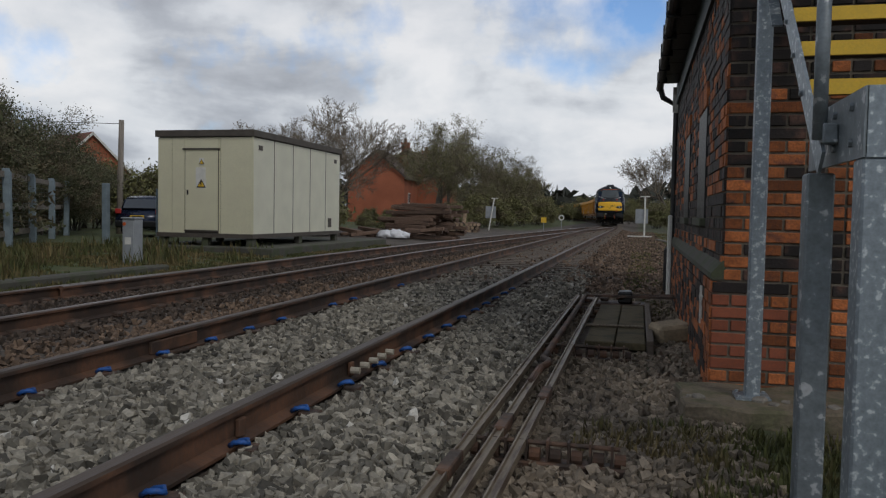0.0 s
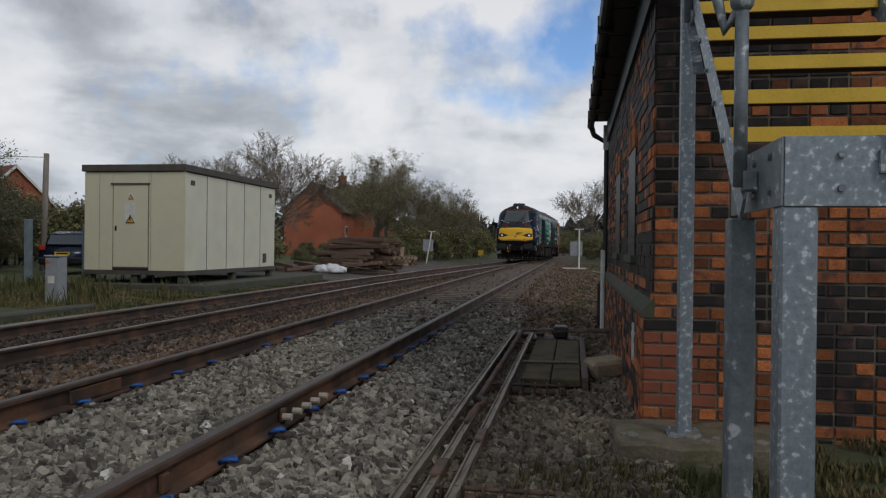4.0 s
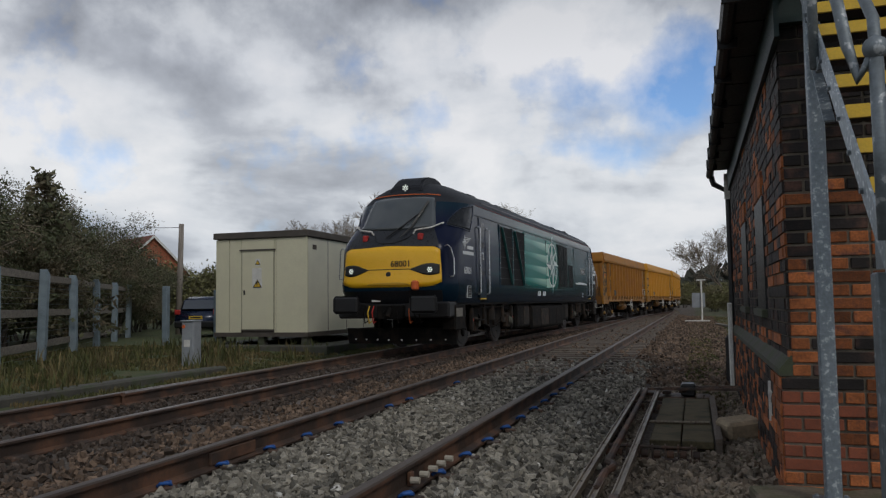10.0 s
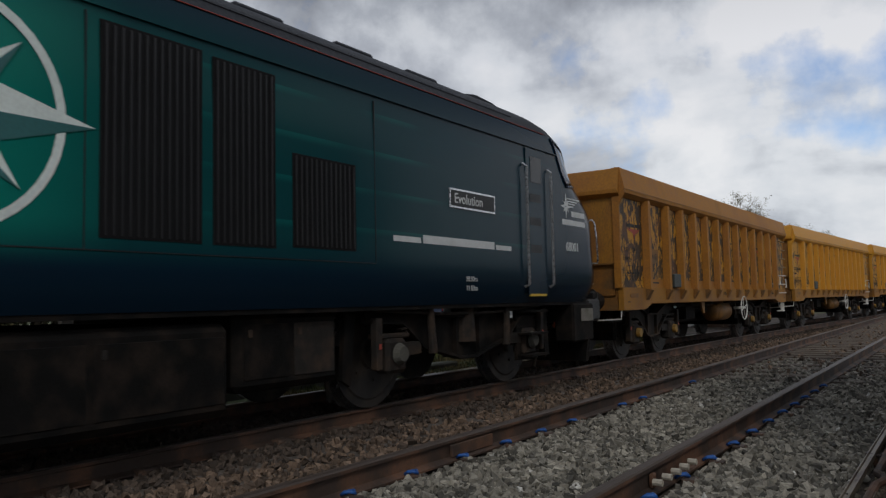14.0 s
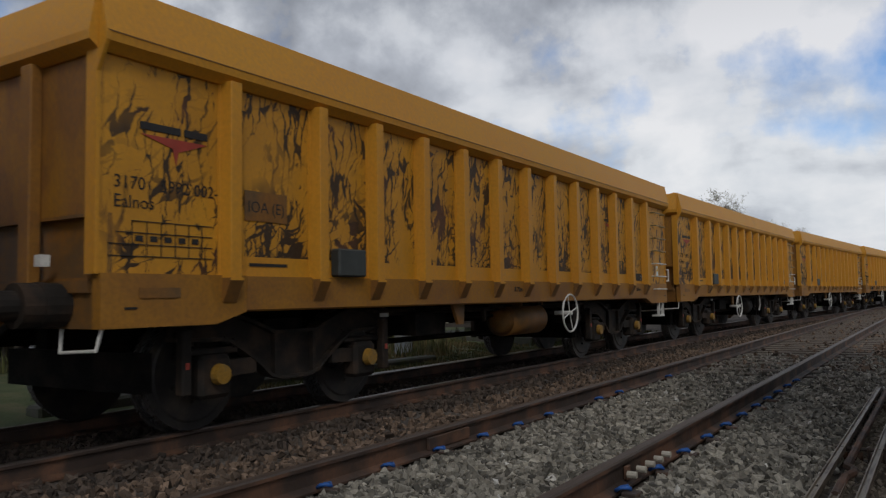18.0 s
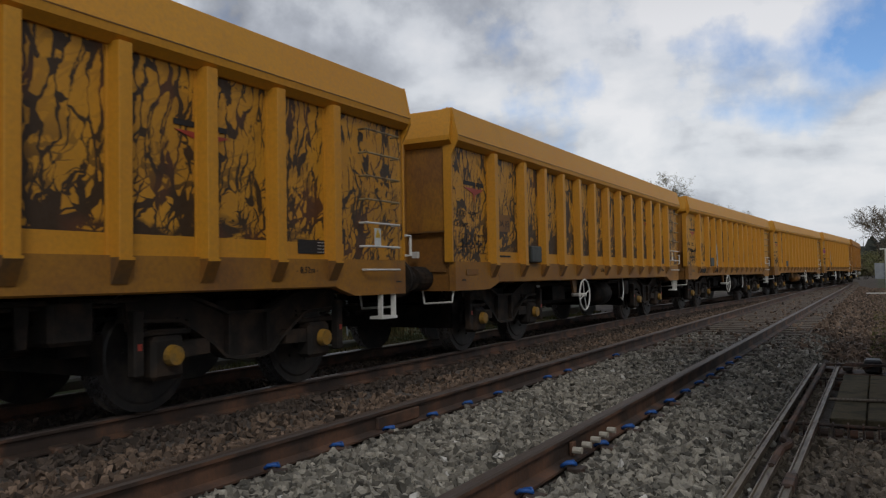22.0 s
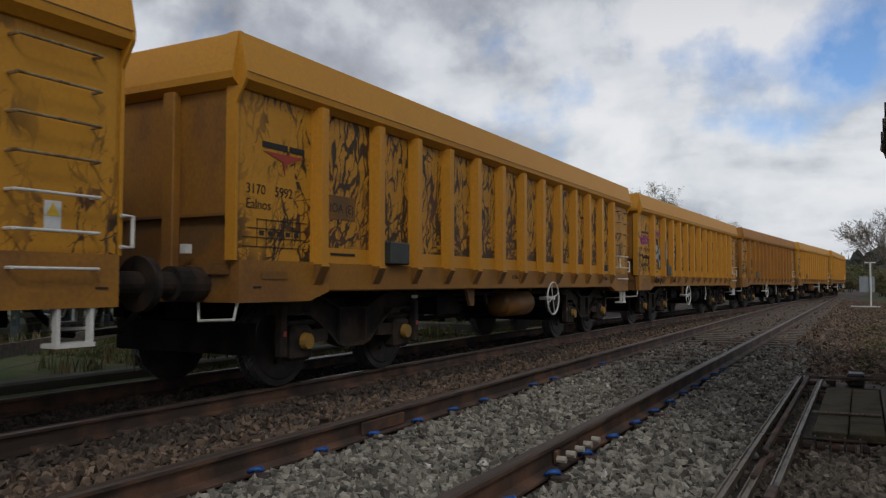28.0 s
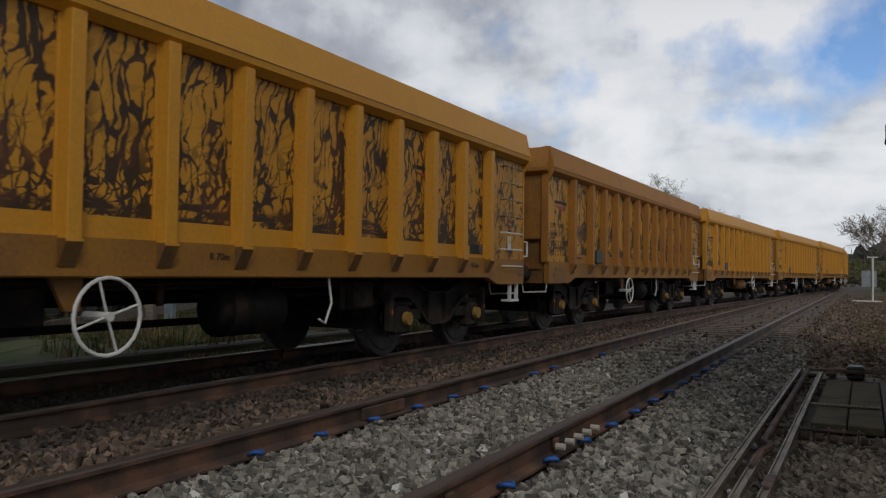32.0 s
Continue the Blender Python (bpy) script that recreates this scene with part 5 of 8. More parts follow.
def build_left_side():
    kerb = a_box(-8.85, -8.55, 5.0, 13.0, -0.3, -0.03, bevel=0.03)
    tagged(part("low_wall", kerb, "concrete_dark"), "low crumbling dark edging beside the far track", "low wall")
    cab = empty("trackside_cabinet", pose(-9.75, 13.55, 0), "slim grey metal trackside cabinet with phone sign", "cabinet")
    part("body", a_box(-0.14, 0.14, -0.13, 0.13, -0.2, 0.80, bevel=0.01), "wall_grey", cab)
    part("door", a_box(-0.125, 0.125, -0.145, -0.13, -0.1, 0.76, bevel=0.005), "wall_grey", cab)
    part("lid", a_box(-0.155, 0.155, -0.16, 0.15, 0.80, 0.83, bevel=0.008), "wall_grey", cab)
    part("sign", a_box(-0.07, 0.07, -0.15, -0.145, 0.30, 0.44), "white", cab, "white telephone sign")
    part("badge", rod(bmesh.new(), (-0.08, -0.145, 0.70), (-0.08, -0.155, 0.70), 0.035, n=12), "orange", cab)
    # fence
    f = empty("post_and_rail_fence", pose(0, 0, 0), "blue-grey steel posts with weathered timber rails", "fence")
    spots = [Vector((-11.42, 9.95, 0))] + [Vector((-11.56 - 1.76 * i, 10.55 + 2.77 * i, 0)) for i in range(6)]
    for i, p in enumerate(spots):
        z = ground_z(p.x, p.y)
        mat = "fence_wood" if i == 0 else "fence_steel"
        post = a_box(-0.085, 0.085, -0.085, 0.085, -0.3, 1.97, bevel=0.01)
        for v in post.verts:
            if v.co.z > 1.9 and v.co.y > 0:
                v.co.z -= 0.10
        part("post", post, mat, f, "grey timber post" if i == 0 else "", at=pose(p.x, p.y, z, 0, random.Random(i).uniform(-1.5, 1.5), 25))
    ext = [Vector((-7.9, 4.6, 0))] + spots
    for p, q in zip(ext[:-1], ext[1:]):
        for h in (0.32, 1.0, 1.78):
            part("rail", bar(bmesh.new(), (p.x - 0.1, p.y, h + random.Random(h + p.x).uniform(-0.03, 0.03)), (q.x - 0.1, q.y, h), 0.045, 0.15), "fence_wood", f)
        for k in range(14):
            h = 0.12 + 0.12 * k
            part("wire", rod(bmesh.new(), (p.x - 0.14, p.y, h), (q.x - 0.14, q.y, h), 0.004, n=3), "galv_dark", f)
    p2 = empty("post_and_rail_fence", pose(0, 0, 0), "second weathered fence behind the first", "fence")
    for i in range(6):
        x, y = -14.4 - 1.6 * i, 9.4 + 2.3 * i
        part("post", a_box(-0.06, 0.06, -0.06, 0.06, -0.3, 1.3, bevel=0.01), "fence_steel", p2, at=pose(x, y, ground_z(x, y), 0, 0, 30))
        if i < 5:
            for h in (0.45, 1.05):
                part("rail", bar(bmesh.new(), (x - 0.08, y, h), (x - 1.68, y + 2.3, h), 0.04, 0.11), "fence_wood", p2)
    for (x, y, h, lab) in ((-15.0, 19.6, 1.75, "blue-grey steel gate post beside the car"), (-13.1, 19.4, 1.6, "blue-grey steel gate post beside the hut")):
        tagged(part("gate_post", a_box(-0.08, 0.08, -0.08, 0.08, -0.2, h, bevel=0.01), "fence_steel", at=pose(x, y, ground_z(x, y))), lab, "post")
    t = empty("telegraph_pole", pose(-20.3, 27.3, 0), "weathered wooden pole with a cable", "pole")
    part("pole", rod(bmesh.new(), (0, 0, -0.4), (0.12, 0, 4.5), 0.13, 0.10, n=12), "pole", t, smooth=True)
    part("cable", rod(bmesh.new(), (0.1, 0, 4.35), (-30, -6, 4.9), 0.012, n=5), "black", t)
    sg = empty("white_post_sign", pose(0.25, 45.0, -0.1), "white post with the grey back of a sign", "sign")
    part("post", rod(bmesh.new(), (0, 0, 0), (0, 0, 2.25), 0.045, n=10), "white", sg)
    part("crossbar", a_box(-0.25, 0.25, -0.03, 0.03, 2.22, 2.28), "white", sg)
    part("panel", a_box(-0.5, 0.18, 0.06, 0.09, 0.75, 1.55), "wall_grey", sg, "grey metal sign panel")
    part("foot", a_box(-0.9, 0.4, -0.12, 0.12, 0, 0.06), "white", sg)
    sg2 = empty("white_post_sign", pose(-9.9, 52.0, -0.1), "leaning white post with grey sign by the yard", "sign")
    part("post", rod(bmesh.new(), (0, 0, 0), (0.35, 0, 2.2), 0.045, n=10), "white", sg2)
    part("crossbar", a_box(0.15, 0.6, -0.03, 0.03, 2.16, 2.22), "white", sg2)
    part("panel", a_box(-0.25, 0.45, 0.06, 0.09, 0.85, 1.65), "wall_grey", sg2, "grey metal sign panel")
    ys = empty("speed_marker", pose(-6.9, 58.0, -0.1), "small yellow trackside marker on a post", "sign")
    part("post", rod(bmesh.new(), (0, 0, 0), (0, 0, 0.6), 0.03), "wall_grey", ys)
    part("panel", a_box(-0.2, 0.2, -0.02, 0.02, 0.55, 0.95), "nosing", ys)
    rg = empty("ring_marker", pose(-5.6, 58.0, -0.1), "white ring shaped trackside marker", "sign")
    part("post", rod(bmesh.new(), (0, 0, 0), (0, 0, 0.75), 0.02), "wall_grey", rg)
    bm = bmesh.new()
    pipe(bm, [Vector((0.17 * math.cos(k * math.pi / 6), 0, 0.95 + 0.17 * math.sin(k * math.pi / 6))) for k in range(13)], 0.05, 6)
    part("ring", bm, "white", rg)
    ct = empty("cable_trough", pose(0.55, 40.0, -0.12), "white edged concrete trough lid in the grass", "trough")
    part("lid", bar(bmesh.new(), (0.3, 0.0, 0.03), (1.6, -9.5, 0.03), 0.18, 0.06), "concrete", ct)


def build_logs():
    rnd = random.Random(4)
    st = empty("timber_stack", pose(-9.8, 34.8, -0.12, 0, 0, -8), "untidy stack of old dark railway sleepers", "timber stack")
    for lay in range(10):
        n = 9 - lay // 2
        for i in range(n):
            L = rnd.uniform(1.8, 2.9)
            y = (i - n / 2) * 0.34 + rnd.uniform(-0.08, 0.08)
            bm = a_box(-L / 2, L / 2, -0.13, 0.13, 0, 0.15, bevel=0.015)
            part("baulk", bm, "log", st, at=pose(rnd.uniform(-0.5, 0.5) + 0.1, y, 0.155 * lay, 0, rnd.uniform(-4, 4), rnd.uniform(-16, 16)))
    for i in range(16):
        L = rnd.uniform(1.2, 2.6)
        part("baulk", a_box(-L / 2, L / 2, -0.12, 0.12, 0, 0.14, bevel=0.015), "log", st, "fallen timber baulk", at=pose(rnd.uniform(-2.2, 1.6), rnd.uniform(-4.0, -1.8), 0.02 + 0.14 * (i % 3), 0, rnd.uniform(-7, 7), rnd.uniform(-50, 50)))
    lp = empty("log_pile", pose(-10.4, 46.0, -0.15), "small heap of cut pale ended logs", "log pile")
    for i in range(26):
        x, z = rnd.uniform(-1.0, 1.0), 0.1
        lay = i // 8
        p = pose(-0.9 + 0.25 * (i % 8) + 0.12 * lay, rnd.uniform(-0.2, 0.2), 0.12 + 0.2 * lay)
        l = part("log", rod(bmesh.new(), (0, -0.4, 0), (rnd.uniform(-0.1, 0.1), 0.4, rnd.uniform(-0.05, 0.1)), 0.11, n=9), "log", lp, at=p)
        part("cut_end", rod(bmesh.new(), (0, -0.41, 0), (0, -0.395, 0), 0.105, n=9), "log_end", l)
    up = part("log", rod(bmesh.new(), (0.1, 0, 0.6), (0.2, 0, 1.35), 0.12, n=9), "log_end", lp)
    for k, (dx, s) in enumerate(((0.3, 0.27), (0.66, 0.30), (1.0, 0.2), (0.0, 0.17))):
        bm = bmesh.new()
        bmesh.ops.create_icosphere(bm, subdivisions=3, radius=1)
        for v in bm.verts:
            v.co *= 1 + 0.45 * noise.noise(v.co * 3.1 + Vector((k, 0, 0)))
            v.co = Vector((v.co.x * s * 1.3, v.co.y * s, max(-0.1, v.co.z * s * 0.8)))
        tagged(part("plastic_sack", bm, "bag", at=pose(-10.55 + dx, 31.0 + 0.1 * k, 0.06), smooth=True), "crumpled white plastic sack by the timber", "sack", group="sacks by the timber")


def build_car():
    c = empty("parked_car", pose(-17.6, 26.3, -0.02, 0, 0, 8), "dark blue hatchback parked behind the fence", "car")
    bm = prism(bmesh.new(), [(-2.0, 0.32), (-2.02, 0.62), (-1.9, 0.92), (-1.55, 1.0), (0.7, 0.98), (1.75, 0.82), (2.0, 0.6), (2.0, 0.32)], "x", -0.86, 0.86)
    bmesh.ops.bevel(bm, geom=[e for e in bm.edges], offset=0.05, segments=2, affect="EDGES")
    part("body", bm, "car_blue", c, smooth=True)
    bm = prism(bmesh.new(), [(-1.86, 0.95), (-1.55, 1.38), (-1.1, 1.48), (0.0, 1.46), (0.9, 0.95)], "x", -0.74, 0.74)
    bmesh.ops.bevel(bm, geom=[e for e in bm.edges], offset=0.05, segments=2, affect="EDGES")
    part("cabin", bm, "car_blue", c, smooth=True)
    part("rear_window", bar(bmesh.new(), (0, -1.84, 1.02), (0, -1.60, 1.34), 1.26, 0.03, up=(0, 1, 0)), "car_glass", c)
    for s in (-1, 1):
        part("side_window", prism(bmesh.new(), [(-1.5, 1.03), (-1.3, 1.36), (0.0, 1.36), (0.62, 1.03)], "x", s * 0.735, s * 0.75), "car_glass", c)
        part("tail_light", a_box(s * 0.75 - 0.1, s * 0.75 + 0.1, -2.0, -1.9, 0.82, 1.0, bevel=0.02), "red", c)
        for y in (-1.25, 1.3):
            w = part("wheel", rod(bmesh.new(), (s * 0.70, y, 0.31), (s * 0.87, y, 0.31), 0.31, n=20), "tyre", c)
            part("rim", rod(bmesh.new(), (s * 0.86, y, 0.31), (s * 0.88, y, 0.31), 0.2, n=16), "chrome", w)
    part("number_plate", a_box(-0.26, 0.26, -2.045, -2.03, 0.66, 0.77), "nosing", c, "yellow rear plate with a dark bar")
    part("plate_bar", a_box(-0.2, 0.2, -2.05, -2.045, 0.69, 0.74), "ink", c)
    part("bumper", a_box(-0.84, 0.84, -2.06, -1.95, 0.34, 0.58, bevel=0.04), "black", c)


def house(at, w, d, h, roof, mat_roof, label, chimneys=(), wins=(), gable="x"):
    """A brick house; its ridge runs along local y, its gable looks along -y."""
    e = empty("house", at, label, "house")
    part("wall", prism(bmesh.new(), [(-w / 2, -0.5), (w / 2, -0.5), (w / 2, h), (0, h + roof), (-w / 2, h)], "y", -d / 2, d / 2), "house_brick", e)
    for s in (-1, 1):
        k = math.hypot(w / 2, roof)
        ob = prism(bmesh.new(), [(s * (w / 2 + 0.4), h - 0.4 * roof / (w / 2) + 0.05), (0, h + roof + 0.05), (0, h + roof + 0.25), (s * (w / 2 + 0.4), h - 0.4 * roof / (w / 2) + 0.22)], "y", -d / 2 - 0.3, d / 2 + 0.3)
        part("roof", ob, mat_roof, e)
        part("bargeboard", bar(bmesh.new(), (s * (w / 2 + 0.4), -d / 2 - 0.32, h - 0.4 * roof / (w / 2) + 0.1), (0, -d / 2 - 0.32, h + roof + 0.1), 0.06, 0.22), "white" if mat_roof == "roof_red" else "roof_tile", e)
    for x, y, top in chimneys:
        c = part("chimney", a_box(x - 0.4, x + 0.4, y - 0.4, y + 0.4, h, top), "house_brick", e)
        part("chimney_cap", a_box(x - 0.46, x + 0.46, y - 0.46, y + 0.46, top - 0.25, top), "house_brick", c)
        part("pot", rod(bmesh.new(), (x, y, top), (x, y, top + 0.4), 0.15), "roof_red", c)
    for side, u, z, ww, hh in wins:
        y0 = -d / 2
        if side == "front":
            win = part("window", a_box(u - ww / 2, u + ww / 2, y0 - 0.03, y0 + 0.05, z, z + hh), "white", e, "white framed window")
            for k in range(2):
                a = u - ww / 2 + 0.08 + k * (ww / 2 - 0.03)
                part("pane", a_box(a, a + ww / 2 - 0.13, y0 - 0.045, y0 - 0.03, z + 0.08, z + hh - 0.08), "car_glass", win)
        else:
            x0 = w / 2
            win = part("window", a_box(x0 - 0.05, x0 + 0.03, u - ww / 2, u + ww / 2, z, z + hh), "white", e, "white framed window")
            for k in range(2):
                a = u - ww / 2 + 0.08 + k * (ww / 2 - 0.03)
                part("pane", a_box(x0 + 0.03, x0 + 0.045, a, a + ww / 2 - 0.13, z + 0.08, z + hh - 0.08), "car_glass", win)
    return e


def build_houses():
    house(pose(-27.0, 81.5, 0, 0, 0, 5), 6.0, 9, 4.7, 2.6, "roof_tile", "red brick gabled house with dark roof", wins=(("right", -2.0, 2.0, 1.2, 1.1),))
    house(pose(-25.9, 89.0, 0, 0, 0, 5), 8.6, 10, 4.9, 3.0, "roof_tile", "red brick house with two chimneys behind another", chimneys=((-0.3, -4.2, 8.9), (2.1, -4.2, 8.0)))
    house(pose(-57.0, 69.0, 0, 0, 0, 62), 7.5, 9.5, 4.6, 3.6, "roof_red", "red brick house with white bargeboards and roof windows", wins=(("front", 0.4, 1.8, 1.2, 1.2), ("front", 0.0, 5.0, 0.9, 1.0), ("right", 0.0, 1.8, 1.2, 1.2)))
    house(pose(-66, 62.0, 0, 0, 0, 40), 7.5, 9.5, 4.6, 3.4, "roof_red", "distant red brick house among trees")
    house(pose(-40, 82.0, 0, 0, 0, 30), 7.5, 9.5, 3.2, 2.8, "roof_tile", "distant house roof with white bargeboards")


# ---- trees ----
def tree_mesh(seed, height, spread, levels=5, leaves=0, leaf_size=0.1, stems=1, droop=0.0, trunk_r=None):
    rng = np.random.default_rng(seed)
    TV, TF, CV, CF, LV, LF = [], [], [], [], [], []

    def seg(vs, fs, p, q, r0, r1, n):
        d = q - p
        d = d / (np.linalg.norm(d) + 1e-9)
        s = np.cross(d, (0.31, 0.52, 0.79))
        s /= np.linalg.norm(s) + 1e-9
        t = np.cross(d, s)
        i = len(vs)
        for c, r in ((p, r0), (q, r1)):
            for k in range(n):
                a = 2 * math.pi * k / n
                vs.append(tuple(c + (s * math.cos(a) + t * math.sin(a)) * r))
        for k in range(n):
            fs.append((i + k, i + (k + 1) % n, i + n + (k + 1) % n, i + n + k))

    def grow(p, d, length, r, lev):
        steps = 3 if lev < 2 else 2
        vs, fs = (TV, TF) if lev == 0 else (CV, CF)
        for k in range(steps):
            d = d + rng.normal(0, 0.13, 3) + np.array((0, 0, 0.06 - droop * lev * 0.05))
            d /= np.linalg.norm(d)
            q = p + d * length / steps
            r1 = max(0.007, r * (0.82 if lev else 0.86))
            seg(vs, fs, p, q, r, r1, 8 if lev == 0 else 5 if lev == 1 else 3)
            p, r = q, r1
            if lev < levels and (lev > 0 or k > 0):
                for _ in range(2 if lev < 3 else 2):
                    a = rng.normal(0, 1, 3)
                    a -= d * a.dot(d)
                    a /= np.linalg.norm(a) + 1e-9
                    nd = d * 0.75 + a * rng.uniform(0.45, 0.95) * spread
                    grow(p, nd / np.linalg.norm(nd), length * rng.uniform(0.5, 0.72), r * 0.55, lev + 1)
            if lev >= levels - 1 and leaves:
                for _ in range(leaves):
                    c = p + rng.normal(0, 0.12 + 0.35 * leaf_size, 3)
                    a, b = rng.normal(0, 1, 3), rng.normal(0, 1, 3)
                    a *= leaf_size * rng.uniform(0.5, 1.2) / (np.linalg.norm(a) + 1e-9)
                    b *= leaf_size * 0.6 / (np.linalg.norm(b) + 1e-9)
                    i = len(LV)
                    LV.extend((tuple(c - a), tuple(c + b), tuple(c + a), tuple(c - b)))
                    LF.append((i, i + 1, i + 2, i + 3))
    for s in range(stems):
        a = 2 * math.pi * s / max(stems, 1) + rng.uniform(0, 1)
        lean = 0.0 if stems == 1 else rng.uniform(0.15, 0.5)
        d = np.array((math.cos(a) * lean, math.sin(a) * lean, 1.0))
        o = np.array((math.cos(a), math.sin(a), 0)) * (0 if stems == 1 else 0.35 * rng.random() * stems * 0.3)
        grow(o + np.array((0, 0, -0.3)), d / np.linalg.norm(d), height * (0.36 if stems == 1 else rng.uniform(0.26, 0.4)), trunk_r or height * 0.018, 0)
    return TV, TF, CV, CF, LV, LF


def plant(name, label, cat, at, data, leaf="leaf", group=""):
    TV, TF, CV, CF, LV, LF = data
    e = empty(name, at, label, cat, group)
    t = raw("trunk", TV, TF, "bark", e, smooth=True)
    if "bush" in name:
        tagged(t, kind="stuff")
    raw("branchwork", CV, CF, "twig", e)
    if LV:
        raw("crown", LV, LF, leaf, e)
    return e


def build_trees():
    bare = tree_mesh(1, 8.2, 0.7, 6, 0)
    tall = tree_mesh(2, 10.5, 0.72, 6, 1, 0.05, droop=0.4)
    tall2 = tree_mesh(7, 9.6, 0.8, 6, 1, 0.055)
    bush = tree_mesh(3, 4.2, 1.0, 4, 2, 0.10, stems=6, trunk_r=0.05)
    dark = tree_mesh(4, 5.6, 0.95, 4, 15, 0.036, stems=6, trunk_r=0.06)
    a = plant("bare_tree", "leafless tree with fine twigs behind the hut", "tree", pose(-14.8, 36.0, 0), bare, group="bare trees behind the hut")
    for x, y, s, rz in ((-17.2, 38.5, 1.0, 80), (-16.4, 35.0, 0.85, 190), (-19.0, 36.0, 0.8, 250), (-21.5, 39.5, 0.9, 10), (8.0, 78.0, 1.5, 60), (3.4, 96.0, 1.5, 170), (12.0, 92.0, 1.6, 0), (17.0, 110.0, 1.6, 30)):
        t = copy_thing(a, pose(x, y, 0, 0, 0, rz))
        t.scale = (s, s, s)
        if y > 60:
            t["label"], t["group"] = "leafless tree beyond the end of the yard", "bare trees beyond the yard"
    b = plant("tall_tree", "slender tree coming into thin green leaf", "tree", pose(-15.6, 60.0, 0), tall, group="slender trees beside the yard")
    for x, y, s, rz in ((-16.2, 66.0, 1.0, 80), (-14.2, 68.0, 0.9, 190), (-13.2, 74.0, 0.85, 310), (-13.4, 84.0, 0.85, 40), (-13.9, 95.0, 0.85, 130)):
        copy_thing(b, pose(x, y, 0, 0, 0, rz)).scale = (s, s, s)
    b2 = plant("tall_tree", "rounded tree with sparse spring leaves", "tree", pose(-14.6, 57.0, 0, 0, 0, 20), tall2, group="rounded trees beside the yard")
    for x, y, s, rz in ((-13.0, 78.0, 0.8, 80), (-12.8, 66.0, 0.6, 15), (-15.5, 104.0, 0.9, 260), (-30.0, 66.0, 0.6, 70), (-34.0, 70.0, 0.7, 170)):
        copy_thing(b2, pose(x, y, 0, 0, 0, rz)).scale = (s, s, s)
    c = plant("bush", "tangled brown and green bush", "bush", pose(-13.9, 30.5, 0), bush, group="bushes round the yard")
    rnd = random.Random(6)
    spots = [(-14.9, 33.5, 0.8), (-13.6, 41.0, 0.32), (-16.5, 46.0, 0.4), (-12.2, 51.5, 0.7), (-19.5, 60.0, 0.5), (-22.5, 64.0, 0.55), (-26.0, 65.0, 0.5), (-11.8, 56.5, 0.9), (-11.6, 62.0, 1.0), (-11.4, 68.0, 1.0), (-10.9, 74.0, 0.9), (-10.6, 81.0, 0.9), (-11.2, 88.0, 0.9), (-12.0, 96.0, 1.0), (-13.3, 105.0, 1.0), (-15.0, 115.0, 1.1), (-21.0, 33.0, 1.1), (-24.0, 35.0, 1.2), (-27.5, 33.0, 1.1), (-18.2, 33.5, 1.0), (-30.5, 40.0, 1.3), (-24.5, 44.0, 1.2), (-36.0, 46.0, 1.4), (-42.0, 46.0, 1.3), (3.0, 70.0, 0.8), (6.0, 66.0, 0.9), (9.0, 64.0, 0.9), (1.6, 82.0, 0.9), (2.0, 92.0, 1.0), (-2.0, 122.0, 1.1), (4.0, 112.0, 1.2), (-6.0, 132.0, 1.2), (-11.5, 140.0, 1.3), (9.0, 101.0, 1.3), (14.0, 82.0, 1.3), (13.0, 70.0, 1.0), (-20.0, 128.0, 1.4), (-26.0, 140.0, 1.6), (-18.0, 150.0, 1.6), (-10.0, 158.0, 1.6), (0.0, 140.0, 1.5)]
    for x, y, s in spots:
        copy_thing(c, pose(x, y, 0, 0, 0, rnd.uniform(0, 360))).scale = (s, s, s * rnd.uniform(0.75, 1.0))
    d = plant("evergreen_bush", "dense dark green tree behind the fence", "tree", pose(-17.6, 15.4, 0), dark, "leaf_dark", group="dark trees behind the fence")
    for x, y, s in ((-19.4, 18.6, 0.7), (-15.9, 11.3, 1.15), (-21.5, 19.5, 0.75), (-21.0, 14.2, 1.3), (-15.4, 8.2, 1.25), (-23.0, 23.5, 0.5), (-18.8, 10.2, 1.4), (-25.0, 27.5, 0.45), (-27.5, 31.0, 0.45), (-15.0, 3.6, 1.2), (-17.4, 13.4, 1.1), (-20.2, 20.6, 0.62), (-21.6, 22.6, 0.55), (-22.4, 25.4, 0.55), (-24.2, 29.6, 0.52), (-19.6, 16.2, 0.95), (-26.4, 33.5, 0.7), (-17.0, 9.0, 1.2), (-22.6, 22.4, 1.3), (-24.6, 25.6, 1.15), (-25.8, 29.0, 1.0), (-27.2, 33.0, 0.9), (-21.4, 24.4, 0.8)):
        copy_thing(d, pose(x, y, 0, 0, 0, rnd.uniform(0, 360))).scale = (s, s, s)
    # a young conifer with drooping whorls
    cr = np.random.default_rng(31)
    CV, CF, LV, LF = [], [], [], []
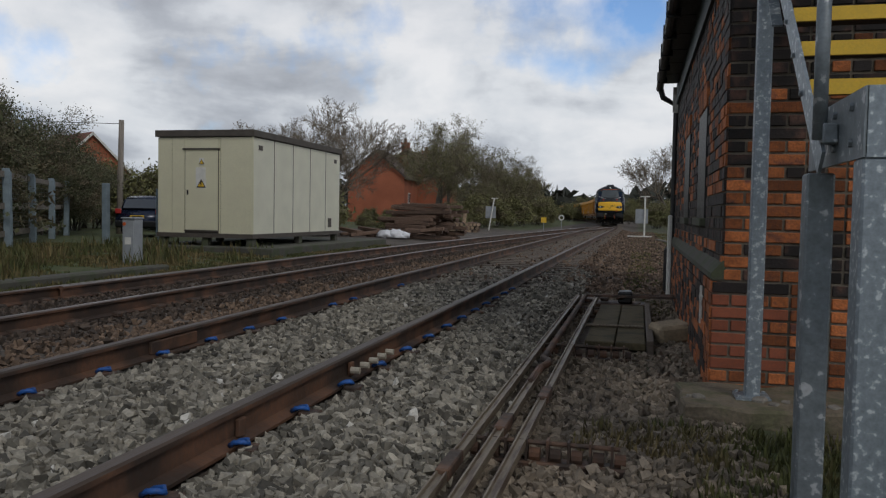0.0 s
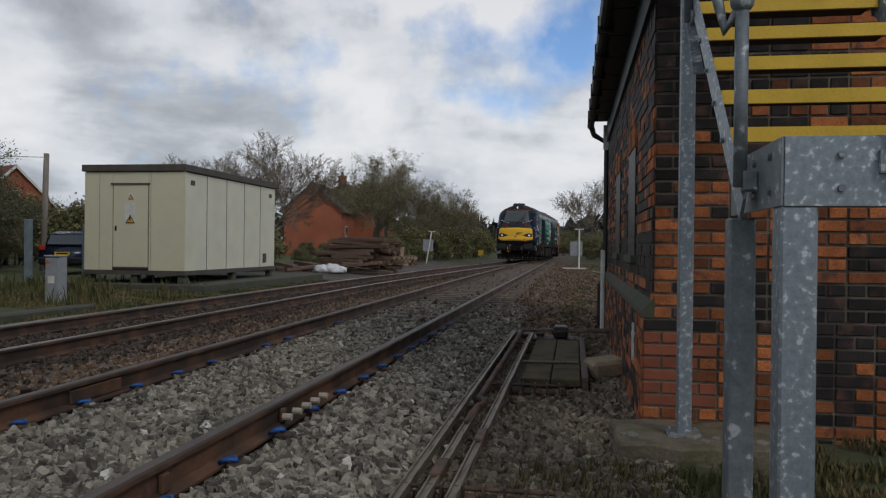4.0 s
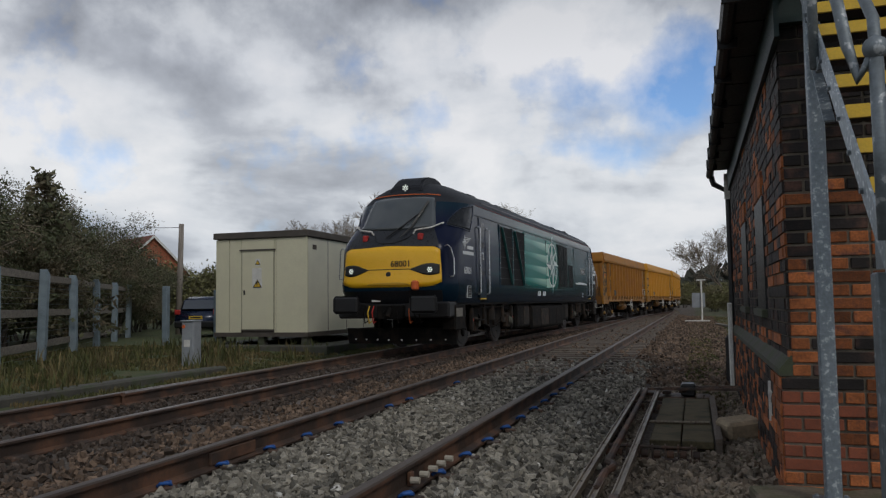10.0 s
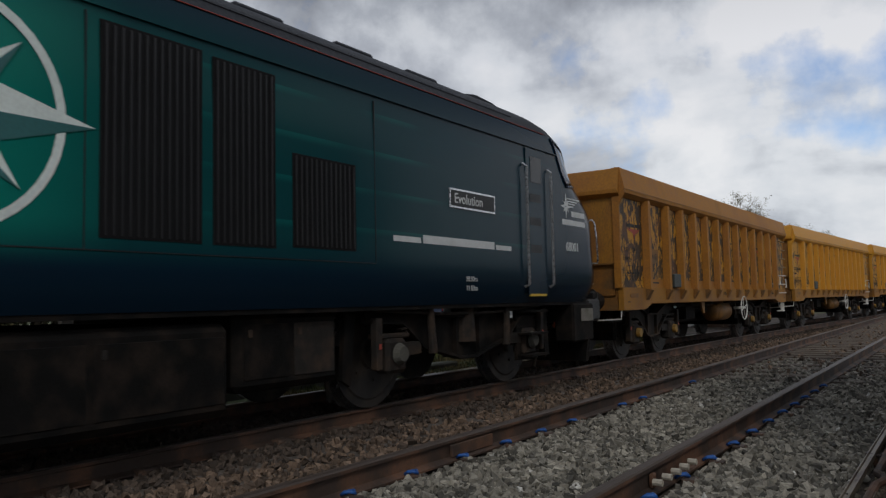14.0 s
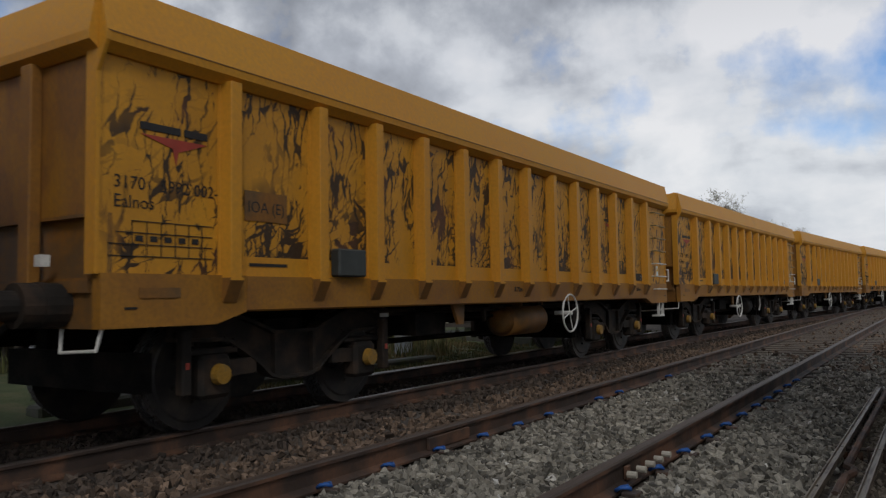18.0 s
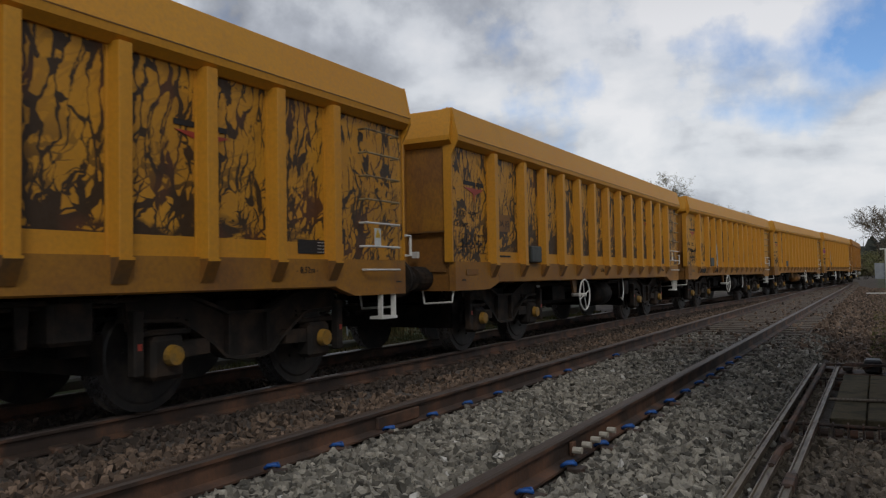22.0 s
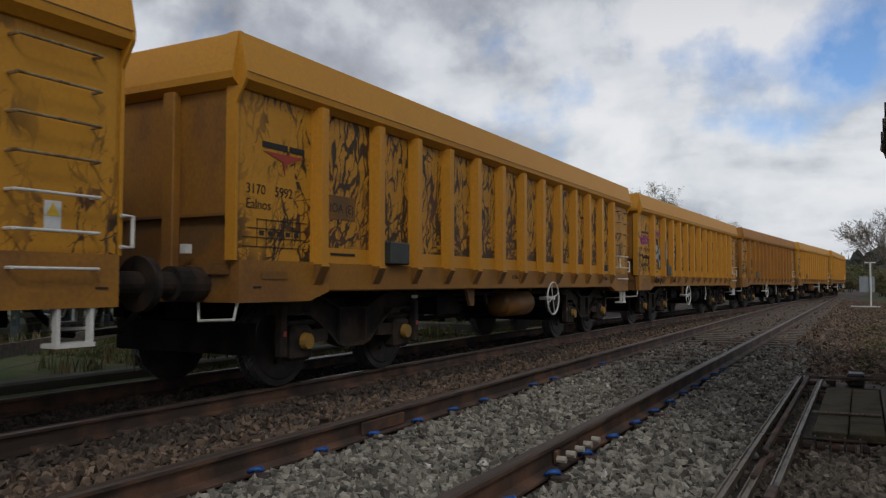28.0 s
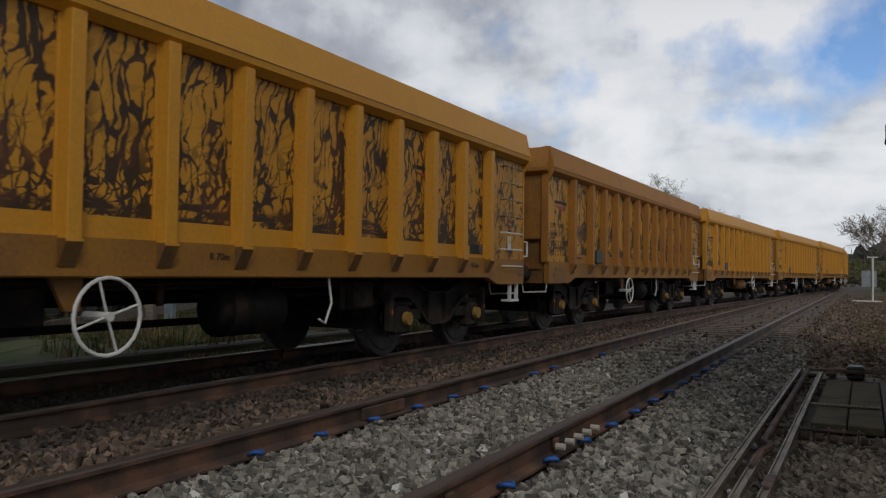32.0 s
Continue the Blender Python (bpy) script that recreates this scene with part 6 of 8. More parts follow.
    for lay in range(26):
        h = 0.6 + 4.1 * lay / 25
        reach = 2.1 * (1 - lay / 26) ** 0.85 + 0.08
        for b in range(9):
            an = cr.uniform(0, 2 * math.pi)
            r = reach * cr.uniform(0.65, 1.15)
            p, q = np.array((0, 0, h)), np.array((r * math.cos(an), r * math.sin(an), h - 0.12 * r + cr.uniform(-0.1, 0.15)))
            i = len(CV)
            CV += [tuple(p + (0, 0, 0.015)), tuple(p - (0, 0, 0.015)), tuple(q)]
            CF.append((i, i + 1, i + 2))
            for g in range(int(8 + 16 * r)):
                c = p + (q - p) * cr.uniform(0.15, 1.05) + cr.normal(0, 0.06, 3)
                u, v = cr.normal(0, 0.055, 3), cr.normal(0, 0.03, 3)
                i = len(LV)
                LV += [tuple(c - u), tuple(c + v), tuple(c + u), tuple(c - v)]
                LF.append((i, i + 1, i + 2, i + 3))
    tb = rod(bmesh.new(), (0, 0, -0.3), (0, 0, 4.9), 0.09, 0.01, n=7)
    cn = empty("conifer_tree", pose(-16.9, 16.9, 0), "young dark conifer behind the fence", "tree")
    part("trunk", tb, "bark", cn)
    raw("branchwork", CV, CF, "twig", cn)
    raw("crown", LV, LF, "leaf_dark", cn)
    # far woods on the horizon
    V, F = [], []
    rng = np.random.default_rng(9)
    for _ in range(9000):
        an = rng.uniform(-1.25, 0.75)
        r = rng.uniform(170, 260)
        x, y, h = r * math.sin(an), r * math.cos(an), 7 + 3 * noise.noise((an * 9, 0, 0))
        c = np.array((x, y, rng.uniform(0, 1) ** 0.7 * h))
        a, b = rng.normal(0, 0.9, 3), rng.normal(0, 0.9, 3)
        i = len(V)
        V += [tuple(c - a), tuple(c + b), tuple(c + a), tuple(c - b)]
        F.append((i, i + 1, i + 2, i + 3))
    tagged(raw("far_woods", V, F, "hill"), "distant belt of brown and green woodland", "woods", kind="stuff")


signal_box = build_building()
build_stair()
build_step()
build_rods()
build_hut()
build_left_side()
build_logs()
build_car()
build_houses()
build_trees()


# ---- the train ----
PITCH, FRONT = 13.44, 75.4
COURSE = (0.0336988, 6.17879, -0.00193262, -0.00102674, 1.4764e-05)  # metres run, as powers of the seconds


def wheelset_mesh(r, gauge=0.755, rim=True):
    bm = bmesh.new()
    rod(bm, (-gauge - 0.2, 0, 0), (gauge + 0.2, 0, 0), 0.075, n=10)
    for s in (-1, 1):
        x0, x1 = s * (gauge - 0.06), s * (gauge + 0.065)
        n0 = len(bm.faces)
        rod(bm, (x0, 0, 0), (x1, 0, 0), r, r * 0.99, n=32)
        rod(bm, (x0 - s * 0.03, 0, 0), (x0, 0, 0), r + 0.028, n=32)
        rod(bm, (x1, 0, 0), (x1 + s * 0.012, 0, 0), r * 0.86, r * 0.82, n=32)
        rod(bm, (x1, 0, 0), (x1 + s * 0.05, 0, 0), r * 0.3, r * 0.27, n=20)
        for k in range(6):
            a = k * math.pi / 3
            hex_bolt(bm, (x1 + s * 0.012, r * 0.5 * math.cos(a), r * 0.5 * math.sin(a)), (s, 0, 0), 0.02, 0.02)
    for f in bm.faces:
        n = f.normal if f.normal.length else Vector((0, 0, 1))
        f.normal_update()
        c = f.calc_center_median()
        if abs(f.normal.x) < 0.4 and math.hypot(c.y, c.z) > r * 0.9:
            f.material_index = 1
    me = mesh_of(bm, "wheelset")
    me.materials.append(M["wheel"])
    me.materials.append(M["wheel_rim"])
    return me


def bogie_side(bm, s, half, x):
    """A pressed side frame, high over the axleboxes and bellied between them, with flanged edges."""
    top = [(-half - 0.36, 0.90), (-half + 0.20, 0.92), (-half + 0.36, 0.88), (-half + 0.58, 0.80), (-0.26, 0.755), (0.26, 0.755), (half - 0.58, 0.80), (half - 0.36, 0.88), (half - 0.20, 0.92), (half + 0.36, 0.90)]
    low = [(half + 0.36, 0.74), (half - 0.16, 0.72), (half - 0.34, 0.62), (half - 0.52, 0.50), (0.30, 0.395), (0.16, 0.36), (-0.16, 0.36), (-0.30, 0.395), (-half + 0.52, 0.50), (-half + 0.34, 0.62), (-half + 0.16, 0.72), (-half - 0.36, 0.74)]
    prism(bm, top + low, "x", s * (x + 0.02), s * (x + 0.07))
    for line in (top, low):
        for (a, c), (d, e) in zip(line[:-1], line[1:]):
            bar(bm, (s * (x + 0.065), a, c), (s * (x + 0.065), d, e), 0.13, 0.028, up=(0, e - c, a - d))
    for y in (-0.24, 0.24):
        box(bm, *sorted((s * (x + 0.06), s * (x + 0.12))), y - 0.018, y + 0.018, 0.38, 0.75)
    return bm


def axlebox_parts(b, s, y, x, r, k):
    """Axlebox casting, its guide and the coil springs beside it."""
    bm = box(bmesh.new(), *sorted((s * (x - 0.02), s * (x + 0.17))), y - 0.16, y + 0.16, r - 0.19, r + 0.15, bevel=0.035)
    box(bm, *sorted((s * x, s * (x + 0.12))), y - 0.27, y + 0.27, r + 0.15, r + 0.20, bevel=0.012)
    bar(bm, (s * (x + 0.08), y + k * 0.12, r + 0.02), (s * (x + 0.08), y - k * 0.46, r + 0.04), 0.09, 0.13)
    part("axlebox", bm, "bogie_steel", b)
    for o in (-0.21, 0.21):
        bm = bmesh.new()
        pipe(bm, [Vector((s * (x + 0.065) + 0.05 * math.cos(u * math.pi / 3), y + o + 0.05 * math.sin(u * math.pi / 3), r + 0.20 + 0.007 * u)) for u in range(12)], 0.014, 5)
        part("coil_spring", bm, "bogie_steel", b)
    part("guide", a_box(*sorted((s * (x + 0.10), s * (x + 0.19))), y + k * 0.30 - 0.045, y + k * 0.30 + 0.045, r - 0.14, r + 0.36, bevel=0.012), "bogie_steel", b)
    part("marker_plate", a_box(*sorted((s * (x + 0.19), s * (x + 0.194))), y + k * 0.30 - 0.018, y + k * 0.30 + 0.018, r + 0.06, r + 0.11), "ink_red", b, "small red spring marker")


def make_bogie(wagon, y, wheel_me, half, r, spinning, big=False):
    b = empty("bogie", pose(0, y, 0), "", "")
    b.parent = wagon
    for k in ("label", "category"):
        if k in b:
            del b[k]
    x = 0.93 if not big else 1.02
    for s in (-1, 1):
        bm = bogie_side(bmesh.new(), s, half, x)
        if big:
            bmesh.ops.scale(bm, vec=(1, 1, 1.18), verts=bm.verts)
        part("side_frame", bm, "bogie_steel" if not big else "underframe", b, "bellied side frame with flanged edges")
        for k in (-1, 1):
            axlebox_parts(b, s, k * half, x, r, k)
            part("axlebox_cap", rod(bmesh.new(), (s * (x + 0.19), k * half, r), (s * (x + 0.25), k * half, r), 0.085 if not big else 0.11, 0.075, n=14), "axle_yellow" if not big else "concrete_dark", b, "yellow axlebox cap" if not big else "")
            if big:
                y = k * half
                part("damper", rod(bmesh.new(), (s * (x + 0.16), y - k * 0.62, 0.52), (s * (x + 0.16), y - k * 0.58, 1.0), 0.05, 0.038, n=10), "bogie_steel", b)
                part("brake_hanger", prism(bmesh.new(), [(y + k * 0.52, 0.95), (y + k * 0.66, 0.95), (y + k * 0.72, 0.35), (y + k * 0.60, 0.28)], "x", *sorted((s * (x + 0.02), s * (x + 0.07)))), "underframe", b)
                part("sand_pipe", pipe(bmesh.new(), [Vector((s * (x - 0.1), y + k * 0.75, 0.98)), Vector((s * (x - 0.1), y + k * 0.78, 0.5)), Vector((s * (x - 0.14), y + k * 0.66, 0.14))], 0.022, 6), "bogie_steel", b)
                part("step_bracket", a_box(*sorted((s * (x + 0.1), s * (x + 0.2))), y - k * 0.30 - 0.06, y - k * 0.30 + 0.06, 0.98, 1.03), "bogie_steel", b)
        if big:
            part("secondary_spring", rod(bmesh.new(), (s * (x + 0.04), 0, 0.60), (s * (x + 0.04), 0, 0.98), 0.15, 0.13, n=14), "bogie_steel", b)
            part("air_pipe", pipe(bmesh.new(), [Vector((s * (x + 0.13), -half - 0.3, 0.98)), Vector((s * (x + 0.15), -0.5, 0.92)), Vector((s * (x + 0.15), 0.5, 0.92)), Vector((s * (x + 0.13), half + 0.3, 0.98))], 0.018, 6), "bogie_steel", b)
            part("builder_plate", a_box(*sorted((s * (x + 0.135), s * (x + 0.145))), half - 0.62, half - 0.42, 0.84, 0.92), "ink_white", b, "white edged builder's plate")
    bm = a_box(-0.9, 0.9, -0.25, 0.25, 0.5, 0.86)
    part("bolster", bm, "underframe", b)
    part("end_beam", a_box(-0.9, 0.9, -half - 0.55, -half - 0.45, 0.35, 0.65), "underframe", b)
    part("end_beam", a_box(-0.9, 0.9, half + 0.45, half + 0.55, 0.35, 0.65), "underframe", b)
    for k in (-1, 1):
        w = part("wheelset", wheel_me, None, b, at=pose(0, k * half, r))
        spinning.append((w, k * half, r))
    return b


def flat(parent, name, mat, y0, y1, z0, z1, x, label=""):
    return part(name, a_box(x, x + 0.004, y0, y1, z0, z1), mat, parent, label)


def letters(parent, body, size, x, y, z, mat="ink", bold=0.0, label=""):
    me = text_mesh(body, size, bold)
    me.materials.append(M[mat])
    ob = new("lettering", me)
    ob.parent = parent
    ob.matrix_basis = Matrix.Translation((x, y, z)) @ SIDE
    if label:
        ob["label"] = label
    return ob


def build_wagon(spinning):
    """An open bogie box wagon; its leading end looks along -y."""
    w = empty("box_wagon", pose(0, 0, 0), "tall ochre yellow bogie box wagon with ribbed scraped sides", "wagon", "wagons of the train")
    H, X = 6.125, 1.33
    # tub: floor, sides and ends
    for s in (-1, 1):
        a, b = sorted((s * X, s * (X - 0.03)))
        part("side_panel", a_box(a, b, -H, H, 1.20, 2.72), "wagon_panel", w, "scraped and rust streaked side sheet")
        sill = [(s * (X + 0.01), 0.945), (s * (X + 0.03), 0.96), (s * (X + 0.035), 1.22), (s * (X - 0.10), 1.22), (s * (X - 0.10), 0.945)]
        part("side_sill", prism(bmesh.new(), sill, "y", -H + 1.25, H - 1.25), "wagon_sill", w)
        for e in (-1, 1):
            out = [(e * H, 0.86), (e * H, 1.225), (e * (H - 1.25), 1.225), (e * (H - 1.25), 0.945), (e * (H - 0.95), 0.86)]
            part("end_sill", prism(bmesh.new(), out, "x", *sorted((s * (X + 0.03), s * (X - 0.06)))), "wagon_sill", w, "deep sill plate at the wagon end")
        top = [(s * (X + 0.03), 2.68), (s * (X + 0.105), 2.74), (s * (X + 0.115), 2.80), (s * (X + 0.04), 3.145), (s * (X - 0.05), 3.165), (s * (X - 0.07), 2.68)]
        part("top_rail", prism(bmesh.new(), top, "y", -H - 0.02, H + 0.02), "wagon", w, "sloping box section top rail")
        part("rail_seam", a_box(*sorted((s * (X + 0.10), s * (X + 0.118))), -H - 0.02, H + 0.02, 2.797, 2.806), "wagon_dirt_shade", w)
        part("foot_plate", a_box(*sorted((s * X, s * (X + 0.0015))), -H + 1.05, H - 1.1, 1.20, 1.375), "wagon", w)
    RIBS = [-H + 1.07] + [-H + 2.07 + 0.805 * i for i in range(12)]
    rib_bm = bmesh.new()
    # a folded rib with a narrow face, square shoulders and a cut-away foot
    prism(rib_bm, [(0.0, -0.088), (0.012, -0.088), (0.014, -0.070), (0.112, -0.056), (0.116, -0.050), (0.116, 0.050), (0.112, 0.056), (0.014, 0.070), (0.012, 0.088), (0.0, 0.088)], "z", 1.205, 2.70)
    prism(rib_bm, [(0.0, 1.02), (0.0, 1.205), (0.124, 1.205), (0.124, 1.185), (0.040, 1.02)], "y", -0.066, 0.066)
    # the foot's faces are coloured darker, as shade under the rib
    for f in rib_bm.faces:
        if f.calc_center_median().z < 1.19:
            f.material_index = 1
    rib = mesh_of(rib_bm, "rib")
    rib.materials.append(M["wagon"])
    rib.materials.append(M["wagon_dirt_shade"])
    for y in RIBS:
        part("rib", rib, None, w, at=pose(X, y, 0))
        part("rib", rib, None, w, at=pose(-X, y, 0, 0, 0, 180))
    for e in (-1, 1):
        y0, y1 = sorted((e * H, e * (H - 0.03)))
        part("end_panel", a_box(-X, X, y0, y1, 1.62, 2.72), "wagon_end", w, "rust browned end sheet, darkened for shade between wagons")
        # the recessed lower sheet has grime and its shade in one dark colour
        part("end_panel", a_box(-X, X, *sorted((e * (H - 0.06), e * (H - 0.10))), 0.95, 1.62), "wagon_dirt_shade", w, "grimy lower end sheet, coloured darker for its shade")
        part("end_shelf", a_box(-X, X, *sorted((e * H, e * (H - 0.09))), 1.60, 1.625), "wagon_dirt_shade", w)
        for x in (-0.60, 0.60):
            part("end_rib", a_box(x - 0.07, x + 0.07, *sorted((e * H, e * (H + 0.09))), 1.0, 2.70, bevel=0.01), "wagon_sill", w)
        tr = [(e * (H - 0.06), 2.68), (e * (H + 0.02), 2.68), (e * (H + 0.10), 2.74), (e * (H + 0.105), 2.80), (e * (H + 0.04), 3.14), (e * (H - 0.06), 3.15)]
        part("end_rail", prism(bmesh.new(), tr, "x", -X - 0.03, X + 0.03), "wagon", w)
        for s in (-1, 1):
            cp = [(s * (X + 0.012), 1.22), (s * (X + 0.012), 2.55), (s * (X + 0.117), 2.74), (s * (X + 0.117), 2.81), (s * (X + 0.043), 3.15), (s * (X - 0.10), 3.15), (s * (X - 0.10), 1.22)]
            part("corner_post", prism(bmesh.new(), cp, "y", *sorted((e * (H + 0.005), e * (H + 0.035)))), "wagon", w)
            bm = bmesh.new()
            rod(bm, (s * 0.875, e * (H - 0.12), 1.02), (s * 0.875, e * (H + 0.30), 1.02), 0.15, n=16)
            rod(bm, (s * 0.875, e * (H + 0.1), 1.02), (s * 0.875, e * (H + 0.16), 1.02), 0.155, n=16)
            rod(bm, (s * 0.875, e * (H + 0.30), 1.02), (s * 0.875, e * (H + 0.56), 1.02), 0.10, n=16)
            rod(bm, (s * 0.875, e * (H + 0.555), 1.02), (s * 0.875, e * (H + 0.60), 1.02), 0.225, 0.215, n=20)
            part("buffer", bm, "bogie_steel", w, "oily brown buffer")
        part("headstock", a_box(-1.25, 1.25, *sorted((e * (H - 0.03), e * (H - 0.2))), 0.86, 1.2), "wagon_dirt_shade", w)
        bm = a_box(-0.09, 0.09, *sorted((e * (H - 0.1), e * (H + 0.42))), 0.86, 1.0, bevel=0.02)
        pipe(bm, [Vector((0.3, e * H, 0.9)), Vector((0.32, e * (H + 0.3), 0.62)), Vector((0.2, e * (H + 0.5), 0.6))], 0.03, 6)
        part("coupler", bm, "underframe", w)
        # looped shunter's handles under the headstock
        for s in (-1, 1):
            bm = bmesh.new()
            y = e * (H - 0.25) if e < 0 else e * (H + 0.05)
            pipe(bm, [Vector((s * 1.3, y - 0.2, 0.86)), Vector((s * 1.3, y - 0.24, 0.72)), Vector((s * 0.9, y - 0.24, 0.70)), Vector((s * 0.85, y - 0.2, 0.86))], 0.013, 6)
            part("grab_loop", bm, "white", w)
    part("floor", a_box(-1.22, 1.22, -H, H, 1.10, 1.18), "wagon_dirt_shade", w, "plated wagon floor")
    # underframe
    for s in (-0.35, 0.35):
        part("long_beam", a_box(s - 0.07, s + 0.07, -H + 0.2, H - 0.2, 0.70, 1.10), "underframe", w)
    for y in (-2.1, -0.7, 0.7, 2.1):
        part("cross_beam", a_box(-1.2, 1.2, y - 0.05, y + 0.05, 0.9, 1.098), "underframe", w)
    bm = bmesh.new()
    rod(bm, (-0.4, 2.2, 0.66), (-0.4, 3.0, 0.66), 0.2, n=16)
    box(bm, 0.2, 0.9, 2.25, 2.55, 0.5, 0.9)
    box(bm, 0.5, 1.1, -2.2, -1.6, 0.62, 0.86)
    rod(bm, (0.6, -2.6, 0.55), (0.6, 2.6, 0.55), 0.03, n=6)
    rod(bm, (0.9, -1.9, 0.80), (0.9, 2.9, 0.76), 0.022, n=6)
    part("brake_gear", bm, "underframe", w)
    # pipes, hangers and pull rods under the floor
    for x, z, r in ((1.05, 0.90, 0.02), (0.98, 0.86, 0.014), (-1.0, 0.9, 0.02), (0.2, 0.5, 0.025)):
        part("brake_pipe", rod(bmesh.new(), (x, -2.9, z), (x, 2.9, z), r, n=6), "bogie_steel", w)
    for y, z0, wd in ((-2.65, 0.62, 0.05), (-0.55, 0.72, 0.04), (1.9, 0.60, 0.06), (2.75, 0.66, 0.05)):
        for s in (-1, 1):
            part("hanger", prism(bmesh.new(), [(y - wd, 1.0), (y + wd, 1.0), (y + wd * 0.6, z0), (y - wd * 0.6, z0)], "x", *sorted((s * 1.0, s * 1.03))), "bogie_steel", w)
    part("brake_cylinder", rod(bmesh.new(), (0.55, -2.55, 0.72), (0.55, -1.95, 0.72), 0.14, n=12), "bogie_steel", w)
    part("valve_box", a_box(0.75, 1.1, 2.05, 2.4, 0.60, 0.92, bevel=0.03), "bogie_steel", w)
    part("shunt_label", a_box(1.035, 1.04, -2.75, -2.6, 0.84, 0.92), "ink_white", w)
    for s in (-1, 1):
        t = part("bracket", prism(bmesh.new(), [(-1.72, 1.02), (-1.42, 1.02), (-1.45, 0.72), (-1.56, 0.72)], "x", *sorted((s * 1.22, s * 1.26))), "wagon_dirt_shade", w)
        # ladder in the rear bay of this side, its step and hand rail
        ye = s * H
        for i in range(7):
            y0, y1 = sorted((ye - s * 0.22, ye - s * 0.82))
            bm = rod(bmesh.new(), (s * (X + 0.10), y0, 1.12 + 0.24 * i), (s * (X + 0.10), y1, 1.12 + 0.24 * i), 0.0105, n=8)
            for yy in (y0, y1):
                rod(bm, (s * (X - 0.0), yy, 1.12 + 0.24 * i), (s * (X + 0.1), yy, 1.12 + 0.24 * i), 0.012, n=6)
            part("rung", bm, "white" if i < 3 else "rung_worn", w, "white ladder rung" if i < 3 else "worn dirty ladder rung")
        bm = a_box(*sorted((s * 1.30, s * 1.35)), ye - s * 0.45 - 0.013, ye - s * 0.45 + 0.013, 0.60, 0.95)
        box(bm, *sorted((s * 1.30, s * 1.35)), ye - s * 0.20 - 0.013, ye - s * 0.20 + 0.013, 0.60, 0.95)
        box(bm, *sorted((s * 1.20, s * 1.36)), *sorted((ye - s * 0.47, ye - s * 0.18)), 0.60, 0.63)
        part("step", bm, "white", w, "white stirrup step")
        bm = bmesh.new()
        pipe(bm, [Vector((s * (X + 0.04), ye, 1.28)), Vector((s * (X + 0.04), ye + s * 0.10, 1.28)), Vector((s * (X + 0.04), ye + s * 0.10, 1.50)), Vector((s * (X + 0.04), ye, 1.50))], 0.016, 6)
        part("hand_rail", bm, "white", w)
        part("socket_box", a_box(*sorted((s * X, s * (X + 0.11))), -H + 2.27, -H + 2.66, 1.23, 1.48, bevel=0.015), "box_grey", w, "grey document box")
        part("lever", a_box(*sorted((s * (X + 0.04), s * (X + 0.055))), -H + 5.25, -H + 5.30, 1.10, 1.33), "white", w)
    part("lamp_bracket", a_box(0.80, 0.87, -H - 0.12, -H - 0.05, 1.28, 1.36), "white", w)
    # lettering on the side that faces the walkway
    x = X + 0.003
    a = -H
    flat(w, "logo_bar", "ink", a + 0.30, a + 0.64, 2.222, 2.275, x, "dark logo bar")
    flat(w, "logo_bar", "ink", a + 0.67, a + 0.88, 2.222, 2.275, x, "dark logo bar")
    part("logo_flash", prism(bmesh.new(), [(a + 0.30, 2.19), (a + 0.88, 2.19), (a + 0.62, 2.10), (a + 0.60, 2.00), (a + 0.57, 2.12)], "x", x, x + 0.004), "ink_red", w, "red winged logo flash")
    letters(w, "3170", 0.125, x, a + 0.10, 1.80)
    letters(w, "Ealnos", 0.125, x, a + 0.10, 1.67)
    letters(w, "5992", 0.125, x, a + 0.47, 1.80)
    for i in range(6):
        flat(w, "table_line", "ink", a + 0.24 + 0.118 * i, a + 0.246 + 0.118 * i, 1.34, 1.58, x)
    for z, y0 in ((1.58, 0.24), (1.50, 0.12), (1.42, 0.06), (1.34, 0.06)):
        flat(w, "table_line", "ink", a + y0, a + 0.93, z, z + 0.006, x)
    for i in range(5):
        flat(w, "table_entry", "ink", a + 0.27 + 0.118 * i, a + 0.33 + 0.118 * i, 1.445, 1.485, x)
    flat(w, "stencil_panel", "wagon_dirt_shade", a + 1.25, a + 1.72, 1.66, 1.90, x, "ruddy stencilled code panel")
    letters(w, "IOA (E)", 0.13, x + 0.004, a + 1.28, 1.73)
    flat(w, "note_bar", "ink", a + 1.30, a + 1.72, 1.30, 1.325, x)
    y = a + 9.02
    flat(w, "logo_bar", "ink", y, y + 0.55, 2.225, 2.27, x, "dark logo bar")
    part("logo_flash", prism(bmesh.new(), [(y, 2.19), (y + 0.58, 2.19), (y + 0.32, 2.10), (y + 0.30, 2.00), (y + 0.27, 2.12)], "x", x, x + 0.004), "ink_red", w, "red winged logo flash")
    letters(w, "R 70m", 0.085, X + 0.038, a + 5.75, 1.09)
    y = H - 1.86
    letters(w, "- 8.52m -", 0.085, X + 0.038, y, 1.09)
    flat(w, "data_plate", "ink", H - 1.80, H - 1.28, 1.27, 1.40, x, "black data plate with white ruling")
    for i in range(4):
        flat(w, "plate_line", "ink_white", H - 1.52, H - 1.30, 1.285 + 0.03 * i, 1.289 + 0.03 * i, x + 0.004)
    s = flat(w, "warning_plate", "ink_white", H - 0.56, H - 0.44, 1.36, 1.56, x, "small white overhead wire warning plate")
    part("triangle", prism(bmesh.new(), [(H - 0.55, 1.46), (H - 0.45, 1.46), (H - 0.50, 1.55)], "x", x + 0.004, x + 0.007), "nosing", s)
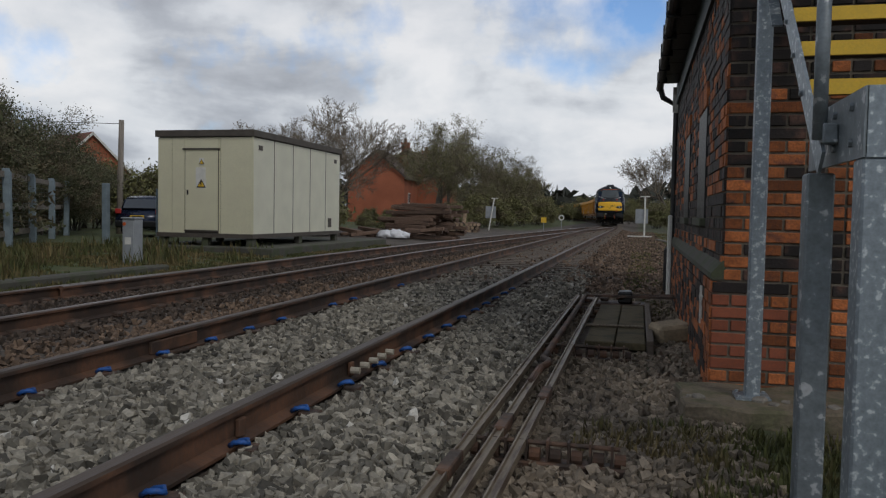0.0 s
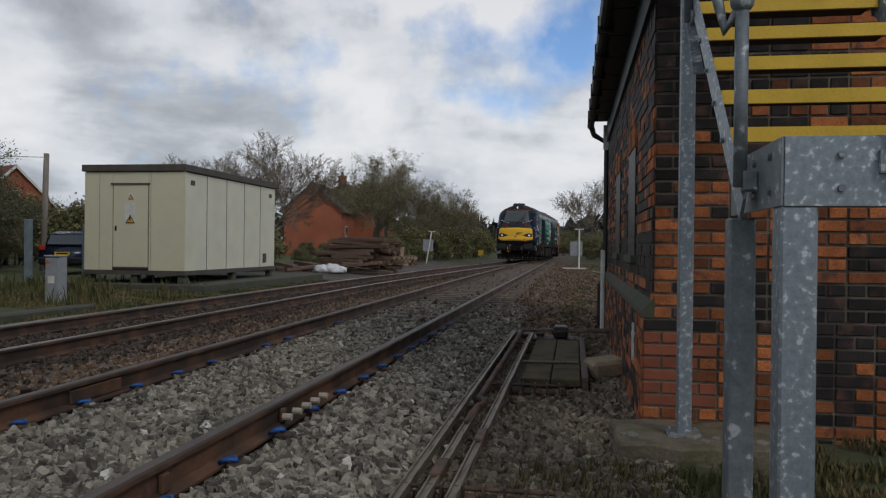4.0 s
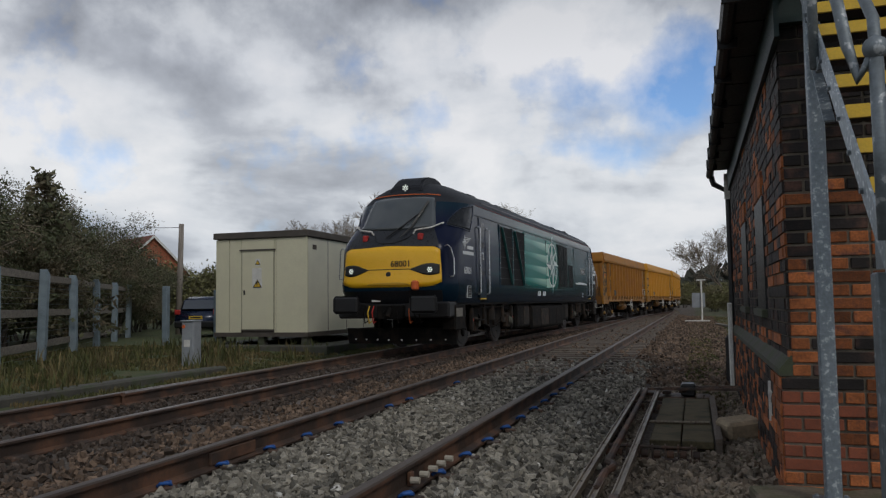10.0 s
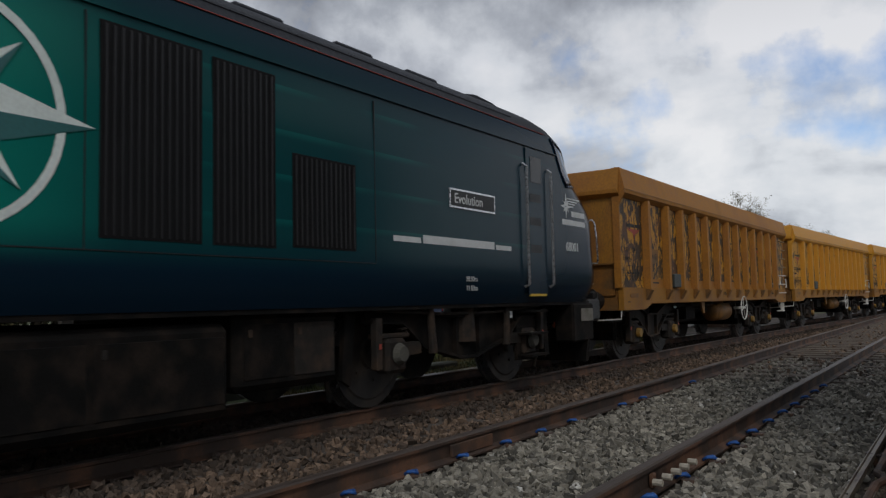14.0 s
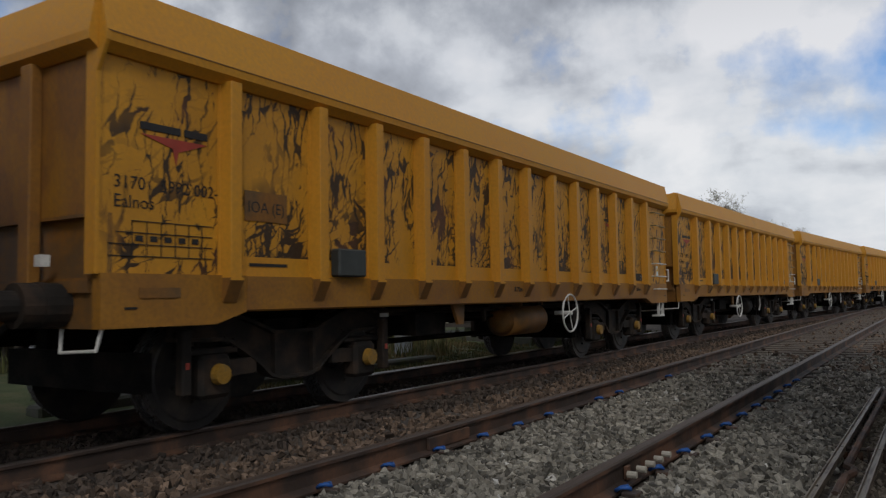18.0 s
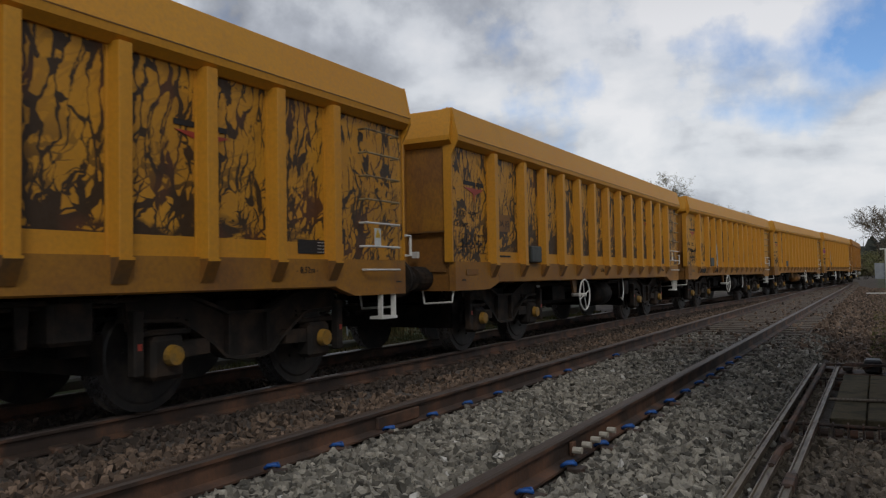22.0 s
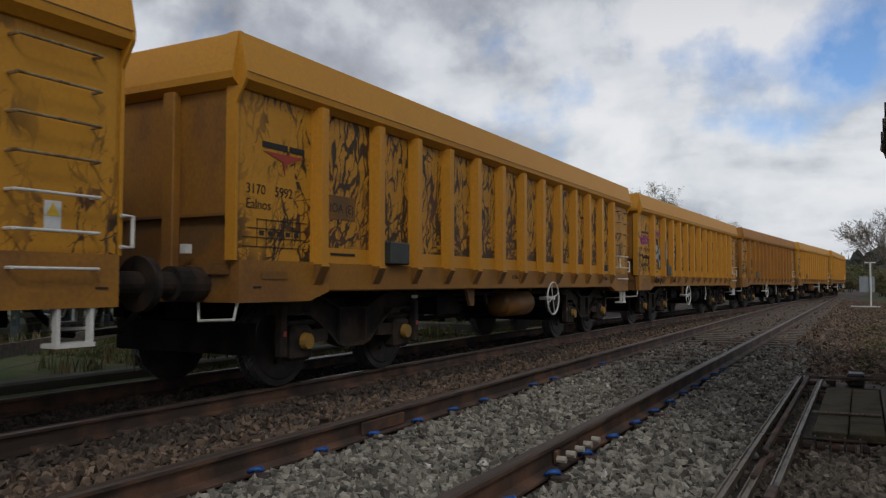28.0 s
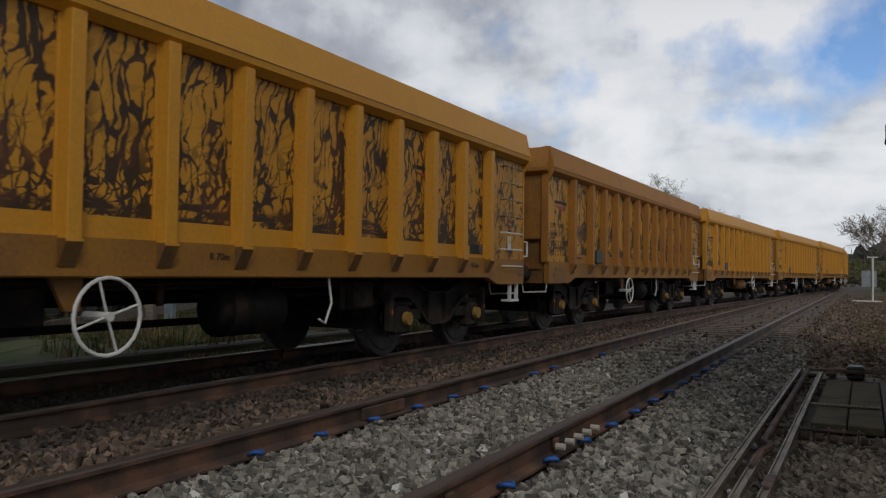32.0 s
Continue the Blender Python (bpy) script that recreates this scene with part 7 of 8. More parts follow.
    for yy in (-H + 0.22, H - 0.14):
        flat(w, "jacking_mark", "ink", yy - 0.05, yy + 0.05, 0.985, 1.0, X + 0.033)
    part("frame_line", a_box(X + 0.036, X + 0.039, a + 0.28, a + 0.62, 1.06, 1.13), "wagon_dirt_shade", w)
    me = wheelset_mesh(0.46)
    for y in (-4.0, 4.0):
        make_bogie(w, y, me, 0.94, 0.46, spinning)
    return w


def add_tank(w, yellow):
    """The air reservoir and the two brake handwheels, which stand further back on some wagons."""
    yw, zw = (1.38, 0.775) if yellow else (-1.30, 0.68)
    for s in (-1, 1):
        # spoked brake handwheel
        bm = bmesh.new()
        n = 20
        pipe(bm, [Vector((s * 1.36, yw + 0.27 * math.cos(2 * math.pi * k / n), zw + 0.27 * math.sin(2 * math.pi * k / n))) for k in range(n + 1)], 0.014, 6, True)
        hw = part("brake_handwheel", bm, "white", w, "white spoked brake handwheel")
        bm = bmesh.new()
        for k in range(4):
            a = k * math.pi / 2 + 0.3
            rod(bm, (s * 1.35, yw, zw), (s * 1.36, yw + 0.265 * math.cos(a), zw + 0.265 * math.sin(a)), 0.009, n=6)
        rod(bm, (s * 1.12, yw, zw), (s * 1.385, yw, zw), 0.032, n=10)
        part("spokes", bm, "white", hw)
    y0, y1, zt, r = (-0.05, 0.98, 0.71, 0.205) if yellow else (0.10, 0.78, 0.66, 0.235)
    bm = bmesh.new()
    rod(bm, (0.98, y0, zt), (0.98, y1, zt), r, n=20)
    rod(bm, (0.98, y0 - 0.08, zt), (0.98, y0, zt), r * 0.6, r, n=20)
    rod(bm, (0.98, y1, zt), (0.98, y1 + 0.08, zt), r, r * 0.6, n=20)
    t = part("air_tank", bm, "wagon_dirt_shade" if yellow else "underframe", w, "grimy yellow air reservoir" if yellow else "grimy black air reservoir", smooth=True)
    for y in (y0 + 0.2, y1 - 0.2):
        part("tank_strap", a_box(0.76, 1.2, y - 0.02, y + 0.02, zt + r - 0.01, 1.05), "wagon_dirt_shade" if yellow else "underframe", t)
    if not yellow:
        bm = bmesh.new()
        pipe(bm, [Vector((1.28, 1.3, 1.0)), Vector((1.29, 1.35, 0.7)), Vector((1.29, 1.25, 0.5)), Vector((1.29, 1.15, 0.55))], 0.012, 6)
        part("cable", bm, "white", w)


def graffiti(w, kind):
    """Silver shapes with black outlines sprayed across the bays, and scrawled tags."""
    X = 1.333
    rnd = random.Random(kind)

    def shape(pts, x, i):
        cy, cz = sum(p[0] for p in pts) / len(pts), sum(p[1] for p in pts) / len(pts)
        n = len(pts)
        grown = []
        for k in range(n):
            (ay, az), (by, bz) = pts[k - 1], pts[(k + 1) % n]
            d = math.hypot(by - ay, bz - az) or 1
            ny, nz = (bz - az) / d, -(by - ay) / d
            grown.append((pts[k][0] + ny * 0.022, pts[k][1] + nz * 0.022))
        o = 0.0035 * (i % 6)
        part("spray_outline", prism(bmesh.new(), grown, "x", x, x + o + 0.002), "ink", w, "black spray paint outline")
        part("spray_fill", prism(bmesh.new(), pts, "x", x + o + 0.002, x + o + 0.004), "silver_spray", w, "silver spray paint shape")
        return cy, cz, x + o + 0.004

    def ring(y, z, a, b, n=22, lump=0.12):
        return [(y + a * math.cos(2 * math.pi * k / n) * (1 + lump * noise.noise((y * 9, k * 0.4, kind))), z + b * math.sin(2 * math.pi * k / n) * (1 + lump * noise.noise((z * 9, k * 0.4, kind)))) for k in range(n)]

    def mark(pts, x, r=0.011, mat="ink"):
        part("spray_line", pipe(bmesh.new(), [Vector((x + r * 0.4, y, z)) for y, z in pts], r, 5), mat, w)
    if kind == 1:
        cy, cz, x = shape(ring(-2.76, 1.50, 0.23, 0.44, 26, 0.05), X, 0)
        part("spray_hole", prism(bmesh.new(), ring(-2.72, 1.50, 0.055, 0.11, 14), "x", x, x + 0.003), "ink", w)
        mark([(-2.94 + 0.05 * k, 1.21 + 0.05 * (k % 2)) for k in range(7)], x, 0.008)
        forms = ([(0.0, 1.02), (0.10, 1.22), (0.14, 1.36), (0.24, 1.34), (0.36, 1.42), (0.42, 1.92), (0.26, 1.98), (0.0, 2.02)], [(0.02, 1.20), (0.12, 1.06), (0.26, 1.04), (0.38, 1.20), (0.40, 1.42), (0.32, 1.66), (0.36, 1.84), (0.24, 2.0), (0.08, 1.98), (0.0, 1.84)], [(0.0, 1.30), (0.14, 1.26), (0.34, 1.20), (0.48, 1.32), (0.34, 1.56), (0.44, 1.84), (0.30, 1.94), (0.18, 1.76), (0.12, 2.0), (0.0, 1.98)], [(0.0, 1.14), (0.24, 1.10), (0.36, 1.20), (0.34, 1.46), (0.40, 1.74), (0.34, 2.02), (0.0, 2.04)])
        for i, (y0, f) in enumerate(zip((-2.33, -1.50, -0.72, 0.10), forms)):
            cy, cz, x = shape([(y0 + y, z) for y, z in f], X, i + 1)
            part("spray_hole", prism(bmesh.new(), [(cy - 0.06, cz + 0.06), (cy - 0.08, cz + 0.11), (cy + 0.12, cz + 0.12), (cy + 0.10, cz + 0.05)], "x", x, x + 0.003), "ink", w)
            mark([(cy - 0.08, cz - 0.20), (cy + 0.0, cz - 0.10), (cy + 0.10, cz - 0.16)], x)
    else:
        for i, (y, z, a, b) in enumerate(((-4.82, 1.90, 0.16, 0.22), (-4.58, 1.80, 0.19, 0.20), (-4.30, 1.66, 0.09, 0.26), (-3.93, 1.72, 0.07, 0.24), (-3.06, 1.80, 0.10, 0.27), (-2.84, 1.86, 0.08, 0.14), (-2.82, 1.56, 0.09, 0.24))):
            cy, cz, x = shape(ring(y, z, a, b, 22, 0.35), X, i)
            mark([(cy - a * 0.5, cz + b * 0.35), (cy - a * 0.1, cz - b * 0.2), (cy + a * 0.45, cz - b * 0.05), (cy + a * 0.5, cz + b * 0.3)], x)
        shape(ring(-4.055, 1.80, 0.043, 0.30, 18, 0.1), X + 0.1165, 0)
        mark([(-4.70 + 0.05 * k, 2.04 + 0.10 * math.sin(0.6 * k)) for k in range(7)], X)
    tags = ((-5.98, 2.10, "purple_spray", 17, 0.10, X), (-5.9, 2.0, "purple_spray", 13, 0.05, X), (-4.88, 2.28, "purple_spray", 13, 0.11, X), (-4.95, 1.10, "ink", 16, 0.09, X + 0.035), (-3.15, 1.12, "ink", 9, 0.09, X + 0.035), (-5.78, 1.66, "ink", 13, 0.06, X))
    for y, z, m, n, h, x in tags:
        if kind == 1 and m == "purple_spray":
            continue
        for lay in range(2):
            mark([(y + 0.05 * k + rnd.uniform(-0.07, 0.05), z + h * math.sin(k * 2.3 + lay) * rnd.uniform(0.5, 1.1)) for k in range(n)], x, 0.007 + 0.004 * (lay == 0), m)


def build_loco(spinning):
    """The locomotive; its leading end looks along -y."""
    lo = empty("diesel_locomotive", pose(0, 0, 0), "navy and teal diesel locomotive with yellow nose", "locomotive")
    END = 9.64
    ZS = [1.02, 1.15, 1.30, 1.45, 1.62, 1.80, 1.98, 2.12, 2.22, 2.32, 2.45, 2.65, 2.80, 3.00, 3.10, 3.24, 3.38, 3.50, 3.60, 3.70, 3.78, 3.82]
    US = [0.22, 0.12, 0.03, 0.01, 0.05, 0.07, 0.08, 0.10, 0.13, 0.17, 0.25, 0.40, 0.50, 0.62, 0.68, 0.77, 0.87, 0.98, 1.08, 1.25, 1.5, 1.95]
    WS = [1.26, 1.32, 1.34, 1.345, 1.345, 1.345, 1.345, 1.345, 1.345, 1.345, 1.345, 1.34, 1.335, 1.33, 1.325, 1.30, 1.20, 1.05, 0.87, 0.68, 0.50, 0.35]
    STN = [-8.3, -7.75, -7.2, -6.8, -5.9, -3.3, 0.0, 3.3, 5.9, 6.8, 7.2, 7.75, 8.3]

    def U_at(z):
        return float(np.interp(z, ZS, US))

    def half_ring(z):
        """Plan of one cab corner at a height: (x, distance behind the nose line) from the middle round to the side."""
        w, u = float(np.interp(z, ZS, WS)), U_at(z)
        up = smooth((z - 2.15) / 0.7)
        nose, run = 0.79 - 0.20 * up, 0.75 + 0.40 * up
        q = [(w * nose * a, u + b) for a, b in ((0.0, 0.0), (0.25, 0.008), (0.5, 0.03), (0.75, 0.07), (0.9, 0.105), (1.0, 0.14))]
        return q + [(w * (nose + (1 - nose) * a), u + 0.14 + (run - 0.14) * b) for a, b in ((0.26, 0.08), (0.48, 0.20), (0.68, 0.36), (0.84, 0.55), (0.95, 0.77), (1.0, 1.0))]

    def skin(e, q, z, off=0.0):
        """A point q metres round the cab front from its middle, off metres proud of the shell."""
        pts = half_ring(z)
        pts = pts + [(pts[-1][0], pts[-1][1] + 3.0)]
        left, sgn = abs(q), (1 if q >= 0 else -1)
        for (x0, d0), (x1, d1) in zip(pts[:-1], pts[1:]):
            k = math.hypot(x1 - x0, d1 - d0)
            if left <= k:
                break
            left -= k
        tx, td = (x1 - x0) / k, (d1 - d0) / k
        x, d = x0 + tx * left + td * off, d0 + td * left - tx * off
        return Vector((sgn * x, e * (END - d), z))

    def patch(name, mat, e, q_lo, q_hi, z_lo, z_hi, off, nu=24, nv=10, label="", parent=None):
        """A sheet laid on the cab's curved skin between edge curves."""
        bm = bmesh.new()
        grid = []
        for j in range(nv + 1):
            v = j / nv
            row = []
            for i in range(nu + 1):
                u = i / nu
                row.append(bm.verts.new(skin(e, q_lo(v) * (1 - u) + q_hi(v) * u, z_lo(u) * (1 - v) + z_hi(u) * v, off)))
            grid.append(row)
        for j in range(nv):
            for i in range(nu):
                bm.faces.new((grid[j][i], grid[j][i + 1], grid[j + 1][i + 1], grid[j + 1][i]))
        bmesh.ops.recalc_face_normals(bm, faces=bm.faces)
        mid = bm.faces[len(bm.faces) // 2] if bm.faces.ensure_lookup_table() is None else None
        if mid.normal.y * e < 0 and abs(mid.normal.y) > 0.2 or (abs(mid.normal.y) <= 0.2 and mid.normal.x * mid.calc_center_median().x < 0):
            bmesh.ops.reverse_faces(bm, faces=bm.faces)
        rim = [x for x in bm.edges if x.is_boundary]
        out = bmesh.ops.extrude_edge_only(bm, edges=rim)
        for vert in [g for g in out["geom"] if isinstance(g, bmesh.types.BMVert)]:
            vert.co -= Vector((math.copysign(0.35, vert.co.x) if abs(vert.co.x) > 0.9 else 0, e, 0)).normalized() * (off + 0.004)
        me = bpy.data.meshes.new(name)
        bm.to_mesh(me)
        bm.free()
        for p in me.polygons:
            p.use_smooth = True
        return part(name, me, mat, parent or lo, label)

    def outline(z):
        q = [(x, -END + d) for x, d in half_ring(z)]
        side, w = [], q[-1][0]
        for i, y in enumerate(STN):
            side.append((w, max(q[-1][1] + 0.02 * (i + 1), y) if y <= 0 else min(-q[-1][1] - 0.02 * (len(STN) - i), y)))
        right = q + side + [(x, -y) for x, y in reversed(q)]
        return right + [(-x, y) for x, y in reversed(right[1:-1])]
    rings = [outline(z) for z in ZS]
    n = len(rings[0])
    groups = {}

    def kind(c):
        e = END - abs(c[1])
        if c[2] > 3.26:
            return "roof"
        if c[2] > 2.22 and e < U_at(c[2]) + 0.15 or c[2] < 1.33 and e < U_at(c[2]) + 0.2:
            return "cab_front"
        return "bodyshell"
    for j in range(len(ZS) - 1):
        for i in range(n):
            k = (i + 1) % n
            quad = [(*rings[j][i], ZS[j]), (*rings[j][k], ZS[j]), (*rings[j + 1][k], ZS[j + 1]), (*rings[j + 1][i], ZS[j + 1])]
            c = np.mean(quad, axis=0)
            g = kind(c)
            groups.setdefault((g, ("a" if c[1] < 0 else "b") if g == "cab_front" else ""), []).append(quad)
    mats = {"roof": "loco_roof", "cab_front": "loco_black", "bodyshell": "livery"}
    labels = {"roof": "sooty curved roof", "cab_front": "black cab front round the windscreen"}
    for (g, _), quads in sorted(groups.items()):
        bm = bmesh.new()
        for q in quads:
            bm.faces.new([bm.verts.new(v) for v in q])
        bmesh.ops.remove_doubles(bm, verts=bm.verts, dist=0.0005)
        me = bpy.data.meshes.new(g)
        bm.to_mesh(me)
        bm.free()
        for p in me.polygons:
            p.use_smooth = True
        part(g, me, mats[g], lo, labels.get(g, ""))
    bm = bmesh.new()
    bm.faces.new([bm.verts.new((x, y, 3.82)) for x, y in rings[-1]])
    part("roof_ridge", bm, "loco_roof", lo)
    for e in (-1, 1):
        soft = lambda u, k: max(0.0, 1 - min(u, 1 - u) / k) ** 2
        patch("nose_panel", "loco_yellow", e, lambda v: -1.16 + 0.06 * v, lambda v: 1.16 - 0.06 * v, lambda u: 1.37 + 0.10 * soft(u, 0.16), lambda u: 2.21 + 0.03 * math.sin(math.pi * u) ** 4 - 0.07 * soft(u, 0.08), 0.012, 40, 8, "bright yellow warning panel")
        patch("nose_lip", "loco_nose_shade", e, lambda v: -0.50 + 0.04 * v, lambda v: 0.50 - 0.04 * v, lambda u: 1.40 + 0.02 * soft(u, 0.3), lambda u: 1.47 - 0.03 * soft(u, 0.3), 0.016, 20, 3, "yellow air intake lip, coloured darker like a shaded recess")
        patch("windscreen", "glass", e, lambda v: -0.90 + 0.17 * v, lambda v: 0.90 - 0.17 * v, lambda u: 2.60 + 0.05 * abs(2 * u - 1) ** 2, lambda u: 3.37 - 0.04 * abs(2 * u - 1) ** 3, 0.010, 20, 8, "wide raked windscreen")
        for s in (-1, 1):
            q0, q1 = (1.12, 1.98)
            a, c = (s * q0, s * q1) if s > 0 else (s * q1, s * q0)
            patch("cab_side_window", "side_glass", e, lambda v: a + (0.30 * v * v if s > 0 else 0.06 * v), lambda v: c - (0.06 * v if s > 0 else 0.30 * v * v), lambda u: 2.60 + (0.10 * (1 - u) if s > 0 else 0.10 * u), lambda u: 3.22 - (0.12 * (1 - u) if s > 0 else 0.12 * u), 0.010, 14, 8, "dark swept cab side window")
            rim = []
            for u, v in [(k / 8, 0) for k in range(9)] + [(1, k / 6) for k in range(1, 7)] + [(1 - k / 8, 1) for k in range(1, 9)] + [(0, 1 - k / 6) for k in range(1, 7)]:
                q = (q0 + 0.30 * v * v) * (1 - u) + (q1 - 0.06 * v) * u
                rim.append(skin(e, s * q, (2.60 + 0.10 * (1 - u)) * (1 - v) + (3.22 - 0.12 * (1 - u)) * v, 0.012))
            part("window_rim", pipe(bmesh.new(), rim, 0.014, 5, True), "loco_rim", lo)
    # floor under the shell
    part("solebar", a_box(-1.25, 1.25, -9.3, 9.3, 0.98, 1.06), "underframe", lo)
    # roof gear
    for y0, y1, h, w in ((-5.9, -5.2, 0.07, 0.42), (-4.4, -3.6, 0.07, 0.42), (-2.2, -0.2, 0.06, 0.45), (0.8, 2.6, 0.05, 0.45), (3.6, 5.2, 0.07, 0.42)):
        part("roof_hatch", a_box(-w, w, y0, y1, 3.60, 3.79 + h * 0.6, bevel=0.02), "loco_roof", lo)
    for s in (-1, 1):
        part("cant_rail", pipe(bmesh.new(), [Vector((s * 1.20, -6.9, 3.37)), Vector((s * 1.20, 6.9, 3.37))], 0.022, 6), "loco_black", lo)
        for y in (-6.3, -5.0, -3.9, -3.1, 0.2, 3.1, 4.4, 5.6):
            part("roof_vent", a_box(*sorted((s * 0.55, s * 0.80)), y - 0.30, y + 0.30, 3.45, 3.685, bevel=0.03), "loco_roof", lo)
        for y in (-2.7, -0.9, 0.9, 2.7):
            part("roof_rib", a_box(*sorted((s * 0.50, s * 0.95)), y - 0.03, y + 0.03, 3.4, 3.575, bevel=0.02), "loco_roof", lo)
    part("horn", rod(bmesh.new(), (0.25, -7.4, 3.78), (0.25, -7.0, 3.80), 0.05, 0.04), "black", lo)
    # both cab fronts
    for e in (-1, 1):
        for s in (-1, 1):
            # almond lamp surround and lamps
            fat = lambda u: math.sin(math.pi * min(1.0, u * 0.72)) ** 1.3 if s > 0 else math.sin(math.pi * min(1.0, (1 - u) * 0.72)) ** 1.3
            lo_q, hi_q = (0.46, 1.10) if s > 0 else (-1.10, -0.46)
            hl = patch("lamp_surround", "black", e, lambda v: lo_q, lambda v: hi_q, lambda u: 1.735 - 0.125 * fat(u), lambda u: 1.745 + 0.115 * fat(u), 0.020, 18, 6, "black almond lamp surround")
            on = e < 0
            p, q = skin(e, s * 0.90, 1.725, 0.015), skin(e, s * 0.90, 1.725, 0.045)
            part("headlamp", rod(bmesh.new(), p, q, 0.078, 0.07, n=18), "lamp_off", hl, "round lamp lens")
            out = (q - p).normalized()
            flat_ = out.cross(Vector((0, 0, 1)))
            for k in range(7):
                c = q if k == 0 else q + (flat_ * math.cos(k * math.pi / 3) + Vector((0, 0, 1)) * math.sin(k * math.pi / 3)) * 0.042
                part("lamp_lens", rod(bmesh.new(), c - out * 0.004, c + out * 0.003, 0.019, n=8), "lamp" if on else "lamp_off", hl)
            # bright grab handles and red tail lamps
            bm = bmesh.new()
            pipe(bm, [skin(e, s * g, z, d) for g, z, d in ((0.46, 2.50, 0.0), (0.50, 2.58, 0.07), (0.62, 2.60, 0.08), (0.80, 2.63, 0.08), (0.98, 2.72, 0.09), (1.02, 2.74, 0.07), (1.03, 2.72, 0.0))], 0.017, 6)
            part("step_handle", bm, "white", lo, "bright grab handle below the windscreen")
            t = skin(e, s * 0.64, 2.43, 0.0)
            part("tail_lamp", a_box(t.x - 0.055, t.x + 0.055, *sorted((t.y - e * 0.08, t.y + e * 0.06)), 2.36, 2.50, bevel=0.018), "red", lo)
            bm = bmesh.new()
            pipe(bm, [skin(e, s * g, z, d) for g, z, d in ((1.20, 2.22, 0.0), (1.22, 2.24, 0.08), (1.28, 2.18, 0.085), (1.38, 1.95, 0.08), (1.40, 1.62, 0.08), (1.38, 1.58, 0.07), (1.36, 1.58, 0.0))], 0.013, 6)
            part("corner_handrail", bm, "chrome", lo)
            # buffers
            bm = bmesh.new()
            tip = 9.88 if e < 0 else 9.62
            rod(bm, (s * 0.87, e * 9.0, 1.0), (s * 0.87, e * (tip - 0.08), 1.0), 0.13, n=14)
            box(bm, s * 0.87 - 0.30, s * 0.87 + 0.30, *sorted((e * (tip - 0.09), e * tip)), 0.82, 1.20, bevel=0.06)
            part("buffer", bm, "black", lo, "wide flat black buffer")
            # side steps
            for k, z in enumerate((0.35, 0.62, 0.9)):
                part("footstep", a_box(*sorted((s * 1.12, s * 1.34)), e * 7.3 - 0.24, e * 7.3 + 0.24, z, z + 0.025), "underframe", lo)
            part("step_edge", a_box(*sorted((s * 1.33, s * 1.352)), e * 7.27 - 0.22, e * 7.27 + 0.22, 1.10, 1.13), "nosing", lo, "yellow step edge")
            # door with its two handrails
            part("cab_door", a_box(*sorted((s * 1.34, s * 1.349)), e * 7.27 - 0.26, e * 7.27 + 0.26, 1.12, 2.98), "livery_door", lo)
            part("door_window", a_box(*sorted((s * 1.345, s * 1.354)), e * 7.27 - 0.15, e * 7.27 + 0.15, 2.55, 2.88), "side_glass", lo)
            for dy in (-0.34, 0.34):
                bm = bmesh.new()
                pipe(bm, [Vector((s * 1.34, e * 7.27 + dy, 1.22)), Vector((s * 1.40, e * 7.27 + dy, 1.25)), Vector((s * 1.40, e * 7.27 + dy, 2.72)), Vector((s * 1.34, e * 7.27 + dy, 2.76))], 0.02, 6)
                part("door_handrail", bm, "chrome", lo, "long bright door handrail")
            for z in (1.65, 2.0, 2.3):
                part("foot_hole", a_box(*sorted((s * 1.348, s * 1.352)), e * 7.27 - 0.18, e * 7.27 + 0.12, z, z + 0.10), "black", lo)
            part("cab_steps", a_box(*sorted((s * 1.10, s * 1.14)), e * 7.3 - 0.26, e * 7.3 + 0.26, 0.3, 1.1), "underframe", lo)
        hs = prism(bmesh.new(), [(e * (END - 1.02), 3.50), (e * (END - 1.08), 3.64), (e * (END - 1.30), 3.82), (e * (END - 1.60), 3.91), (e * (END - 2.1), 3.94), (e * (END - 2.35), 3.90), (e * (END - 2.5), 3.74), (e * (END - 2.5), 3.50)], "x", -0.42, 0.42)
        for v in hs.verts:
            if v.co.z > 3.6:
                v.co.x *= 0.80
        bmesh.ops.bevel(hs, geom=list(hs.edges), offset=0.03, segments=2, affect="EDGES")
        part("lamp_housing", hs, "loco_roof", lo, "raised black roof lamp housing", smooth=False)
        part("top_lamp", rod(bmesh.new(), (0, e * (END - 1.0), 3.60), (0, e * (END - 1.15), 3.60), 0.085, n=18), "lamp_off", lo)
        for k in range(13):
            r, g = (0, 0) if k == 0 else (0.032, k * math.pi / 3) if k < 7 else (0.062, k * math.pi / 3 + 0.5)
            c = Vector((r * math.cos(g), e * (END - 0.995), 3.60 + r * math.sin(g)))
            part("lamp_lens", rod(bmesh.new(), c, c + Vector((0, -e * 0.01, 0)), 0.0145, n=7), "lamp" if e < 0 else "lamp_off", lo)
        part("screen_seal", pipe(bmesh.new(), [skin(e, q, 3.43 - 0.03 * (abs(q) / 0.8) ** 3, 0.008) for q in np.linspace(-0.84, 0.84, 13)], 0.013, 6), "orange", lo, "thin orange line above the windscreen")
        bm = bmesh.new()
        pipe(bm, [skin(e, q, z, 0.05) for q, z in ((-0.12, 2.42), (0.25, 2.74), (0.50, 2.98))], 0.016, 5)
        pipe(bm, [skin(e, q, z, 0.07) for q, z in ((0.40, 2.70), (0.52, 2.98), (0.62, 3.24))], 0.024, 5)
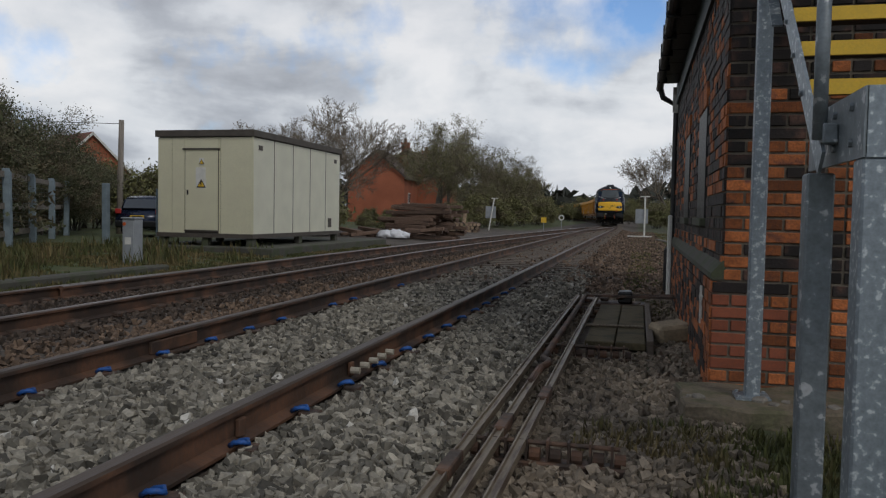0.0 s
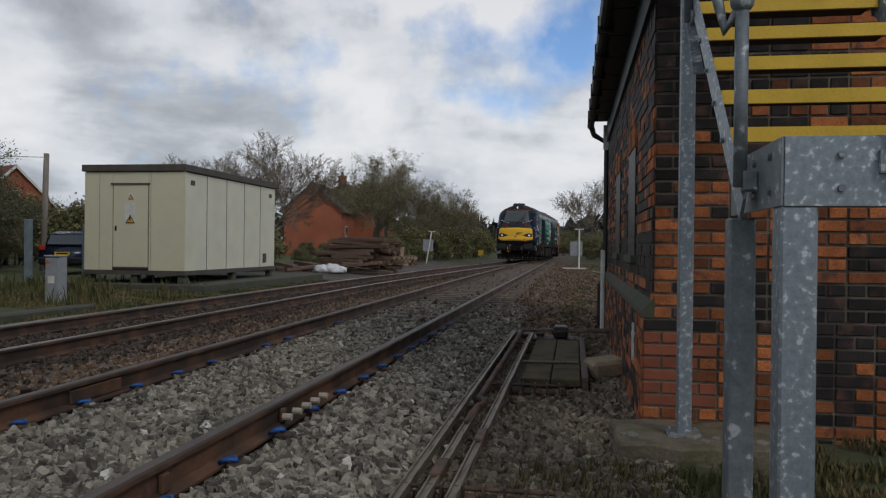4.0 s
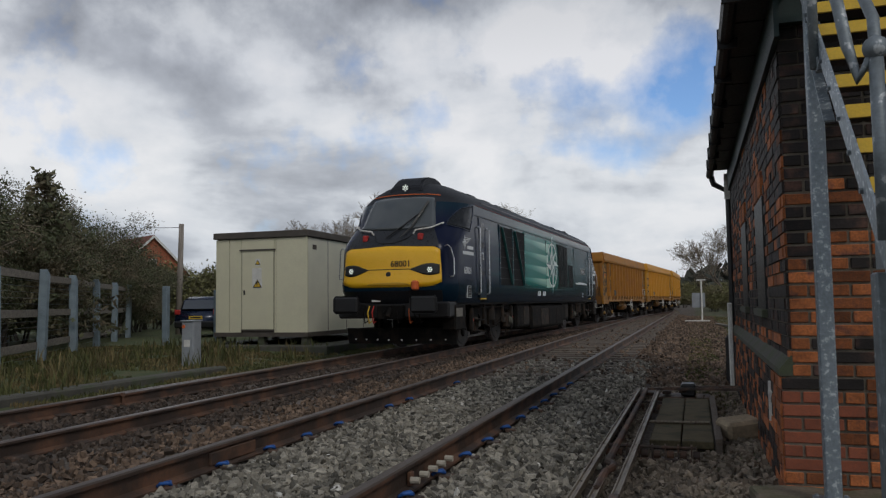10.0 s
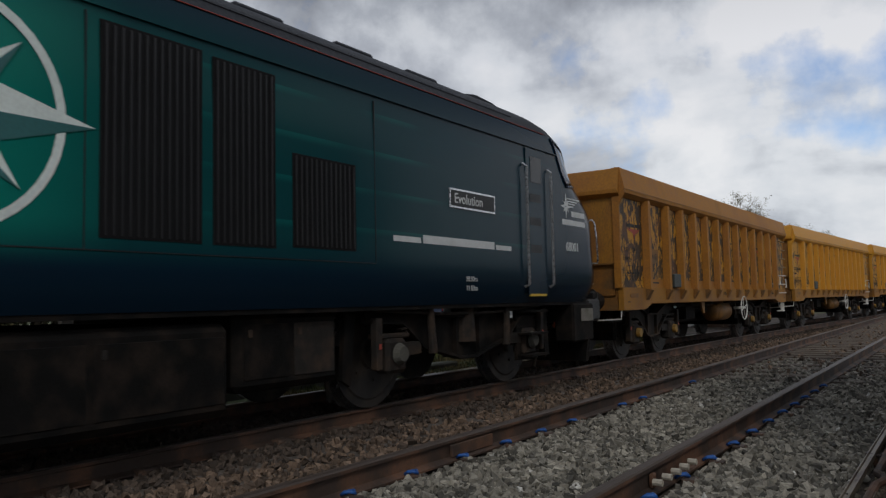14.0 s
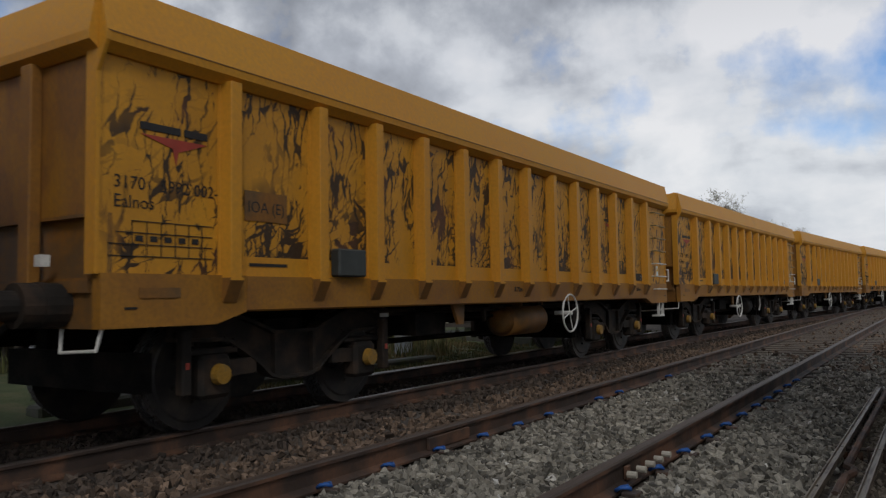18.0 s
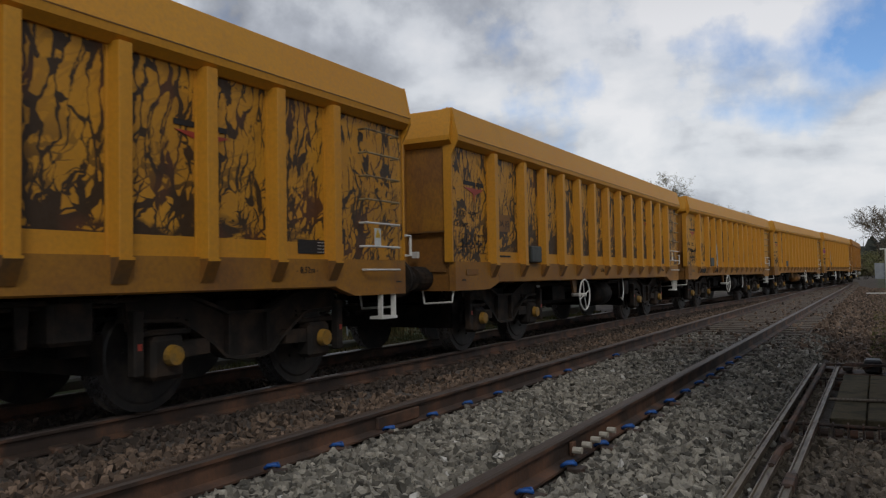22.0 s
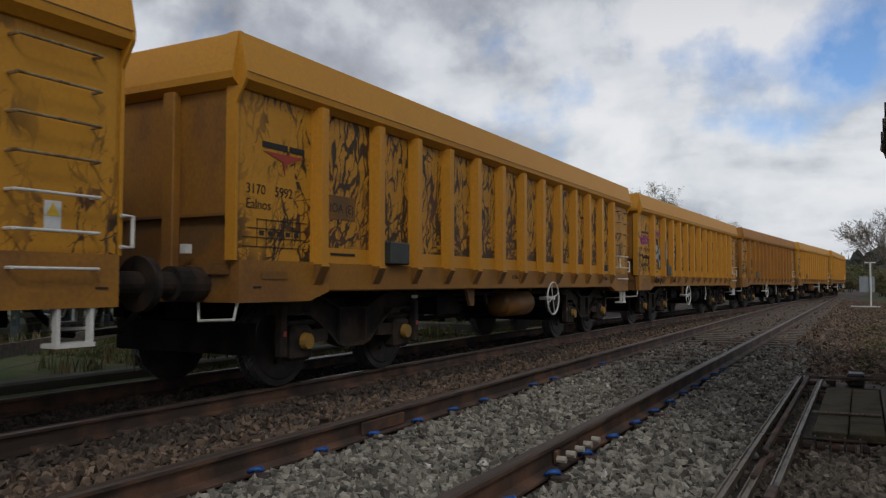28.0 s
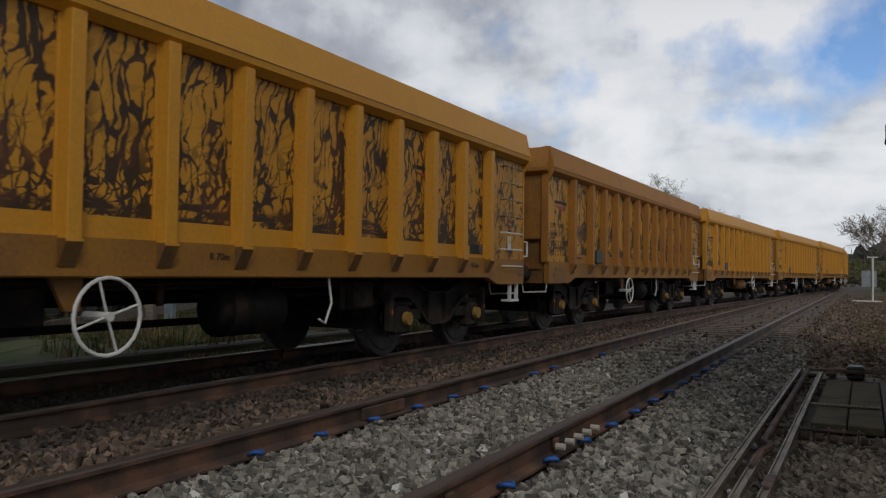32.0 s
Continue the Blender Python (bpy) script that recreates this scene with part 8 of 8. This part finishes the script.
        pipe(bm, [skin(e, q, z, 0.05) for q, z in ((0.20, 2.42), (0.44, 2.72), (0.50, 2.98))], 0.012, 5)
        part("wiper", bm, "black", lo)
        part("washer_hose", pipe(bmesh.new(), [skin(e, q, z, 0.014) for q, z in ((-0.42, 2.50), (-0.36, 2.36), (-0.2, 2.30), (0.1, 2.31), (0.35, 2.40), (0.46, 2.50))], 0.008, 5), "black", lo)
        part("nose_crease", pipe(bmesh.new(), [skin(e, q, 1.745, 0.014) for q in np.linspace(-0.47, 0.47, 9)], 0.008, 5), "black", lo)
        part("nose_badge", rod(bmesh.new(), skin(e, 0, 1.64, 0.02), skin(e, 0, 1.64, -0.05), 0.055, n=14), "black", lo)
        if e < 0:
            me = text_mesh("68001", 0.18, 0.0015)
            me.materials.append(M["ink"])
            ob = new("lettering", me)
            ob.parent = lo
            ob.matrix_basis = pose(0.05, -END + U_at(1.86) - 0.042, 1.80, 90, 0, 5)
        # valance and plough, drawgear
        bm = a_box(-1.28, 1.28, *sorted((e * 9.42, e * 8.95)), 0.72, 1.06, bevel=0.04)
        part("buffer_beam", bm, "black", lo)
        bm = prism(bmesh.new(), [(-1.25, 0.16), (1.25, 0.16), (1.30, 0.5), (-1.30, 0.5)], "y", *sorted((e * 9.30, e * 9.22)))
        for v in bm.verts:
            v.co.y -= e * 0.35 * abs(v.co.x) / 1.3
        part("snowplough", bm, "underframe", lo, "black plough with a row of bolts")
        bm = bmesh.new()
        for k in range(8):
            x = -1.05 + 0.3 * k
            hex_bolt(bm, (x, e * (9.31 - 0.35 * abs(x) / 1.3), 0.26), (0, e, 0), 0.02)
        tagged(part("bolts", bm, "white", lo), kind="stuff")
        bm = a_box(-0.3, 0.3, *sorted((e * 9.42, e * 9.55)), 0.70, 1.0, bevel=0.02)
        rod(bm, (0, e * 9.5, 0.95), (0, e * 9.66, 0.75), 0.05)
        part("drawhook", bm, "underframe", lo)
        for k, (x, m) in enumerate(((-0.62, "underframe"), (-0.52, "nosing"), (-0.42, "red"), (-0.15, "underframe"), (0.15, "underframe"), (0.42, "orange"), (0.55, "underframe"), (0.65, "underframe"))):
            part("brake_hose", pipe(bmesh.new(), [Vector((x, e * 9.43, 0.98)), Vector((x + 0.02, e * 9.57, 0.85)), Vector((x + 0.03, e * 9.52, 0.62)), Vector((x + 0.05, e * 9.43, 0.66))], 0.014, 6), m, lo)
        part("jumper_box", a_box(0.55, 0.68, *sorted((e * 9.50, e * 9.72)), 1.30, 1.50, bevel=0.03), "orange", lo, "orange jumper socket box")
        part("number_patch", a_box(-0.45, -0.25, *sorted((e * 9.43, e * 9.47)), 1.07, 1.18), "white", lo)
        part("equipment_box", a_box(*sorted((1.0, 1.30)), *sorted((e * 8.4, e * 9.1)), 0.45, 1.0, bevel=0.03), "underframe", lo)
        part("makers_plate", a_box(1.302, 1.31, *sorted((e * 8.65, e * 9.05)), 0.74, 0.92), "concrete", lo, "pale maker's plate with worn lettering")
    # side details towards the walkway and their mirror
    for s in (1, -1):
        X = 1.346

        def sidebox(name, y0, y1, z0, z1, d, mat, label=""):
            return part(name, a_box(*sorted((s * (X - 0.02), s * (X + d))), y0, y1, z0, z1), mat, lo, label)
        for y0, y1 in ((-5.78, -4.60), (-4.55, -3.37)):
            g = sidebox("radiator_grille", y0, y1, 1.46, 2.93, 0.004, "grille", "dark radiator mesh with slanting brace")
            part("brace", bar(bmesh.new(), (s * (X + 0.014), y0 + 0.08, 2.9), (s * (X + 0.014), y1 - 0.15, 1.48), 0.02, 0.10, up=(s, 0, 0)), "brace", g)
            for k in range(5):
                part("mesh_bar", a_box(*sorted((s * (X + 0.002), s * (X + 0.008))), y0 + 0.02, y1 - 0.02, 1.62 + 0.27 * k, 1.63 + 0.27 * k), "black", g)
        for y in (-5.82, -4.575, -3.33):
            sidebox("grille_frame", y - 0.035, y + 0.035, 1.42, 2.97, 0.012, "livery")
            bm = bmesh.new()
            for k in range(12):
                hex_bolt(bm, (s * (X + 0.012), y, 1.5 + 0.125 * k), (s, 0, 0), 0.009, 0.005)
            tagged(part("rivets", bm, "chrome", lo), kind="stuff")
        sidebox("grille_frame", -5.82, -3.33, 1.395, 1.43, 0.014, "livery")
        for y0, y1, z0, z1 in ((1.22, 2.02, 1.50, 2.92), (2.12, 2.74, 1.50, 2.90), (2.93, 3.72, 1.52, 2.30)):
            g = sidebox("louvre", y0, y1, z0, z1, 0.004, "grille", "dark ventilation louvre")
            k = y0 + 0.03
            while k < y1 - 0.02:
                part("slat", a_box(*sorted((s * (X + 0.003), s * (X + 0.012))), k, k + 0.018, z0 + 0.02, z1 - 0.02), "black", g)
                k += 0.06
        for y in (-0.60, 1.12, 4.0):
            sidebox("panel_seam", y - 0.004, y + 0.004, 1.42, 2.95, 0.003, "black")
        sidebox("panel_seam", -3.3, 4.0, 1.416, 1.424, 0.003, "black")
        sidebox("roof_gutter", -7.9, 7.9, 3.00, 3.012, 0.006, "livery")
        part("orange_line", a_box(*sorted((s * 1.27, s * 1.312)), -7.6, 7.6, 3.243, 3.249), "ink_red", lo, "thin dull red line along the cantrail")
        np_ = sidebox("nameplate", 5.25, 6.2, 2.06, 2.27, 0.012, "chrome", "rectangular cast nameplate with bright border")
        part("nameplate_field", a_box(*sorted((s * (X + 0.012), s * (X + 0.015))), 5.27, 6.18, 2.08, 2.25), "black", np_)
        # compass rose: ring and eight pointed star
        cy, cz, R = 0.28, 2.19, 0.66
        bm = bmesh.new()
        m = 40
        loops = []
        for k in range(m):
            a = 2 * math.pi * k / m
            loops.append([bm.verts.new((s * (X + d), cy + r * math.cos(a), cz + r * math.sin(a))) for r, d in ((R, 0.001), (R, 0.005), (R + 0.055, 0.005), (R + 0.055, 0.001))])
        for k in range(m):
            p, q = loops[k], loops[(k + 1) % m]
            for j in range(4):
                bm.faces.new((p[j], q[j], q[(j + 1) % 4], p[(j + 1) % 4]))
        bmesh.ops.recalc_face_normals(bm, faces=bm.faces)
        part("emblem_ring", bm, "emblem", lo, "pale ring of a compass emblem")
        for k in range(8):
            a = k * math.pi / 4 + math.pi / 2
            L, wd = (R + 0.25, 0.20) if k % 2 == 0 else (R - 0.04, 0.13)
            tip = (cy + L * math.cos(a), cz + L * math.sin(a))
            q = math.hypot(wd, wd)
            o1 = (cy + q * math.cos(a + math.pi / 4), cz + q * math.sin(a + math.pi / 4))
            o2 = (cy + q * math.cos(a - math.pi / 4), cz + q * math.sin(a - math.pi / 4))
            d = 0.006 + 0.003 * (k % 2)
            part("emblem_point", prism(bmesh.new(), [(cy, cz), o1, tip], "x", s * (X + 0.001), s * (X + d)), "emblem", lo)
            part("emblem_point", prism(bmesh.new(), [(cy, cz), tip, o2], "x", s * (X + 0.001), s * (X + d)), "brace", lo)
        for k in range(4):
            sidebox("label_patch", -1.75 + 0.2 * k + (0.25 if k > 1 else 0), -1.63 + 0.2 * k + (0.25 if k > 1 else 0), 1.20, 1.34, 0.004, "ink_white")
        for y0, mark in ((-8.72, 1), (8.0, -1)):
            for z0, a0, a1 in ((2.20, 0.33, 0.76), (2.075, 0.03, 0.78)):
                sidebox("logo_bar", y0 + a0, y0 + a1, z0, z0 + 0.075, 0.004, "ink_white", "white operator logo bar")
            bm = bmesh.new()
            for k in range(4):
                box(bm, *sorted((s * X, s * (X + 0.004))), y0 + 0.20, y0 + 0.60 - 0.07 * k, 2.435 - 0.035 * k, 2.452 - 0.035 * k)
            part("logo_wing", bm, "ink_white", lo, "white wing shape")
            for k in range(8):
                a = k * math.pi / 4
                r0 = 0.17 if k % 2 == 0 else 0.11
                c = (y0 + 0.16, 2.33)
                tri = [(c[0] + 0.035 * math.cos(a + 1.2), c[1] + 0.035 * math.sin(a + 1.2)), (c[0] + r0 * math.cos(a), c[1] + r0 * math.sin(a)), (c[0] + 0.035 * math.cos(a - 1.2), c[1] + 0.035 * math.sin(a - 1.2))]
                part("logo_point", prism(bmesh.new(), tri, "x", s * X, s * (X + 0.005)), "ink_white", lo)
        sidebox("data_panel", -8.42, -8.14, 1.14, 1.40, 0.004, "ink_white", "ruled white data panel")
        sidebox("data_panel_field", -8.41, -8.15, 1.15, 1.39, 0.006, "ink")
        for k in range(4):
            sidebox("table_line", -8.40, -8.16, 1.18 + 0.06 * k, 1.185 + 0.06 * k, 0.008, "ink_white")
        # underslung equipment
        for y0, y1, z0, z1, x in ((-3.7, -2.2, 0.30, 1.0, 1.18), (-2.1, 2.4, 0.22, 0.92, 1.22), (2.5, 3.7, 0.36, 1.0, 1.15)):
            bm = a_box(*sorted((s * 0.1, s * x)), y0, y1, z0, z1, bevel=0.06)
            box_ = part("fuel_tank" if y0 == -2.1 else "equipment_box", bm, "underframe", lo)
            for k in range(2 if y1 - y0 < 2 else 4):
                a = y0 + 0.08 + (y1 - y0 - 0.1) / (2 if y1 - y0 < 2 else 4) * k
                part("access_panel", a_box(*sorted((s * (x - 0.01), s * (x + 0.008))), a, a + (y1 - y0 - 0.1) / (2 if y1 - y0 < 2 else 4) - 0.06, z0 + 0.10, z1 - 0.10, bevel=0.004), "bogie_steel" if k % 3 == 1 else "underframe", box_)
                part("latch", a_box(*sorted((s * (x + 0.006), s * (x + 0.016))), a + 0.04, a + 0.08, z1 - 0.2, z1 - 0.14), "bogie_steel", box_)
        part("tank_label", prism(bmesh.new(), [(-2.68, 0.74), (-2.57, 0.74), (-2.625, 0.84)], "x", *sorted((s * 1.178, s * 1.183))), "nosing", lo, "small yellow warning triangle")
    letters(lo, "Evolution", 0.155, 1.362, 5.33, 2.115, "ink_white", 0.001)
    for a, b, h in ((4.27, 4.72, 0.055), (4.76, 6.18, 0.085), (6.22, 6.58, 0.055)):
        part("web_line", a_box(1.346, 1.35, a, b, 1.645, 1.645 + h), "ink_white", lo, "white line of operator lettering")
    letters(lo, "68001", 0.21, 1.348, -8.62, 1.66, "ink_white", 0.002)
    letters(lo, "68001", 0.17, 1.348, 8.12, 1.72, "ink_white", 0.002)
    letters(lo, "2", 0.24, 1.352, -7.30, 2.02, "ink_white", 0.002)
    letters(lo, "20.50m", 0.08, 1.348, 5.55, 1.27, "ink_white")
    letters(lo, "11.83m", 0.08, 1.348, 5.55, 1.17, "ink_white")
    me = wheelset_mesh(0.55)
    for y in (-5.915, 5.915):
        make_bogie(lo, y, me, 1.4, 0.55, spinning, big=True)
    return lo


def build_train():
    spin = []
    loco = build_loco(spin)
    wagons = []
    proto = build_wagon(spin)
    n = 14
    for k in range(n):
        w = proto if k == 0 else copy_thing(proto, pose(0, 0, 0))
        wagons.append(w)
    for k, w in enumerate(wagons):
        add_tank(w, k in (0, 1, 5, 8, 10))
    # how hard each wagon is scratched and blotted
    for w, scratch, blot in zip(wagons, (0.75, 0.40, 0.70, 1.0, 0.45, 0.62, 0.66, 0.70, 0.6, 0.5, 0.7, 0.5, 0.6, 0.6), (1.0, 0.3, 0.3, 0.2, 0.2, 0.2, 0.2, 0.3, 0.3, 0.3, 0.3, 0.3, 0.3, 0.3)):
        for c in w.children:
            if c.name.split(".")[0] in ("side_panel", "end_panel"):
                c.color = (scratch, blot, 0, 1)
    letters(wagons[1], "002-3", 0.125, 1.333, -6.125 + 0.76, 1.80)
    letters(wagons[6], "010-", 0.125, 1.333, -6.125 + 0.76, 1.80)
    letters(wagons[0], "MINIMUM CURVE", 0.075, 1.334, 1.66, 1.32)
    letters(wagons[0], "70 METRES", 0.075, 1.334, 1.76, 1.235)
    for k in (0, 7):
        tagged(wagons[k], "rust browned ochre bogie box wagon with scraped sides")
        own = {}
        for c in wagons[k].children:
            if c.type == "MESH" and c.data.materials and c.data.materials[0] == M["wagon"]:
                if c.data.name not in own:
                    own[c.data.name] = c.data.copy()
                    own[c.data.name].materials[0] = M["wagon_rust"]
                c.data = own[c.data.name]
    graffiti(wagons[4], 1)
    graffiti(wagons[6], 2)
    tagged(wagons[4], "ochre yellow box wagon with silver bubble graffiti")
    tagged(wagons[6], "ochre yellow box wagon with silver and purple graffiti")
    for k in (2, 3):
        tagged(wagons[k], "heavily scraped ochre yellow bogie box wagon")
    return loco, wagons


# distance along the far track's centre line, table by y
TABLE = []


def along(s):
    """The place on the track's centre line s metres from y = 0."""
    if not TABLE:
        y, d = -220.0, 0.0
        pts = []
        px = None
        while y < 480:
            x = far_x(y)
            if px is not None:
                d += math.hypot(0.5, x - px)
            pts.append((d, y))
            px = x
            y += 0.5
        zero = np.interp(0.0, [p[1] for p in pts], [p[0] for p in pts])
        TABLE.append(([p[0] - zero for p in pts], [p[1] for p in pts]))
    y = float(np.interp(s, TABLE[0][0], TABLE[0][1]))
    return Vector((far_x(y), y, far_z(y)))


def travelled(t):
    return sum(c * t ** k for k, c in enumerate(COURSE))


def ride(s_mid, half):
    a, b = along(s_mid - half), along(s_mid + half)
    d = b - a
    c = (a + b) / 2
    return pose(c.x, c.y, c.z, 0, 0, -math.degrees(math.atan2(d.x, d.y)))


M["livery_door"] = M["livery"]
LOCO, WAGONS = build_train()
brick_courses(signal_box)


def motions():
    times = [0.5 * k for k in range(65)]
    fine = [0.1 * k for k in range(321)]
    walk(LOCO, [(t, ride(FRONT - travelled(t) + 10.25, 5.915)) for t in times])
    for k, w in enumerate(WAGONS):
        walk(w, [(t, ride(FRONT - travelled(t) + 20.50 + 6.125 + PITCH * k, 4.0)) for t in times])
    for v in (LOCO, *WAGONS):
        for b in v.children:
            for ws in b.children:
                if ws.name.split(".")[0] == "wheelset":
                    m = ws.matrix_basis.copy()
                    r = m.translation.z
                    walk(ws, [(t, m @ pose(0, 0, 0, math.degrees(travelled(t) / r))) for t in fine])


motions()
